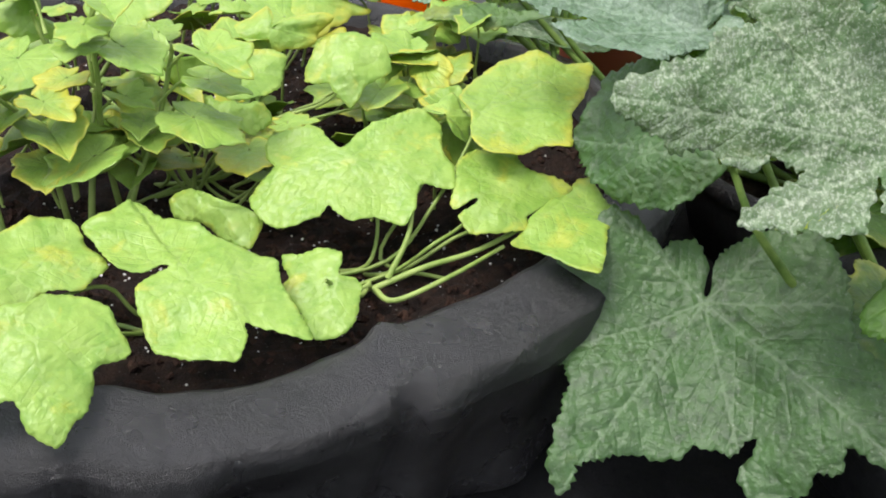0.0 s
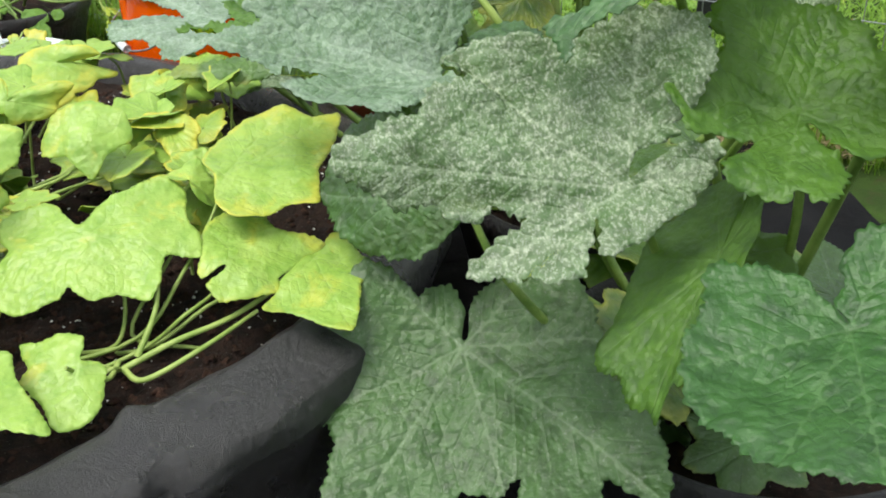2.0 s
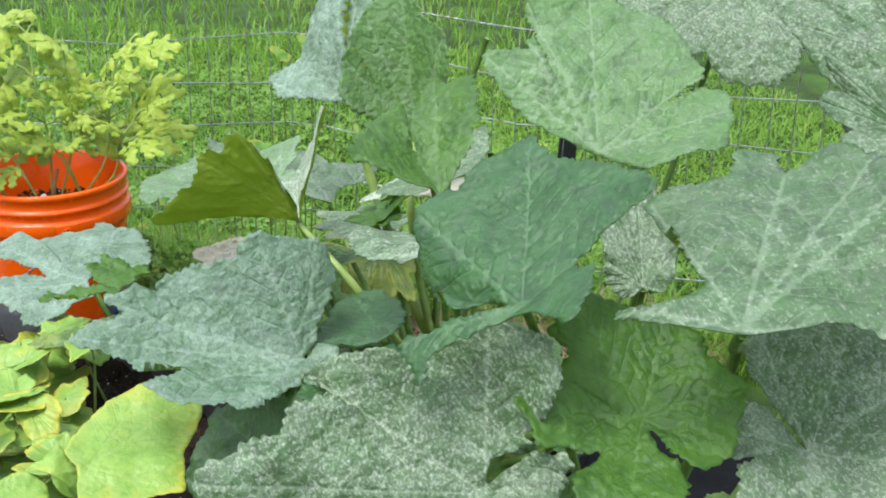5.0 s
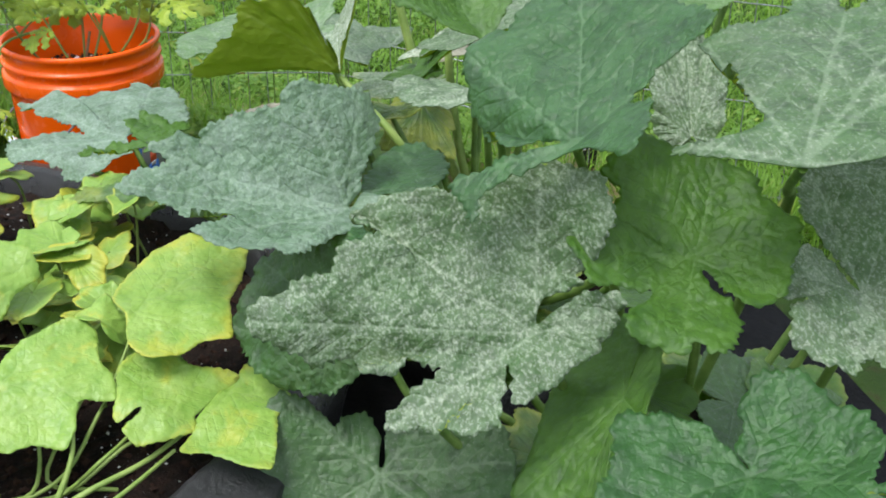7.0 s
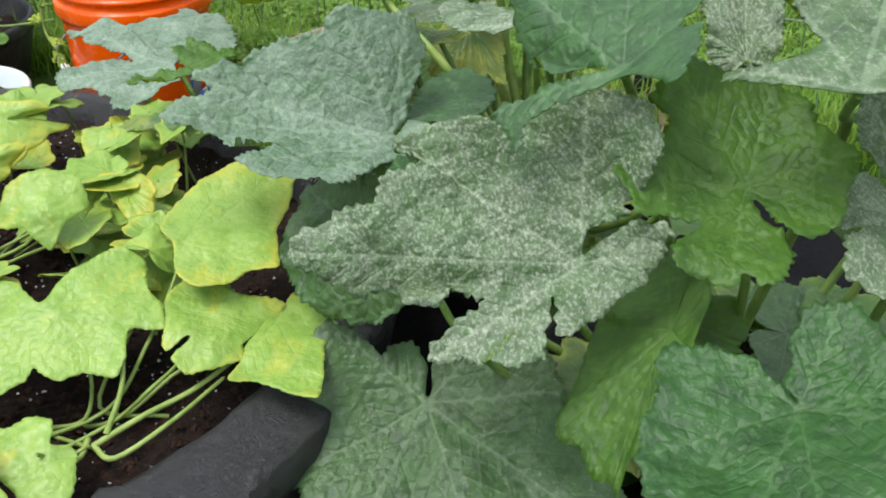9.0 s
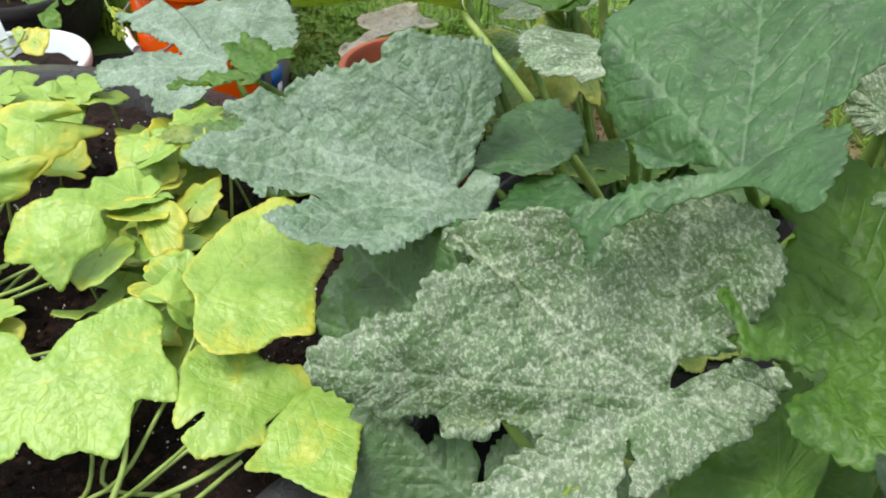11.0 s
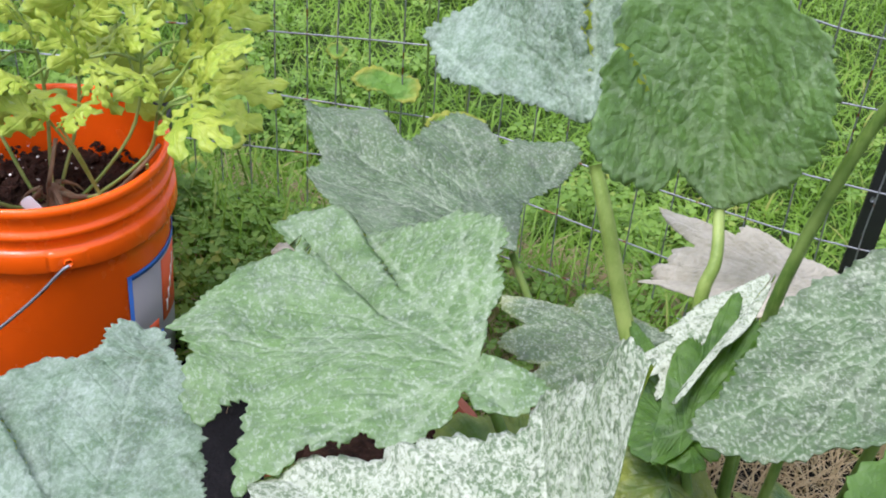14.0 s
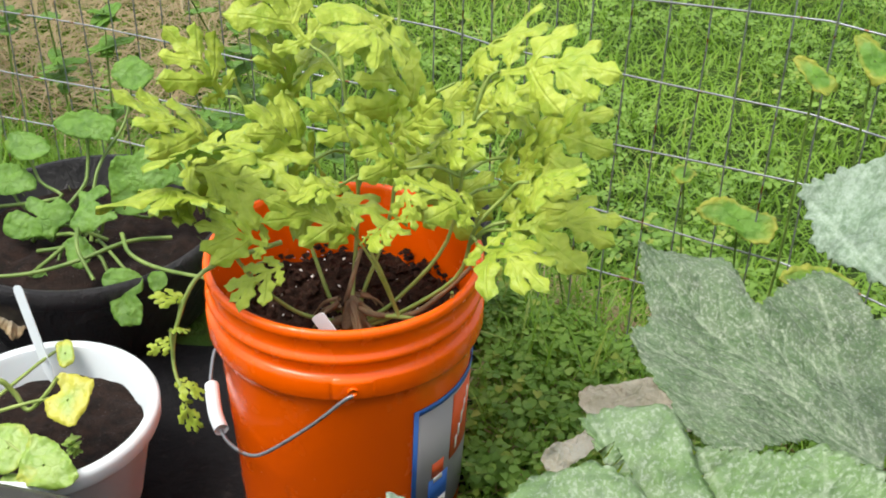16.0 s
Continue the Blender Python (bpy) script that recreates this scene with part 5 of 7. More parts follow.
squash_blade(p2, (0.687, 1.255, 0.757), (0.179, 0.688, 0.704), (-0.248, -0.66, 0.709), ((-165, 3), (69, 28), (64, 86), (57, 128), (52, 163), (47, 193), (35, 167), (33, 131), (27, 87), (29, 129), (31, 176), (22, 186), (20, 247), (0, 288), (-11, 228), (-24, 228), (-49, 176), (-49, 158), (-52, 119), (-53, 155), (-60, 184), (-72, 175), (-83, 160), (-95, 146), (-100, 106), (-120, 70)), (47, 31, 20, 0, -49, -72), ((47, 8), (31, 6), (20, 5), (0, -6), (-49, -1), (-72, 8), (-120, 41), (-24, -9), (-95, 16)), mats=MID, mildew=0.5, thick=0.0065, via=((0.70, 1.22, 0.70), (0.71, 1.16, 0.60), (0.67, 1.30, 0.35)))
squash_blade(p1, (0.715, 0.782, 0.611), (0.604, 0.664, 0.441), (-0.12, -0.472, 0.874), ((55, 5), (59, 41), (70, 71), (101, 91), (113, 88), (125, 74), (128, 58), (137, 79), (153, 96), (167, 95), (-172, 89), (-168, 75), (-160, 68), (-144, 106), (-83, 107), (-32, 167), (0, 170), (36, 149), (51, 98), (49, 55)), (101, -172, -144, -83, -32, 0, 36), ((101, 20), (-172, 12), (-144, 15), (-83, 29), (-32, 18), (0, 11), (36, 1)), mildew=0.8)
squash_blade(p1, (0.304, 0.987, 0.484), (-0.497, 0.861, 0.105), (-0.687, -0.465, 0.558), ((-82, 2), (60, 91), (44, 149), (30, 187), (23, 206), (10, 207), (0, 210), (-14, 177), (-33, 146), (-40, 94)), (60, 44, 23, 0, -33), ((60, -24), (44, -4), (23, 5), (0, 0), (-33, -3)), mildew=0.25)
squash_blade(p1, (0.304, 0.997, 0.312), (0.601, -0.762, -0.242), (-0.265, -0.475, 0.839), ((116, 7), (129, 43), (146, 71), (161, 71), (175, 72), (175, 100), (-178, 130), (-157, 156), (-143, 160), (-136, 156), (-121, 170), (-110, 194), (-106, 188), (-104, 167), (-97, 173), (-88, 214), (-82, 251), (-77, 262), (-77, 224), (-73, 206), (-68, 187), (-53, 178), (-47, 161), (-35, 170), (-24, 163), (-33, 192), (-32, 220), (-19, 232), (-15, 223), (-9, 235), (-5, 220), (0, 282), (16, 224), (27, 159), (40, 152), (54, 147), (74, 138), (85, 120), (106, 79), (121, 45)), (-178, -110, -77, -32, 0, 40, 85), ((-178, 34), (-110, 7), (-77, 4), (-32, -6), (0, 20), (40, 14), (85, 19), (-24, -8), (-47, -12), (16, 12), (106, 10), (-68, -4)), mildew=0.34)
squash_blade(p2, (0.487, 1.258, 0.717), (0.16, 0.788, 0.594), (0.221, -0.615, 0.757), ((164, 5), (65, 11), (89, 31), (85, 63), (87, 99), (84, 129), (76, 118), (72, 125), (61, 115), (50, 124), (34, 129), (21, 138), (21, 121), (23, 96), (19, 67), (18, 92), (11, 129), (0, 184), (-3, 165), (-9, 167), (-14, 135), (-23, 70), (-32, 25), (-88, 5)), (84, 21, 0, -14, -23, -32), ((84, 19), (21, -18), (0, -10), (-14, 27), (-23, 80), (-32, 80)), mildew=0.15, mats=FRESH)
squash_blade(p3, (0.594, 1.814, 0.625), (-0.154, -0.086, 0.984), (-0.251, -0.96, -0.123), ((24, 3), (41, 33), (39, 60), (52, 71), (53, 104), (50, 140), (47, 156), (42, 163), (35, 137), (32, 109), (31, 95), (35, 144), (41, 162), (37, 178), (30, 186), (18, 210), (0, 227), (-12, 194), (-17, 194), (-20, 190), (-25, 161), (-29, 135), (-35, 92), (-39, 47), (-36, 20)), (50, 37, 18, 0, -20, -35), ((50, 37), (37, -8), (18, -34), (0, -49), (-20, 15), (-35, 58)), mildew=0.38, thick=0.0065, via=((0.585, 1.785, 0.595), (0.572, 1.769, 0.55), (0.58, 1.72, 0.40)), mats=MID, stem=PALE_STEM, waves=0.2)
squash_blade(p3, (0.498, 1.889, 0.634), (-0.014, 0.768, 0.64), (-0.762, -0.422, 0.49), ((-9, 38), (24, 63), (40, 121), (45, 159), (47, 200), (44, 222), (42, 255), (35, 257), (31, 248), (25, 244), (22, 254), (16, 261), (12, 282), (0, 295), (-12, 275), (-42, 167)), (42, 12, 0, -12, -42), ((42, 1), (12, -2), (0, 0), (-12, 2), (-42, 5), (24, -17)), mildew=1.0, mats=SAGE, stem=PALE_STEM, thick=0.0085, via=((0.512, 1.866, 0.59), (0.533, 1.823, 0.491), (0.57, 1.75, 0.36)))
squash_blade(p3, (0.485, 2.049, 0.426), (-0.695, 0.661, 0.283), (0.334, -0.052, 0.941), ((114, 12), (69, 28), (49, 76), (61, 118), (67, 161), (67, 199), (59, 218), (49, 213), (38, 222), (25, 244), (13, 237), (0, 306), (-11, 280), (-17, 250), (-18, 204), (-30, 228), (-42, 270), (-50, 271), (-53, 242), (-57, 208), (-62, 235), (-77, 244), (-82, 207), (-81, 171), (-75, 133), (-67, 97), (-71, 24)), (67, 25, 0, -17, -42, -77), ((67, 17), (25, -2), (0, -8), (-17, -3), (-42, -4), (-77, 17), (-50, -3)), mildew=0.72)
squash_blade(p2, (0.343, 1.645, 0.619), (-0.441, 0.88, -0.177), (-0.148, 0.123, 0.981), ((-53, 9), (-54, 29), (-47, 55), (-54, 77), (-47, 112), (-49, 145), (-46, 166), (-40, 191), (-35, 211), (-28, 208), (-21, 233), (-16, 257), (-13, 222), (-11, 122), (-11, 192), (-13, 252), (-8, 284), (0, 294), (2, 253), (4, 206), (2, 175), (3, 92), (4, 202), (8, 229), (16, 244), (28, 243), (36, 246), (39, 227), (46, 208), (58, 206), (66, 200), (59, 167), (77, 179), (86, 188), (85, 172), (86, 156), (85, 138), (89, 135), (87, 119), (93, 122), (91, 100), (107, 104), (116, 76), (128, 58), (126, 36), (140, 58), (160, 70), (-179, 72), (-168, 56), (-163, 27)), (-46, -35, -16, 0, 36, 86, 107, 160), ((-46, 16), (-35, 9), (-16, -2), (0, -3), (36, 5), (86, 4), (107, -3), (160, 8), (-168, 22)), mildew=0.7, mats=MID)
squash_blade(p2, (0.056, 1.634, 0.482), (0.177, 0.984, 0.013), (-0.068, -0.001, 0.998), ((35, 10), (-15, 36), (-50, 51), (-83, 65), (-65, 87), (-35, 123), (-16, 181), (-5, 233), (0, 278), (7, 282), (10, 242), (12, 224), (27, 232), (34, 217), (45, 227), (54, 248), (57, 199), (62, 175), (59, 143), (58, 108), (62, 72), (40, 32), (66, 64), (66, 108), (82, 150), (94, 178), (103, 164), (107, 127), (117, 118), (123, 109), (135, 113), (145, 105), (152, 85), (161, 68), (151, 45), (-168, 43)), (-83, 0, 54, 94, 145), ((-83, 2), (0, -5), (54, 7), (94, 5), (145, -29), (66, 0)), mildew=0.95, mats=SAGE)
squash_blade(p2, (0.097, 1.551, 0.5), (-0.947, -0.321, -0.015), (0.048, -0.187, 0.981), ((-139, 9), (-152, 27), (-144, 45), (-150, 68), (-141, 75), (-125, 64), (-113, 78), (-104, 82), (-97, 97), (-90, 78), (-74, 81), (-75, 59), (-64, 43), (-60, 25), (-53, 13), (-46, 29), (-34, 41), (-24, 67), (-6, 90), (0, 110), (-1, 82), (-9, 62), (-10, 30), (-9, 16), (20, 26), (62, 13)), (-150, -97, -74, 0, 20), ((-150, 1), (-97, -2), (-74, -1), (0, -3), (20, 10)), mildew=0.05, mats=FRESH, ruffle=0.06, via=((0.13, 1.60, 0.44), (0.30, 1.56, 0.30)))
squash_blade(p2, (0.171, 1.595, 0.388), (0.695, 0.717, 0.052), (0.141, -0.206, 0.968), ((-79, 27), (-179, 13), (129, 40), (108, 61), (105, 81), (97, 101), (84, 94), (59, 108), (49, 112), (56, 131), (32, 142), (12, 167), (0, 190), (-11, 158), (-23, 122), (-37, 127), (-54, 75)), (97, 59, 56, 0, -37), ((97, 6), (59, 1), (56, 0), (0, 0), (-37, 5)), mildew=0.5)
squash_blade(p2, (0.134, 1.545, 0.421), (-0.948, 0.267, 0.175), (0.137, -0.156, 0.978), ((-158, 17), (-75, 22), (-44, 50), (-38, 76), (-15, 83), (0, 110), (7, 88), (32, 86), (43, 68), (97, 27), (167, 37)), (-38, 0, 32, 97), ((-38, -2), (0, 1), (32, -1), (97, -3)), mildew=0.7)
squash_blade(p2, (0.344, 1.574, 0.417), (-0.546, 0.836, 0.063), (-0.402, -0.327, 0.855), ((148, 1), (13, 31), (4, 53), (0, 84), (-18, 76), (-26, 54), (-52, 65), (-73, 58), (-110, 66), (-131, 60), (-154, 38)), (0, -52, -110), ((0, 7), (-52, 0), (-110, -7), (-154, 39)), mildew=0.4)
squash_blade(p2, (0.455, 1.134, 0.7), (-0.65, 0.737, -0.186), (-0.103, 0.157, 0.982), ((52, 5), (86, 33), (65, 51), (45, 52), (38, 83), (20, 100), (0, 130), (-20, 137), (-30, 122), (-40, 72), (-35, 35)), (65, 38, 0, -40), ((65, -4), (38, -7), (0, 8), (-40, -9)), mildew=0.8)
squash_blade(p1, (0.406, 1.198, 0.562), (-0.124, 0.992, 0.024), (0.051, -0.018, 0.999), ((-56, 4), (132, 15), (112, 41), (97, 55), (96, 77), (79, 81), (60, 81), (32, 85), (14, 109), (0, 128), (-16, 123), (-26, 106), (-34, 81), (-44, 57), (-62, 17)), (112, 79, 0, -44), ((112, -1), (79, -1), (0, -2), (-44, 7)), mildew=0.25, mats=DEEP)
squash_blade(p1, (0.412, 1.173, 0.555), (-0.751, -0.659, 0.044), (-0.083, 0.16, 0.984), ((-146, 12), (68, 37), (59, 88), (54, 115), (43, 134), (32, 160), (14, 162), (6, 166), (0, 167), (-6, 145), (-8, 110), (-11, 86), (-34, 58), (-73, 38), (-98, 24)), (59, 32, 0, -73), ((59, 4), (32, 0), (0, -2), (-73, 11), (-11, 7)), mildew=0.12, mats=DEEP)
squash(p2, (0.415, 1.700, 0.405), ((0.329, 1.670, 0.389), (0.299, 1.741, 0.421), (0.352, 1.789, 0.436), (0.424, 1.782, 0.448), (0.463, 1.714, 0.427), (0.415, 1.606, 0.392)), mildew=0.2, yellow=0.3, depth=0.2, mats=FRESH)
squash(p2, (0.697, 1.118, 0.635), ((0.658, 1.144, 0.658), (0.675, 1.203, 0.716), (0.724, 1.226, 0.748), (0.747, 1.174, 0.725), (0.728, 1.104, 0.665)), mildew=0.8, depth=0.2, ruffle=0.06)
squash_blade(p3, (0.66, 1.612, 0.656), (-0.945, -0.241, -0.22), (-0.233, 0.026, 0.972), ((18, 1), (45, 125), (29, 138), (17, 167), (9, 187), (0, 195), (-4, 181), (-8, 158), (-17, 133), (-33, 109), (-43, 103), (-69, 83), (-93, 73), (-117, 74)), (17, 0, -43, -93), ((17, 0), (0, 1), (-43, -3), (-93, 6), (-117, 20)), mildew=0.75)
sq(p1, (0.498, 0.804, 0.515), (0.409, 0.713, 0.43), (0.42, 0.835, 0.461), (0.475, 0.735, 0.493), 0.05, mats=FRESH, shape=SQUASH_ROUND)
sq(p1, (0.525, 0.842, 0.493), (0.581, 0.812, 0.488), (0.569, 0.857, 0.51), (0.54, 0.806, 0.488), 0.1, mats=FRESH, shape=SQUASH_ROUND)
sq(p2, (0.978, 1.445, 0.939), (0.965, 1.319, 0.828), (0.829, 1.507, 0.868), (1.064, 1.39, 0.895), 0.8)
sq(p1, (0.977, 1.084, 0.899), (0.913, 1.248, 0.92), (0.991, 1.206, 0.961), (0.95, 1.019, 0.807), 0.75)
sq(p1, (0.928, 0.982, 0.841), (0.885, 1.112, 0.856), (0.92, 1.059, 0.882), (0.897, 0.973, 0.822), 0.7)
sq(p3, (0.535, 1.821, 0.475), (0.421, 1.856, 0.464), (0.497, 1.898, 0.466), (0.486, 1.769, 0.471), 0.8, yellow=0.2)
sq(p3, (0.591, 1.723, 0.594), (0.505, 1.66, 0.567), (0.519, 1.715, 0.571), (0.534, 1.664, 0.589), 1.3)
sq(p3, (0.691, 1.791, 0.545), (0.609, 1.937, 0.492), (0.678, 1.942, 0.512), (0.618, 1.836, 0.51), 0.5, mats=DEAD)
sq(p3, (0.504, 1.624, 0.56), (0.589, 1.694, 0.593), (0.54, 1.699, 0.582), (0.569, 1.651, 0.597), 0.1, mats=FRESH)
sq(p3, (0.501, 1.621, 0.556), (0.481, 1.731, 0.537), (0.521, 1.71, 0.551), (0.465, 1.652, 0.538), 0.1, mats=FRESH)
sq(p2, (0.426, 1.517, 0.537), (0.314, 1.628, 0.481), (0.373, 1.633, 0.506), (0.334, 1.569, 0.49), 0.1, yellow=0.45)
sq(p2, (0.491, 1.608, 0.518), (0.472, 1.514, 0.468), (0.434, 1.6, 0.479), (0.527, 1.568, 0.48), 0.05, yellow=0.5)

# low leaves in the shade of the others, round each crown
rnd2 = np.random.RandomState(4)
for crown, count in ((p1, 15), (p2, 9), (p3, 7)):
    for i in range(count):
        a = rnd2.uniform(0, 6.283)
        reach = rnd2.uniform(0.05, 0.20)
        b = home(crown) + np.array((math.cos(a) * reach, math.sin(a) * reach, rnd2.uniform(0.02, 0.16)))
        o = np.array((math.cos(a), math.sin(a), rnd2.uniform(-0.5, 0.2)))
        s = np.array((-math.sin(a), math.cos(a), rnd2.uniform(-0.3, 0.3)))
        e = rnd2.uniform(0.06, 0.11)
        sq(crown, b, b + o * e, b + s * e * 0.8 + o * e * 0.1, b - s * e * 0.8 + o * e * 0.1, rnd2.uniform(0.05, 0.4), thick=0.004, mats=FRESH if rnd2.rand() < 0.6 else SQ, yellow=rnd2.uniform(0, 0.4))
# a bare stalk rising to a leaf above
stalk(p3, [(0.60, 1.70, 0.30), (0.625, 1.74, 0.46), (0.638, 1.764, 0.558), (0.666, 1.757, 0.709), (0.69, 1.74, 0.80)], 0.007, 0.005, SQUASH_STEM)



# ---- cucumber plants in the felt bed ----
CU = (CUKE_TOP, CUKE_UNDER)
k1 = thing("cucumber_plant", (-0.07, 1.02, 0.30), "young cucumber plant with pale yellow-green lobed leaves", "cucumber plant", "cucumber plants")
k2 = thing("cucumber_plant", (-0.27, 0.93, 0.30), "cucumber plant with pale green leaves, yellow blotches at the margins", "cucumber plant", "cucumber plants")
k3 = thing("cucumber_plant", (-0.30, 1.22, 0.30), "cucumber seedlings with small yellow-green leaves in the bed", "cucumber plant", "cucumber plants")


def cucumber_stalk(plant, base):
    b, r = np.array(base, float), home(plant)
    bow = np.array((math.sin(b[0] * 130), math.cos(b[1] * 110), 0.6)) * 0.022
    stalk(plant, [b - np.array((0, 0, 0.003)), b + (r - b) * 0.15 + np.array((0, 0, -0.02)), b + (r - b) * 0.55 + bow, b + (r - b) * 0.85 + bow * 0.3, r + np.array((0.09 * math.sin(b[0] * 80), 0.045 * math.cos(b[1] * 80), 0))], 0.0018, 0.0026, PALE_STEM)


def cucumber_blade(plant, base, ahead, face, outline, veins, rise, yellow=0.15):
    ob = blade(plant, base, ahead, face, outline, veins, rise, CU, 0.1, yellow, ruffle=0.022, quilt=0.006, spacing=0.010, tooth=0.0015, overlap=0.03)
    cucumber_stalk(plant, base)
    return ob


def cu(plant, base, lobes, yellow=0.15, **more):
    ob = lobed_leaf(plant, base, lobes, CU, 0.1, yellow, **{"depth": 0.19, "sharp": 0.85, "ruffle": 0.03, "quilt": 0.004, "across": 200, "rings": 11, "teeth": 40, "tooth": 0.014, "lobed": 0.03, **more})
    cucumber_stalk(plant, base)
    return ob


cucumber_blade(k1, (-0.087, 1.093, 0.429), (0.971, -0.215, -0.102), (-0.007, -0.452, 0.892), ((147, 20), (144, 66), (172, 102), (-172, 98), (-161, 86), (-144, 119), (-128, 120), (-114, 111), (-98, 84), (-94, 66), (-88, 70), (-72, 82), (-54, 79), (-39, 105), (-26, 97), (-6, 84), (0, 120), (15, 113), (28, 103), (49, 119), (63, 109), (70, 84), (92, 45)), (172, -144, -114, -72, -39, 0, 63), ((172, -18), (-144, -16), (-114, -11), (-72, -5), (-39, -7), (0, -11), (63, -19)), 0.1)
cucumber_blade(k1, (0.058, 1.065, 0.401), (0.894, 0.438, -0.089), (0.236, -0.292, 0.927), ((-134, 6), (-170, 34), (127, 31), (90, 60), (65, 83), (42, 89), (21, 71), (0, 118), (-11, 92), (-34, 58), (-54, 63), (-117, 48), (-149, 38)), (-170, 65, 21, 0, -54, -117), ((-170, -33), (65, -11), (21, 8), (0, -2), (-54, -16), (-117, -23)), 0.2)
cucumber_blade(k1, (0.151, 1.091, 0.382), (0.251, -0.946, -0.208), (0.08, -0.193, 0.978), ((-161, 5), (139, 43), (127, 58), (87, 54), (70, 69), (35, 64), (0, 126), (-16, 106), (-35, 90), (-51, 100), (-53, 70), (-62, 49), (-113, 10)), (127, 70, 0, -51), ((127, -5), (70, -5), (0, 3), (-51, -4)), 0.2)
cucumber_blade(k1, (0.057, 1.161, 0.456), (0.713, 0.696, 0.086), (0.083, -0.206, 0.975), ((135, 12), (88, 37), (48, 79), (35, 115), (20, 156), (5, 162), (0, 193), (-18, 140), (-39, 106), (-70, 113), (-80, 86), (-103, 79), (-128, 69), (-146, 47)), (88, 20, 0, -70, -103, -146), ((88, -6), (20, 0), (0, -1), (-70, 2), (-103, -3), (-146, 1)), 0.3)
cucumber_blade(k2, (-0.218, 0.883, 0.388), (-0.865, 0.468, 0.182), (0.091, -0.211, 0.973), ((-22, 23), (-7, 40), (40, 59), (68, 62), (100, 82), (122, 83), (150, 97), (165, 78), (175, 63), (-173, 125), (-159, 102), (-135, 80), (-115, 86), (-94, 73), (-63, 76), (-44, 104), (-32, 112), (-24, 150), (-11, 144), (0, 151), (10, 108), (19, 87), (17, 59), (-4, 49)), (40, 100, 150, -173, -115, -24, 0), ((40, -1), (100, -16), (150, -15), (-173, -6), (-115, -8), (-24, -4), (0, -6)), 0.1)
cucumber_blade(k2, (-0.34, 0.771, 0.398), (0.344, -0.739, -0.579), (0.364, -0.464, 0.808), ((178, 40), (157, 53), (128, 66), (109, 76), (87, 76), (72, 85), (51, 58), (37, 68), (24, 79), (12, 85), (0, 101), (-14, 82), (-28, 59), (-56, 94), (-95, 80), (-139, 57)), (157, 72, 0, -95, -139), ((157, -30), (72, -7), (0, -3), (-95, -25), (-139, -37)), 0.1)
cucumber_blade(k2, (-0.386, 0.864, 0.409), (0.282, 0.957, 0.074), (0.31, -0.164, 0.936), ((22, 83), (0, 94), (-18, 83), (-46, 87), (-58, 72), (-74, 61), (-92, 33), (-136, 39), (-165, 41), (141, 77), (102, 69), (65, 54)), (0, -46, -136, 141, 102), ((0, -2), (-46, -1), (-136, -21), (141, -15), (102, -9)), 0.2)
cucumber_blade(k1, (-0.089, 0.944, 0.363), (-0.87, 0.481, 0.111), (-0.125, -0.434, 0.892), ((-74, 5), (-63, 33), (-29, 49), (-8, 55), (0, 73), (24, 52), (42, 58), (76, 52), (106, 73), (135, 57), (-171, 25), (-142, 18)), (-29, 0, 42, 106, -171), ((-29, -6), (0, -9), (42, -1), (106, -1), (-171, -52)), 0.0)
cucumber_blade(k3, (-0.228, 1.05, 0.383), (-0.945, 0.324, -0.03), (-0.31, -0.869, 0.386), ((0, 71), (-16, 48), (-113, 9), (174, 36), (161, 46), (137, 56), (101, 35), (45, 29), (19, 61)), (0, 174, 137), ((0, -14), (174, -69), (137, 4), (-16, -32)), 0.15)
cucumber_blade(k3, (-0.303, 1.216, 0.494), (-0.909, 0.379, 0.174), (-0.416, -0.789, -0.453), ((0, 70), (-9, 25), (160, 24), (137, 61), (126, 53), (91, 25), (27, 19), (9, 47)), (0, 137), ((0, -22), (137, -34), (91, 80), (-9, -80), (27, 70), (160, -80), (126, 7)), 0.1)
cucumber_blade(k3, (-0.358, 1.226, 0.449), (0.48, -0.806, -0.348), (-0.034, -0.413, 0.91), ((-140, 33), (152, 28), (128, 27), (52, 35), (36, 44), (0, 65), (-25, 56), (-74, 29)), (-140, 52, 0), ((-140, -9), (52, -11), (0, 6), (152, 16)), 0.3)
cucumber_blade(k3, (-0.237, 1.178, 0.44), (0.698, 0.671, -0.251), (0.23, 0.123, 0.965), ((104, 68), (118, 44), (-115, 14), (-31, 28), (0, 64), (10, 58), (74, 18), (97, 59)), (118, -115, 0), ((118, -59), (-115, -80), (0, -19), (97, 9), (10, 16), (-31, -80), (74, 54)), 0.05)
cucumber_blade(k3, (-0.221, 1.29, 0.446), (-0.368, -0.919, -0.138), (0.236, -0.236, 0.943), ((-95, 43), (-154, 42), (164, 47), (136, 34), (84, 32), (19, 55), (0, 75), (-30, 40)), (-154, 136, 0), ((-154, 10), (136, -5), (0, 7), (164, 27), (84, -24), (-95, -6)), 0.1)
cucumber_blade(k3, (-0.099, 1.248, 0.477), (-0.741, 0.59, 0.321), (-0.137, -0.6, 0.788), ((0, 59), (-41, 52), (-93, 51), (-138, 43), (172, 28), (129, 48), (75, 36), (51, 62)), (0, -93, 129), ((0, -13), (-93, -31), (129, -36), (-138, -56)), 0.1)
cu(k3, (0.018, 1.165, 0.450), ((0.045, 1.162, 0.420), (0.051, 1.182, 0.440), (0.024, 1.209, 0.460), (-0.009, 1.188, 0.450)), 0.1)
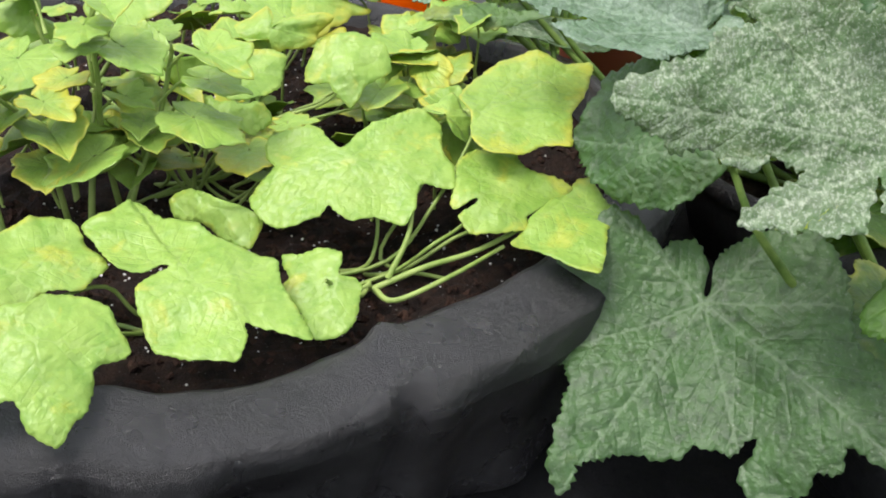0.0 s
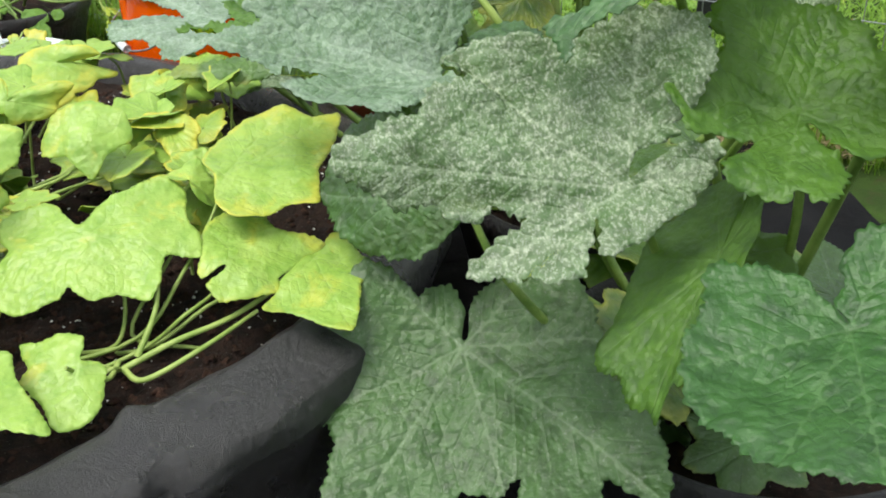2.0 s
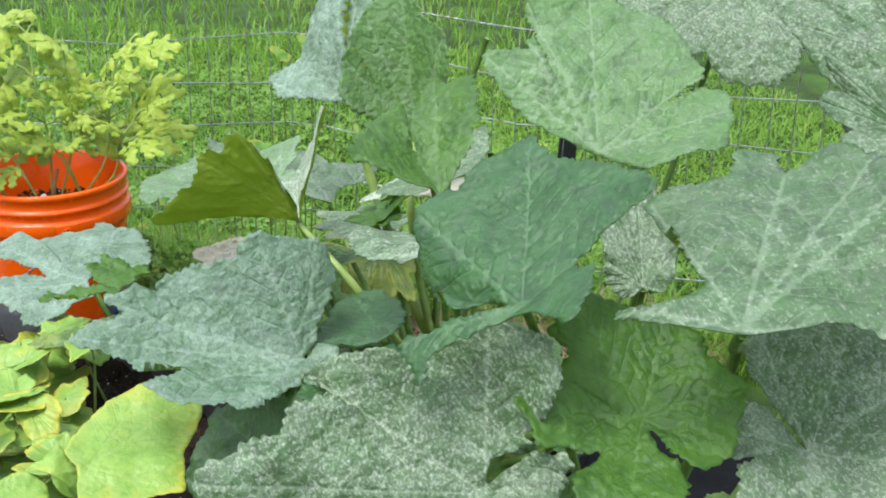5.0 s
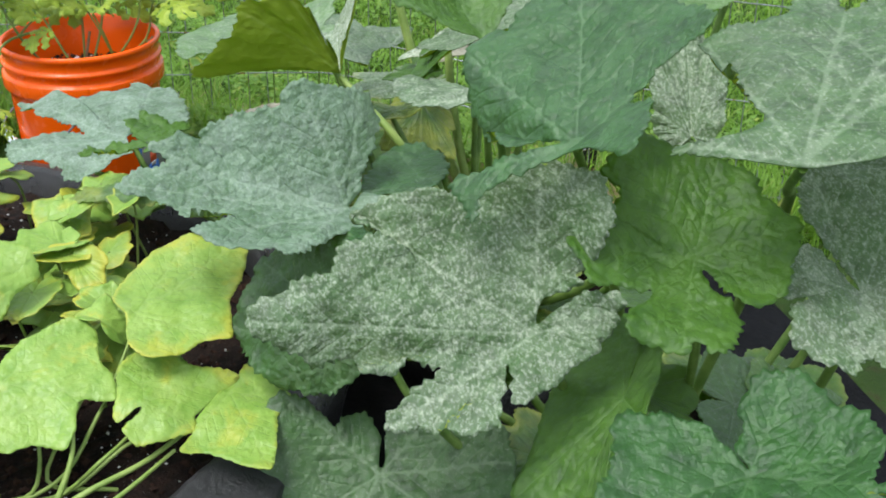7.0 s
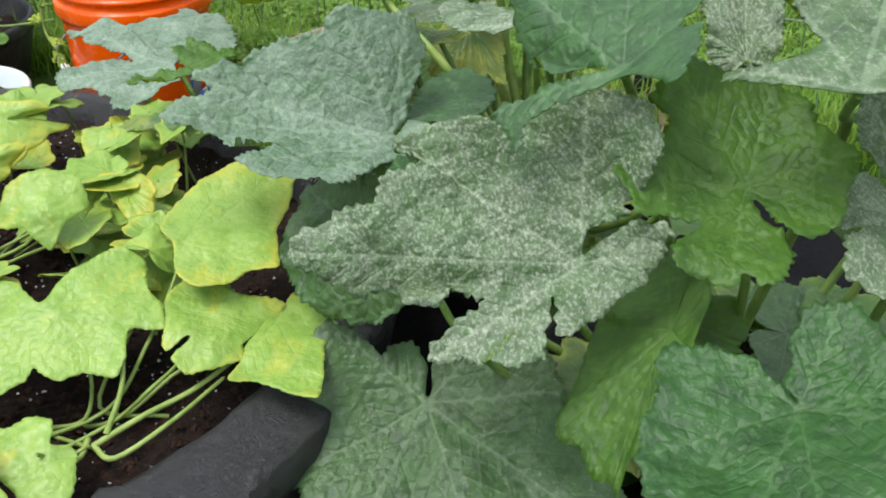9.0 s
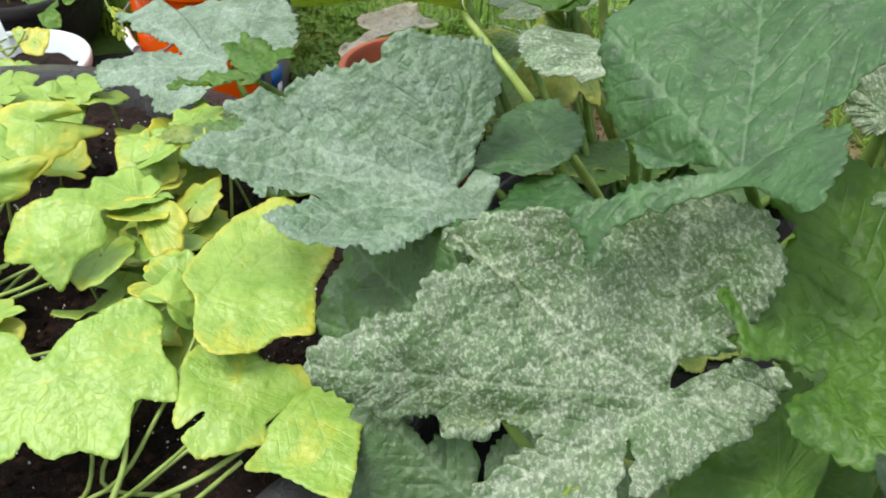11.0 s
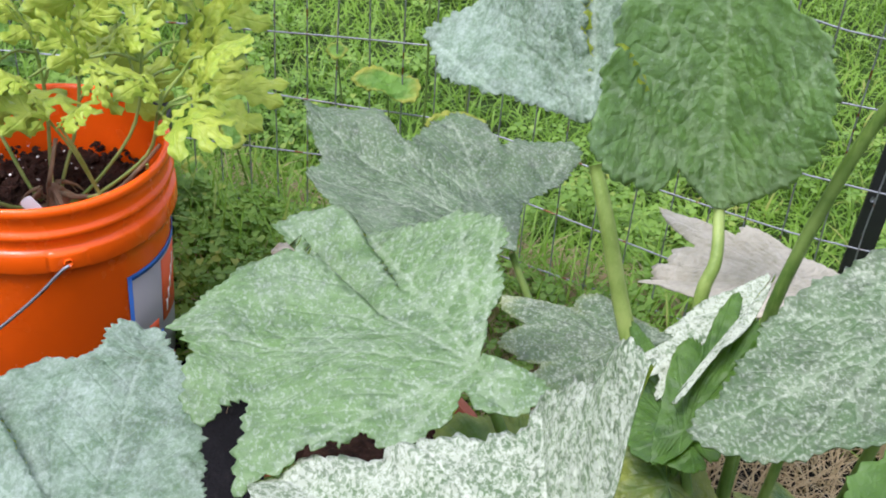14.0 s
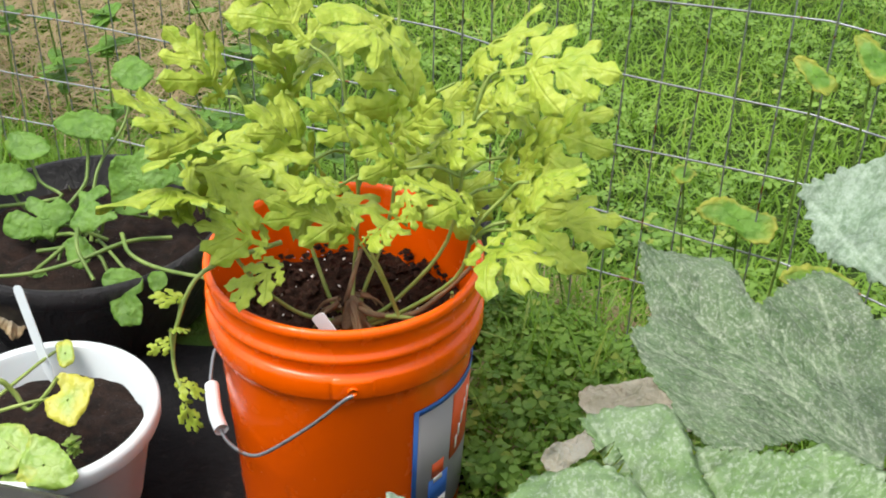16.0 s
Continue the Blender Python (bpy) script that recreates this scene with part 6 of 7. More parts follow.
cu(k3, (-0.470, 1.200, 0.460), ((-0.438, 1.222, 0.470), (-0.455, 1.204, 0.430), (-0.510, 1.211, 0.440), (-0.506, 1.237, 0.480)), 0.1)
cu(k3, (-0.503, 1.323, 0.500), ((-0.470, 1.319, 0.480), (-0.526, 1.311, 0.470), (-0.572, 1.317, 0.500), (-0.526, 1.364, 0.530)), 0.1)
cu(k3, (-0.436, 1.443, 0.500), ((-0.348, 1.387, 0.490), (-0.387, 1.353, 0.470), (-0.453, 1.385, 0.480)), 0.2)
cu(k3, (-0.217, 1.388, 0.470), ((-0.137, 1.410, 0.480), (-0.159, 1.394, 0.450), (-0.216, 1.374, 0.440), (-0.277, 1.390, 0.460), (-0.228, 1.419, 0.490)), 0.35)
cu(k3, (-0.176, 1.524, 0.470), ((-0.099, 1.538, 0.450), (-0.129, 1.505, 0.440), (-0.172, 1.453, 0.430), (-0.230, 1.479, 0.440), (-0.229, 1.547, 0.470), (-0.168, 1.540, 0.490), (-0.118, 1.529, 0.480)), 0.4)
cu(k3, (-0.097, 1.363, 0.440), ((-0.039, 1.359, 0.430), (-0.064, 1.317, 0.410), (-0.121, 1.306, 0.410), (-0.155, 1.347, 0.430), (-0.132, 1.390, 0.450), (-0.073, 1.397, 0.450)), 0.1)
cu(k3, (-0.039, 1.494, 0.440), ((0.001, 1.497, 0.440), (-0.006, 1.443, 0.420), (-0.051, 1.430, 0.410), (-0.078, 1.511, 0.450), (-0.043, 1.523, 0.450)), 0.35)
cu(k1, (0.019, 1.246, 0.410), ((0.044, 1.255, 0.410), (0.058, 1.170, 0.390), (0.021, 1.135, 0.380), (-0.013, 1.242, 0.400), (0.013, 1.261, 0.420)), 0.15)
cu(k3, (-0.017, 1.329, 0.450), ((0.023, 1.311, 0.450), (0.019, 1.281, 0.430), (-0.006, 1.272, 0.430), (-0.027, 1.308, 0.440)), 0.45)

rnd3 = np.random.RandomState(11)


def small_leaf(plant, shape, base, out, size, mats, yellow, lift=0.2, tall=0.0, wide=1.0, **more):
    """A leaf that points outward from its plant, its face turned up."""
    b = np.array(base, float)
    o = np.array(out, float)
    o /= np.linalg.norm(o) + 1e-9
    s = np.cross(o, (0, 0, 1.0))
    s /= np.linalg.norm(s) + 1e-9
    n = np.cross(s, o)
    e = 0.8 * size * wide
    return leaf(plant, shape, b, b + o * size, b + o * 0.15 * size - s * e * 0.75 + n * e * lift, b + o * 0.15 * size + s * e * 0.75 + n * e * lift, mats, 0.1, yellow, **more)


# filler leaves of the seedlings, thick towards the middle of the bed
for i in range(97):
    x, y = (rnd3.uniform(-0.58, 0.03), rnd3.uniform(1.14, 1.75)) if i < 85 else (rnd3.uniform(-0.06, 0.07), rnd3.uniform(1.36, 1.58))
    z = 0.36 + 0.10 * rnd3.rand()
    size = rnd3.uniform(0.035, 0.068)
    a = rnd3.uniform(0, 6.283)
    small_leaf(k3, CUKE if rnd3.rand() < 0.75 else ROUND, (x, y, z), (math.cos(a), math.sin(a) - 0.5, rnd3.uniform(-0.4, 0.35)), size, CU, rnd3.uniform(0.0, 0.5), rnd3.uniform(-0.2, 0.4))
    stalk(k3, [(x, y, z + 0.001), (x + rnd3.normal() * 0.01, y + 0.01, z - 0.03), (x + rnd3.normal() * 0.03, y + 0.02, 0.30)], 0.0014, 0.0022, PALE_STEM, sides=6, steps=4)

# creeping vine and tendrils over the soil
for line in ([(-0.055, 0.985, 0.325), (0.0, 1.0, 0.345), (0.06, 1.03, 0.352), (0.13, 1.09, 0.365), (0.15, 1.12, 0.38)],
             [(-0.055, 0.985, 0.325), (-0.03, 0.955, 0.33), (0.03, 0.985, 0.345), (0.085, 1.04, 0.35)],
             [(-0.07, 1.02, 0.30), (-0.06, 0.99, 0.33), (-0.07, 0.96, 0.33), (-0.10, 0.935, 0.365)],
             [(-0.04, 0.99, 0.335), (-0.02, 1.02, 0.37), (-0.015, 1.05, 0.40)]):
    stalk(k1, line, 0.0036, 0.0022, PALE_STEM, name="vine")
for x, y, dx in ((-0.46, 1.03, -0.04), (-0.40, 1.12, 0.01), (-0.36, 1.10, 0.05), (-0.44, 1.20, -0.02)):
    stalk(k3, [(x, y, 0.30), (x + dx * 0.4, y + 0.02, 0.37), (x + dx, y + 0.05, 0.45), (x + dx * 1.6 - 0.01, y + 0.06, 0.53)], 0.0046, 0.0026, PALE_STEM, name="vine")
    for k in range(4):
        t = 0.4 + 0.15 * k
        p = np.array((x + dx * 1.5 * t, y + 0.06 * t, 0.30 + 0.24 * t))
        a = rnd3.uniform(0, 6.283)
        q = p + np.array((math.cos(a) * 0.06, math.sin(a) * 0.06, 0.03))
        stalk(k3, [p, p * 0.5 + q * 0.5 + np.array((0, 0, 0.012)), q], 0.0024, 0.0016, PALE_STEM, sides=6, steps=4)
        small_leaf(k3, CUKE, q, (math.cos(a), math.sin(a), -0.2), rnd3.uniform(0.05, 0.085), CU, rnd3.uniform(0, 0.2), rnd3.uniform(-0.1, 0.3))

# tall thin shoots with small leaves
for line in ([(-0.427, 1.129, 0.302), (-0.430, 1.113, 0.386), (-0.442, 1.096, 0.457), (-0.456, 1.071, 0.493)],
             [(-0.373, 1.159, 0.311), (-0.383, 1.157, 0.417), (-0.377, 1.151, 0.490), (-0.379, 1.154, 0.542), (-0.371, 1.154, 0.581)],
             [(-0.370, 1.167, 0.313), (-0.345, 1.171, 0.374), (-0.333, 1.176, 0.424)]):
    stalk(k3, line, 0.0042, 0.0026, PALE_STEM, name="vine")
    ends = np.array(line)
    for k in range(7):
        t = 0.35 + 0.10 * k + 0.04 * rnd3.rand()
        p = ends[0] * (1 - t) + ends[-1] * t if len(line) < 3 else np.array([np.interp(t, np.linspace(0, 1, len(line)), ends[:, c]) for c in range(3)])
        a = rnd3.uniform(0, 6.283)
        q = p + np.array((math.cos(a) * 0.035, math.sin(a) * 0.035, 0.022))
        stalk(k3, [p, p * 0.5 + q * 0.5 + np.array((0, 0, 0.006)), q], 0.0020, 0.0014, PALE_STEM, sides=6, steps=4)
        small_leaf(k3, CUKE, q, (math.cos(a), math.sin(a) - 0.4, -0.1), rnd3.uniform(0.03, 0.065), CU, rnd3.uniform(0, 0.5), rnd3.uniform(-0.1, 0.4))


# ---- watermelon in the orange bucket ----
WM = (WATERMELON_TOP, CUKE_UNDER)
melon = thing("watermelon_plant", (BUCKET[0] + 0.01, BUCKET[1] - 0.02, 0.35), "bushy watermelon plant with pale yellow-green feathery leaves", "watermelon plant")


def wm(base, tip, wide=0.85, yellow=0.15):
    b, t = np.array(base, float), np.array(tip, float)
    way = t - b
    s = np.cross(way, (0.10, -0.55, 0.83) + rnd3.normal(size=3) * 0.28)
    n = np.cross(s, way)
    s *= np.linalg.norm(way) / (np.linalg.norm(s) + 1e-9) * wide
    n /= np.linalg.norm(n) + 1e-9
    feather_leaf(melon, b, t, s, n, WM, rnd3.randint(9999), yellow)
    near = min(BRANCH, key=lambda q: np.linalg.norm(q - b - np.array((0, 0, -0.03))))
    mid = b * 0.5 + near * 0.5 + np.array((0, 0, 0.008))
    stalk(melon, [b + way * 0.01, mid, near], 0.0016, 0.0022, PALE_STEM, sides=6, steps=4)


# the running stems of the plant
BRANCH = []
for a, reach, z in ((-2.9, 0.17, 0.57), (-0.2, 0.18, 0.57), (0.15, 0.14, 0.66), (1.2, 0.11, 0.71), (1.8, 0.12, 0.70), (2.6, 0.16, 0.61), (-0.45, 0.13, 0.45)):
    o = home(melon)
    e = np.array((math.cos(a), math.sin(a), 0.0))
    pts = [o + e * 0.012 + np.array((0, 0, 0.01)), o + e * 0.05 + np.array((0, 0, 0.028)), o + e * (0.045 + reach * 0.35) + np.array((0, 0, 0.02 + (z - 0.35) * 0.3)), o + e * reach * 0.85 + np.array((0, 0, (z - 0.35) * 0.75)), o + e * reach + np.array((0, 0, z - 0.35))]
    pts = [p + rnd3.normal(size=3) * (0.012, 0.012, 0.004) * (0 < i < 4) for i, p in enumerate(pts)]
    stalk(melon, pts, 0.0026, 0.0018, PALE_STEM, name="vine", steps=5)
    BRANCH += [p * (1 - t) + q * t for p, q in zip(pts[1:], pts[2:]) for t in (0, 0.33, 0.66)] + [pts[-1]]


wm((-0.184, 2.360, 0.522), (-0.267, 2.330, 0.606))
wm((-0.069, 2.300, 0.553), (-0.112, 2.270, 0.621))
wm((-0.108, 2.420, 0.565), (-0.133, 2.390, 0.646))
wm((0.046, 2.360, 0.580), (-0.015, 2.330, 0.673))
wm((0.137, 2.340, 0.553), (0.216, 2.310, 0.626))
wm((0.066, 2.420, 0.597), (0.138, 2.390, 0.690))
wm((0.081, 2.360, 0.592), (0.140, 2.330, 0.639))
wm((-0.015, 2.240, 0.507), (-0.082, 2.210, 0.558))
wm((-0.007, 2.240, 0.503), (0.036, 2.210, 0.540))
wm((0.039, 2.220, 0.582), (0.051, 2.190, 0.554))
wm((-0.129, 2.270, 0.535), (-0.173, 2.240, 0.577))
wm((-0.092, 2.200, 0.511), (-0.142, 2.170, 0.549))
wm((-0.081, 2.200, 0.489), (-0.126, 2.170, 0.470))
wm((-0.023, 2.340, 0.565), (-0.068, 2.310, 0.620))
wm((0.033, 2.280, 0.563), (-0.007, 2.250, 0.620))
wm((0.123, 2.330, 0.522), (0.158, 2.300, 0.581))
wm((0.060, 2.300, 0.580), (0.108, 2.270, 0.612))
wm((-0.031, 2.250, 0.555), (-0.070, 2.220, 0.562))
wm((0.013, 2.300, 0.583), (0.057, 2.270, 0.639))

for i in range(78):
    near = BRANCH[rnd3.randint(len(BRANCH))]
    if near[2] < 0.47 or near[1] < 2.24:
        continue
    a = rnd3.uniform(0, 6.283)
    d = np.array((math.cos(a), math.sin(a) * 0.8 + 0.1, rnd3.uniform(-0.1, 0.6)))
    d /= np.linalg.norm(d)
    b = near + d * rnd3.uniform(0.01, 0.04)
    o = d + rnd3.normal(size=3) * 0.4 + np.array((0, -0.1, -0.1))
    tip = b + o / np.linalg.norm(o) * rnd3.uniform(0.075, 0.12)
    if not (-0.23 < tip[0] < 0.25 if tip[2] > 0.52 else -0.15 < tip[0] < 0.17) or tip[2] < 0.46:
        continue
    wm(b, tip, rnd3.uniform(0.8, 1.05), rnd3.uniform(0.0, 0.3))
# dry woody base of the vine
for pts in ([(-0.03, 2.287, 0.35), (-0.035, 2.285, 0.385), (-0.03, 2.28, 0.41), (-0.02, 2.30, 0.45)], [(-0.03, 2.287, 0.385), (0.0, 2.27, 0.385), (0.04, 2.285, 0.38), (0.075, 2.30, 0.405), (0.10, 2.31, 0.43)],
            [(-0.035, 2.28, 0.37), (-0.06, 2.24, 0.375), (-0.055, 2.215, 0.36)]):
    stalk(melon, pts, 0.0036, 0.0024, DRY_STEM, name="woody_stem")
for i in range(16):
    a = rnd3.uniform(0, 6.283)
    p = np.array((-0.032 + 0.012 * math.cos(a), 2.284 + 0.012 * math.sin(a), 0.40 - 0.035 * rnd3.rand()))
    stalk(melon, [p, p + np.array((math.cos(a) * 0.02, math.sin(a) * 0.02, -0.012)), p + np.array((math.cos(a) * 0.035, math.sin(a) * 0.035, -0.035))], 0.003, 0.0008, DRY_STEM, name="fibre", sides=5, steps=3)
# knotty root crown in the middle of the soil
v, f = lathe([(0.0, 0.044), (0.005, 0.042), (0.010, 0.034), (0.011, 0.026), (0.015, 0.018), (0.019, 0.008), (0.030, -0.002), (0.032, -0.012)], (-0.032, 2.284, 0.353), 32)
v = np.array([p + np.array((p[0] + 0.032, p[1] - 2.284, 0)) * (1.3 * noise.noise(p * 60) + 0.8 * noise.noise(p * 150)) for p in v])
part("root_crown", v, f, DRY_STEM, melon, "brown knotty root crown")
# the shoot that hangs over the rim
SHOOT = [(-0.10, 2.27, 0.47), (-0.17, 2.22, 0.46), (-0.197, 2.20, 0.41), (-0.205, 2.19, 0.36), (-0.19, 2.17, 0.325)]
stalk(melon, SHOOT, 0.0028, 0.0018, PALE_STEM, name="vine")
BRANCH = [np.array(p) for p in SHOOT]
for x, y, z, dx, dz in ((-0.19, 2.21, 0.43, -0.03, 0.01), (-0.203, 2.195, 0.385, -0.025, -0.01), (-0.20, 2.18, 0.345, 0.03, -0.008), (-0.19, 2.17, 0.325, 0.012, -0.03), (-0.205, 2.195, 0.40, 0.02, 0.012)):
    wm((x, y, z), (x + dx, y - 0.012, z + dz), 0.7)


# ---- melon vines in the black pot behind ----
MV = (MELON_TOP, SQUASH_UNDER)
vines = thing("melon_vine", (-0.52, 2.66, 0.20), "melon vines with rounded mid-green leaves trailing over a black pot", "melon plant")


def vine_leaf(base, ahead, face, outline, veins, rise):
    blade(vines, base, ahead, face, outline, veins, rise, MV, 0.15, 0.05, ruffle=0.05, quilt=0.012, spacing=0.012, tooth=0.0015, overlap=0.0)
    b = np.array(base, float)
    r = home(vines)
    stalk(vines, [b - np.array((0, 0, 0.003)), b * 0.8 + r * 0.2 + np.array((0, 0, -0.03)), b * 0.35 + r * 0.65 + np.array((0, 0, 0.01)), r + rnd3.normal(size=3) * (0.06, 0.05, 0.002)], 0.0022, 0.0032, SQUASH_STEM, sides=6, steps=4)


vine_leaf((-0.384, 2.681, 0.276), (-0.846, 0.142, 0.514), (0.249, -0.746, 0.617), ((12, 6), (65, 20), (87, 26), (82, 43), (69, 64), (59, 77), (40, 77), (14, 87), (0, 86), (-15, 72), (-35, 73), (-61, 60), (-80, 72), (-109, 56), (-136, 48), (-130, 28), (-98, 15)), (82, 40, 0, -35, -109), ((82, -4), (40, -14), (0, -4), (-35, -14), (-109, -4)))
vine_leaf((-0.454, 2.616, 0.276), (-0.834, 0.52, 0.186), (-0.199, -0.597, 0.777), ((-25, 10), (-10, 26), (-64, 28), (-34, 45), (-8, 47), (0, 61), (23, 43), (53, 56), (73, 48), (100, 32), (129, 20), (-174, 26), (-158, 15)), (-64, 0, 53, 100, -174), ((-64, -4), (0, -14), (53, -4), (100, -14), (-174, -4)))
vine_leaf((-0.563, 2.638, 0.234), (-0.99, 0.001, 0.143), (0.101, -0.704, 0.704), ((-33, 9), (-14, 40), (0, 51), (29, 57), (60, 37), (101, 22), (139, 30), (172, 25), (-166, 41), (-148, 48), (-113, 44), (-97, 29), (-51, 45), (-29, 31)), (0, 139, -148, -51), ((0, -4), (139, -14), (-148, -4), (-51, -14)))
vine_leaf((-0.387, 2.498, 0.218), (0.028, -0.706, -0.708), (0.05, -0.706, 0.706), ((-108, 9), (-100, 28), (-119, 41), (-143, 42), (179, 35), (143, 31), (103, 23), (87, 14), (61, 29), (31, 46), (0, 44), (-26, 31), (-62, 22), (-44, 7)), (-119, 143, 0), ((-119, -4), (143, -14), (0, -4)))
vine_leaf((-0.47, 2.55, 0.245), (-0.827, 0.413, 0.381), (0.05, -0.622, 0.782), ((0, 25), (-59, 23), (-143, 22), (143, 25), (84, 18)), (0, -143), ((0, 0), (-143, 0)))
vine_leaf((-0.478, 2.85, 0.383), (-0.993, -0.117, -0.029), (0.05, -0.622, 0.782), ((0, 35), (-78, 32), (-178, 33), (105, 33)), (0, -178), ((0, 0), (-178, 0)))
vine_leaf((-0.638, 2.7, 0.263), (0.976, -0.135, -0.17), (0.05, -0.622, 0.782), ((173, 42), (100, 28), (27, 41), (0, 47), (-90, 25), (-144, 45)), (100, 0, -144), ((100, 0), (0, 0), (-144, 0)))
vine_leaf((-0.536, 2.55, 0.192), (-0.894, 0.321, 0.313), (0.05, -0.622, 0.782), ((0, 18), (-87, 13), (-173, 14), (106, 15)), (0, -173), ((0, 0), (-173, 0)))
vine_leaf((-0.347, 2.52, 0.228), (-0.231, -0.769, -0.596), (0.05, -0.622, 0.782), ((-102, 17), (170, 14), (82, 15), (0, 15)), (170, 0), ((170, 0), (0, 0)))
vine_leaf((-0.521, 2.75, 0.339), (0.896, -0.318, -0.311), (0.05, -0.622, 0.781), ((-156, 50), (131, 26), (40, 45), (0, 41), (-115, 30)), (131, 0), ((131, 0), (0, 0)))
vine_leaf((-0.607, 2.72, 0.314), (0.982, -0.112, -0.152), (0.05, -0.622, 0.782), ((154, 33), (58, 25), (0, 39), (-78, 25), (-158, 30)), (154, 0), ((154, 0), (0, 0)))
# runners over the pot's rim
for line in ([(-0.36, 2.62, 0.235), (-0.40, 2.56, 0.262), (-0.46, 2.52, 0.250), (-0.53, 2.50, 0.235), (-0.62, 2.49, 0.228)], [(-0.44, 2.64, 0.215), (-0.415, 2.58, 0.26), (-0.385, 2.53, 0.262), (-0.33, 2.50, 0.262), (-0.22, 2.45, 0.285)],
             [(-0.50, 2.62, 0.22), (-0.475, 2.57, 0.27), (-0.46, 2.53, 0.262), (-0.43, 2.50, 0.235)]):
    stalk(vines, line, 0.0034, 0.0026, SQUASH_STEM, name="vine")


# withered leaves lying by the grey squash leaf and over the black pot
withered = thing("withered_leaf", (0.298, 2.468, 0.100), "curled pale tan withered squash leaf lying on low weeds", "dead leaf")
blade(withered, (0.29, 2.36, 0.225), (0.9, 0.363, 0.241), (0, -0.553, 0.833), ((149, 54), (105, 21), (20, 39), (0, 68), (-34, 56), (-92, 21), (-162, 44), (175, 56)), (149, 0, 175), ((149, 0), (0, 0), (175, 0)), DEAD, 0.3, ruffle=0.09, quilt=0.03, spacing=0.014, tooth=0.002, overlap=0.0, name="blade")
blade(withered, (0.276, 2.3, 0.21), (-0.945, -0.272, -0.18), (0.001, -0.554, 0.832), ((0, 88), (-15, 50), (-124, 31), (-166, 81), (175, 118), (178, 64), (-13, 4), (17, 60), (20, 82)), (0, -166, 20), ((0, 0), (-166, 0), (20, 0)), DEAD, 0.9, ruffle=0.09, quilt=0.03, spacing=0.014, tooth=0.002, overlap=0.0, name="blade")
lobed_leaf(vines, (-0.561, 2.524, 0.173), ((-0.586, 2.499, 0.179), (-0.568, 2.470, 0.163), (-0.541, 2.454, 0.158), (-0.531, 2.472, 0.155), (-0.537, 2.504, 0.165)), DEAD, mildew=0.0, yellow=0.5, depth=0.2, ruffle=0.10, across=160, rings=9)

# weeds rising along the fence
weeds = thing("tall_weed", (-0.75, 2.95, GROUND), "tall green weeds with small leaves growing along the fence", "weed")
for i in range(16):
    x = rnd3.uniform(-1.25, -0.1)
    y = 2.80 - 0.28 * x + rnd3.uniform(0.02, 0.25)
    h = rnd3.uniform(0.25, 0.6)
    lean = rnd3.normal(size=2) * 0.05
    stalk(weeds, [(x, y, GROUND), (x + lean[0] * 0.4, y + lean[1] * 0.4, GROUND + h * 0.5), (x + lean[0], y + lean[1], GROUND + h)], 0.0028, 0.0012, SQUASH_STEM, name="stem", sides=6, steps=4)
    for k in range(9):
        t = rnd3.uniform(0.25, 1.0)
        a = rnd3.uniform(0, 6.283)
        small_leaf(weeds, ROUND, (x + lean[0] * t, y + lean[1] * t, GROUND + h * t), (math.cos(a), math.sin(a), 0.25), rnd3.uniform(0.025, 0.06), MV, 0.1, 0.1, wide=0.6)


climber = thing("climbing_weed", (0.45, 2.49, GROUND), "pale green lobed weeds climbing through the wire fence", "weed")


def climber_leaf(base, ahead, face, outline, veins, rise):
    blade(climber, base, ahead, face, outline, veins, rise, MV, 0.05, 0.3, ruffle=0.07, quilt=0.02, spacing=0.013, tooth=0.003, overlap=0.03)
    b = np.array(base, float)
    foot = np.array((b[0] * 0.9 + 0.045, fence_y(b[0] * 0.9 + 0.045) + 0.01, GROUND))
    stalk(climber, [b, b * 0.6 + foot * 0.4 + np.array((0.01, 0, -0.03)), foot], 0.0014, 0.0022, SQUASH_STEM, name="stem", sides=6, steps=4)


climber_leaf((0.41, 2.5, 0.403), (-0.962, 0.182, 0.206), (0.05, -0.622, 0.782), ((0, 51), (-52, 31), (-121, 22), (-154, 46), (161, 47), (128, 27), (58, 15), (21, 39)), (0, -154, 161), ((0, 0), (-154, 0), (161, 0)))
climber_leaf((0.444, 2.4, 0.64), (-0.733, 0.508, 0.451), (0.05, -0.622, 0.782), ((0, 31), (-64, 12), (-156, 23), (150, 22), (66, 10)), (0, -156), ((0, 0), (-156, 0)))
climber_leaf((0.192, 2.64, 0.254), (-0.643, 0.579, 0.502), (0.05, -0.622, 0.782), ((0, 32), (-60, 17), (-165, 21), (134, 28)), (0, -165), ((0, 0), (-165, 0)))
climber_leaf((0.478, 2.36, 0.412), (0.994, 0.107, 0.022), (0.05, -0.622, 0.781), ((172, 40), (101, 20), (0, 45), (-36, 29), (-163, 27)), (172, 0), ((172, 0), (0, 0)))
climber_leaf((0.505, 2.42, 0.653), (-0.475, 0.674, 0.566), (0.05, -0.622, 0.782), ((0, 35), (-56, 14), (-146, 27), (152, 28), (72, 14)), (0, -146), ((0, 0), (-146, 0)))
climber_leaf((0.345, 2.56, 0.43), (0.989, -0.08, -0.127), (0.05, -0.622, 0.782), ((172, 15), (85, 12), (0, 15), (-96, 14)), (172, 0), ((172, 0), (0, 0)))
climber_leaf((0.13, 2.72, 0.146), (-0.954, 0.203, 0.223), (0.05, -0.622, 0.782), ((0, 22), (-94, 22), (175, 20), (90, 20)), (0, 175), ((0, 0), (175, 0)))


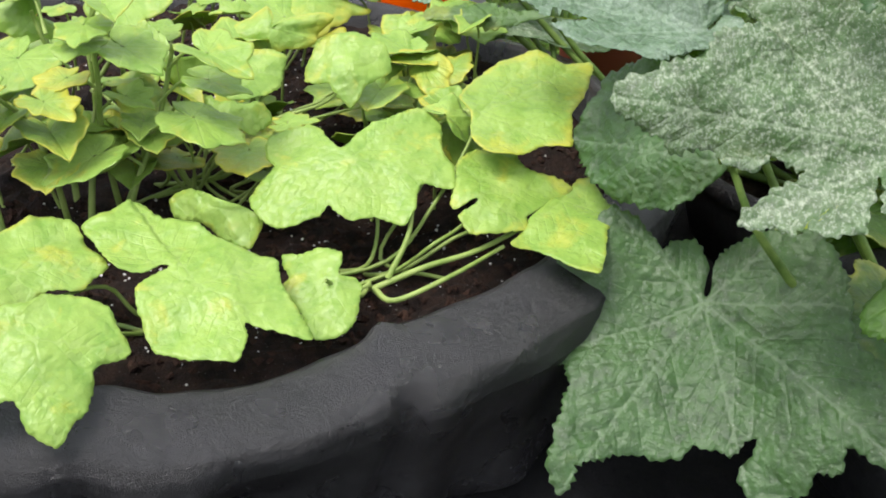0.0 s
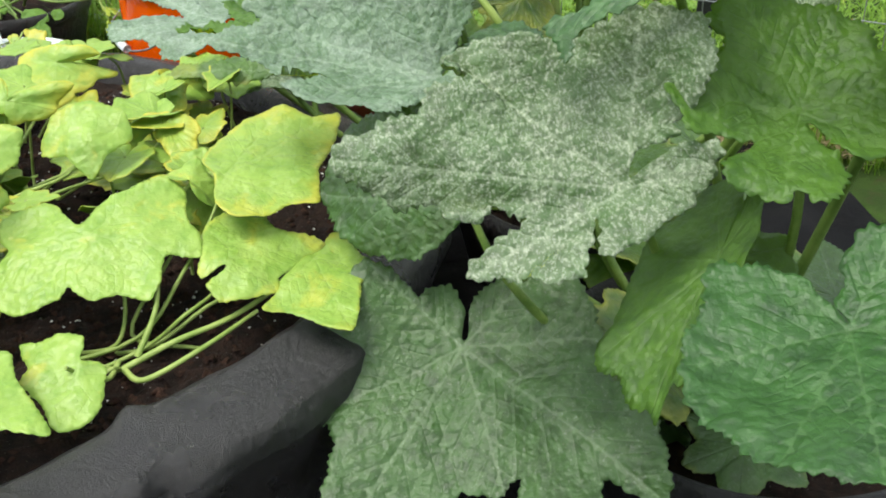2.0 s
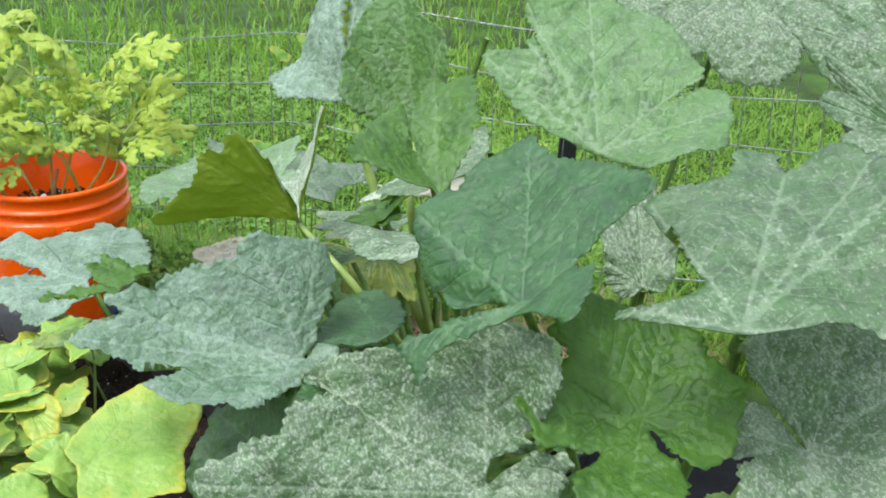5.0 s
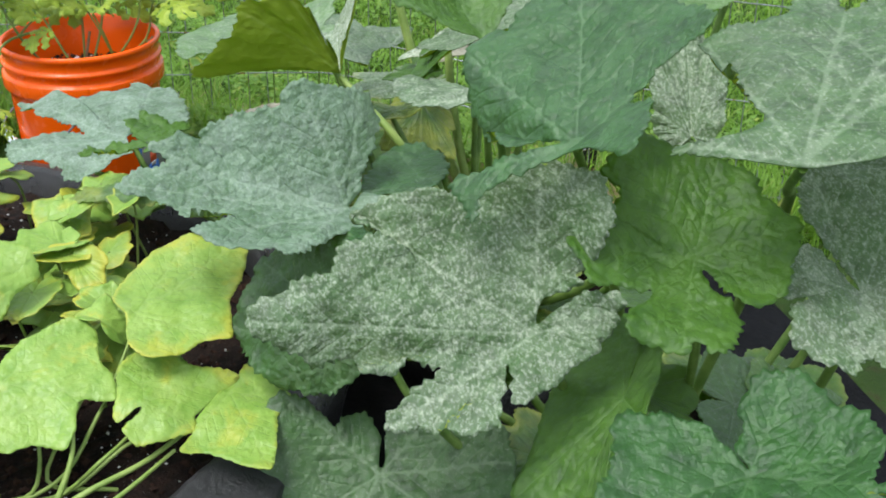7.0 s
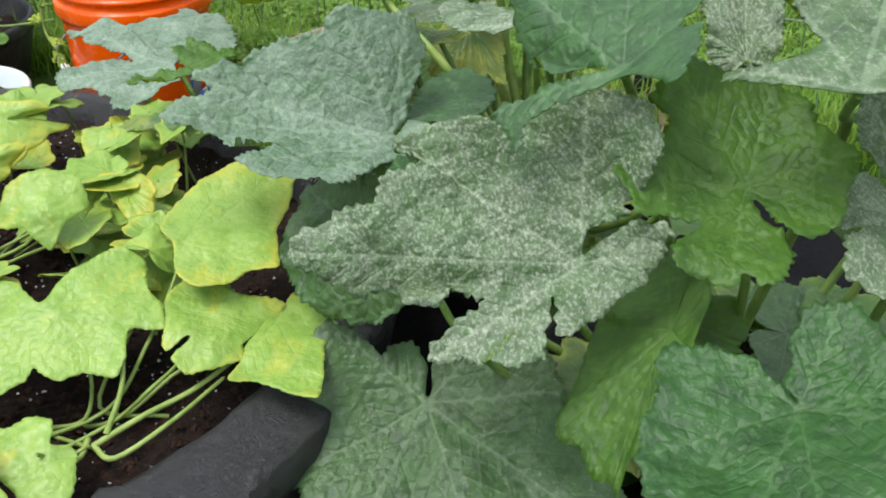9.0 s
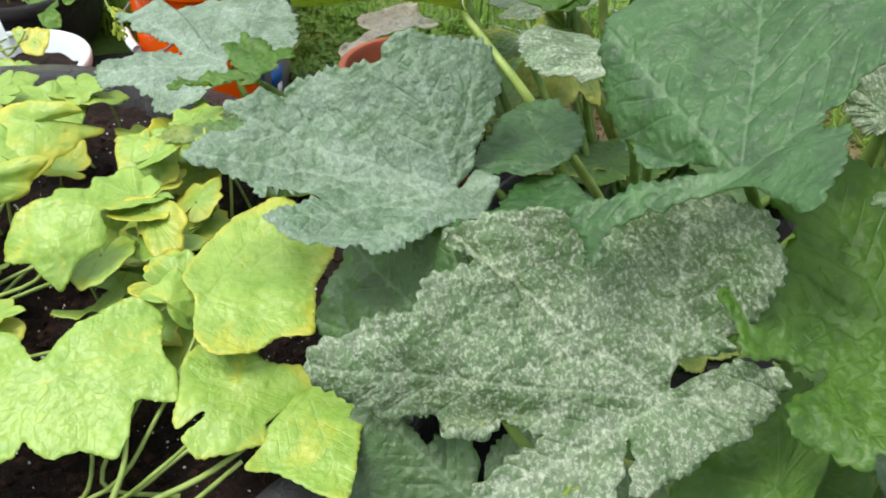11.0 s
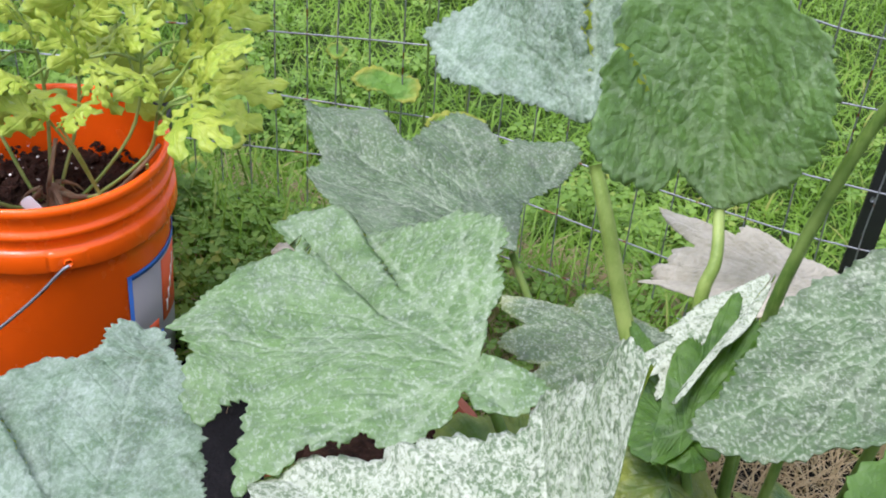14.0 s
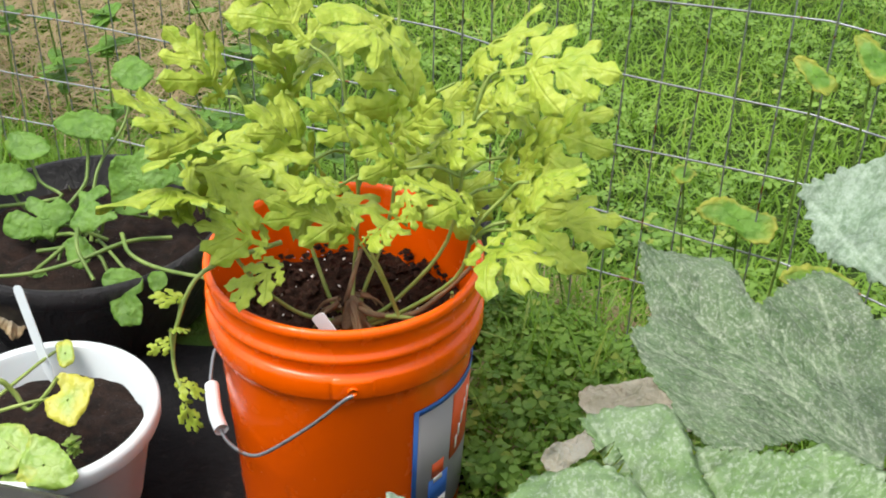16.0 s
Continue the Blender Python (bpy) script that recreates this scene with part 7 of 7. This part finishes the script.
# ---- seedling in the white pot ----
seedling = thing("seedling", (WHITE_POT[0], WHITE_POT[1], 0.195), "drooping squash seedling with yellowing leaves in a white pot", "seedling")
SD = (CUKE_TOP, CUKE_UNDER)
stalk(seedling, [(-0.47, 2.20, 0.196), (-0.455, 2.205, 0.26), (-0.43, 2.22, 0.285), (-0.415, 2.225, 0.265), (-0.40, 2.22, 0.245), (-0.375, 2.225, 0.27), (-0.365, 2.235, 0.285)], 0.0042, 0.002, PALE_STEM, name="stem")


def seedling_leaf(base, ahead, face, outline, veins, rise, yellow):
    blade(seedling, base, ahead, face, outline, veins, rise, SD, 0.1, yellow, ruffle=0.05, quilt=0.012, spacing=0.009, tooth=0.0012, overlap=0.0)
    b = np.array(base, float)
    stalk(seedling, [b, b + np.array((-0.02, 0.012, -0.008)), b * 0.5 + np.array((-0.47, 2.20, 0.25)) * 0.5, (-0.465, 2.203, 0.235)], 0.0017, 0.0024, PALE_STEM, sides=6, steps=4)


seedling_leaf((-0.346, 2.215, 0.27), (-0.582, 0.701, 0.412), (0, -0.507, 0.862), ((0, 36), (-76, 35), (-108, 26), (-173, 27), (165, 33), (102, 27), (62, 26), (14, 17)), (0, -76, 165), ((0, 0), (-76, 0), (165, 0)), 0.55)
seedling_leaf((-0.348, 2.14, 0.24), (0.989, -0.127, -0.075), (0, -0.507, 0.862), ((161, 29), (132, 39), (85, 27), (0, 41), (-25, 38), (-93, 26), (-136, 32)), (132, 0, -136), ((132, 0), (0, 0), (-136, 0)), 0.05)
seedling_leaf((-0.397, 2.16, 0.241), (-0.973, -0.198, -0.116), (0, -0.507, 0.862), ((-57, 33), (-119, 29), (176, 29), (127, 26), (73, 30), (0, 32)), (-119, 127, 0), ((-119, 0), (127, 0), (0, 0)), 0.1)
seedling_leaf((-0.385, 2.12, 0.206), (0.513, -0.74, -0.436), (0, -0.507, 0.862), ((-168, 25), (148, 27), (80, 22), (0, 30), (-68, 33)), (-168, 0), ((-168, 0), (0, 0)), 0.05)
seedling_leaf((-0.408, 2.345, 0.23), (-0.798, 0.519, 0.306), (0, -0.507, 0.862), ((0, 19), (-62, 17), (-179, 15), (128, 19)), (0, -179), ((0, 0), (-179, 0)), 0.3)
sprout = thing("sprout", (-0.345, 2.20, 0.197), "tiny green sprout in the white pot soil", "seedling")
stalk(sprout, [(-0.345, 2.20, 0.195), (-0.344, 2.20, 0.225)], 0.0013, 0.001, PALE_STEM, name="stem", sides=6)
for k in range(9):
    a = k * 2.4
    small_leaf(sprout, ROUND, (-0.344, 2.20, 0.205 + 0.0025 * k), (math.cos(a), math.sin(a), 0.3), 0.013, SD, 0.1, 0.1, wide=0.5)


# ---- grass, clover and straw ----
def blades(name, count, place, length, width, mat, label, seed, lean=0.5, flat=False):
    """Many bent blades as one object: three segments each, tapering."""
    rnd = np.random.RandomState(seed)
    base = np.array([place(rnd) for _ in range(count)])
    n = count
    a = rnd.uniform(0, 6.283, n)
    way = np.stack([np.cos(a), np.sin(a), np.zeros(n)], -1)
    side = np.stack([-np.sin(a), np.cos(a), np.zeros(n)], -1)
    h = length * rnd.uniform(0.45, 1.25, n)
    bend = lean * rnd.uniform(0.3, 1.4, n)
    rows = []
    for t, w in ((0.0, 0.8), (0.45, 1.0), (0.8, 0.65), (1.0, 0.08)):
        rise = t * (1 - 0.3 * bend * t) if not flat else 0.10 * np.sin(np.pi * t) * np.ones(n) + 0.02
        go = bend * t * t if not flat else t * np.ones(n)
        c = base + way * (h * go)[:, None] + np.array([0, 0, 1.0]) * (h * rise)[:, None]
        rows.append(c - side * (width * w * 0.5))
        rows.append(c + side * (width * w * 0.5))
    v = np.stack(rows, 1).reshape(-1, 3)
    o = (np.arange(n) * 8)[:, None]
    f = np.concatenate([o + np.array([[2 * k, 2 * k + 1, 2 * k + 3, 2 * k + 2]]) for k in range(3)], 1).reshape(-1, 4)
    return tagged(part(name, v, f, mat, None), label, "grass", kind="stuff")


def lawn_near(rnd):
    x = rnd.uniform(-2.2, 2.6)
    y = fence_y(x) - 0.06 + 3.2 * rnd.rand() ** 1.5
    return x, y, GROUND - 0.012


def lawn_far(rnd):
    x, y = rnd.uniform(-4, 8), rnd.uniform(4.4, 11)
    return x, max(y, fence_y(x) + 1.2), GROUND - 0.012


def clover_leaves(count, seed):
    rnd = np.random.RandomState(seed)
    v, f = [], []
    for i in range(count):
        x = rnd.uniform(-0.15, 1.5) if rnd.rand() < 0.75 else rnd.uniform(-1.6, 2.4)
        y = fence_y(x) - 0.12 + (0.5 if rnd.rand() < 0.35 else 2.2) * rnd.rand()
        if noise.noise((x * 3.2, y * 3.2, 2.0)) < -0.05 and i % 3:
            continue
        if i % 3 == 0:
            x = rnd.uniform(0.10, 0.75)
            y = fence_y(x) - 0.42 * rnd.rand() ** 1.3 * min(1.0, (0.9 - x) * 2)
            if x > 0.40 and rnd.rand() < 0.75:
                continue
        z = GROUND + 0.03 + 0.06 * rnd.rand()
        s = rnd.uniform(0.006, 0.0145)
        t0 = rnd.uniform(0, 6.28)
        tip = rnd.normal(size=2) * 0.25
        for k in range(3):
            a = t0 + k * 2.094
            d, e = np.array((math.cos(a), math.sin(a))), np.array((-math.sin(a), math.cos(a)))
            o = len(v)
            for u, w, h in ((0.08, 0.0, 0.0), (0.65, 0.5, 0.12), (1.12, 0.42, 0.05), (1.0, 0.0, -0.05), (1.12, -0.42, 0.05), (0.65, -0.5, 0.12)):
                q = d * u * s + e * w * s
                v.append((x + q[0], y + q[1], z + h * s + q @ tip))
            f += [(o, o + 1, o + 2, o + 3), (o, o + 3, o + 4, o + 5)]
    return tagged(part("clover", v, f, CLOVER, None), "low green clover growing through the lawn by the fence", "clover", kind="stuff")


blades("grass", 95000, lawn_near, 0.046, 0.0045, GRASS, "lush green lawn grass behind the wire fence", 21, 1.25)
blades("far_grass", 26000, lawn_far, 0.10, 0.008, GRASS, "lush green lawn further off", 22, 0.7)
clover_leaves(12000, 23)
blades("straw", 5200, lambda rnd: (rnd.uniform(-1.9, -0.55), rnd.uniform(3.15, 4.3), GROUND + 0.02 + 0.05 * rnd.rand()), 0.16, 0.003, STRAW, "pale dry straw lying on bare ground", 24, 0.8, True)
blades("dry_grass", 3800, lambda rnd: (lambda x: (x, fence_y(x) + rnd.uniform(-0.16, 0.12), GROUND + 0.012 + 0.03 * rnd.rand()))(rnd.uniform(0.12, 1.25)), 0.10, 0.0022, STRAW, "dry brown grass at the foot of the fence", 25, 0.8, True)
blades("fence_grass", 4200, lambda rnd: (lambda x: (x, fence_y(x) + rnd.uniform(-0.16, 0.10), GROUND - 0.01))(rnd.uniform(-1.2, 1.4)), 0.15, 0.0036, GRASS, "longer uncut grass along the wire fence", 26, 0.7)
blades("patch_grass", 2200, lambda rnd: (lambda x: (x, fence_y(x) - 0.40 * rnd.rand() * min(1.0, (0.95 - x) * 2), GROUND - 0.01))(rnd.uniform(0.10, 0.50)), 0.11, 0.0030, GRASS, "loose green grass between the bucket and the fence", 27, 0.9)
blades("dry_twigs", 160, lambda rnd: (rnd.uniform(0.10, 0.42), rnd.uniform(2.28, 2.62), GROUND + 0.02 + 0.03 * rnd.rand()), 0.17, 0.0032, STRAW, "thin dry stems lying on dark soil beside the bucket", 28, 0.8, True)
blades("dry_mulch", 110, lambda rnd: (rnd.normal(0.12, 0.024), rnd.normal(0.862, 0.008), GROUND + 0.015 + 0.02 * rnd.rand()), 0.03, 0.0028, STRAW, "small tuft of pale dry mulch beside the felt bed", 29, 0.8, True)
blades("dry_patch", 2600, lambda rnd: (lambda x: (x, fence_y(x) - 0.40 * rnd.rand() + 0.03, GROUND))(rnd.uniform(0.38, 0.95)), 0.085, 0.0026, STRAW, "dead brown grass standing behind the squash stalks", 30, 1.1)
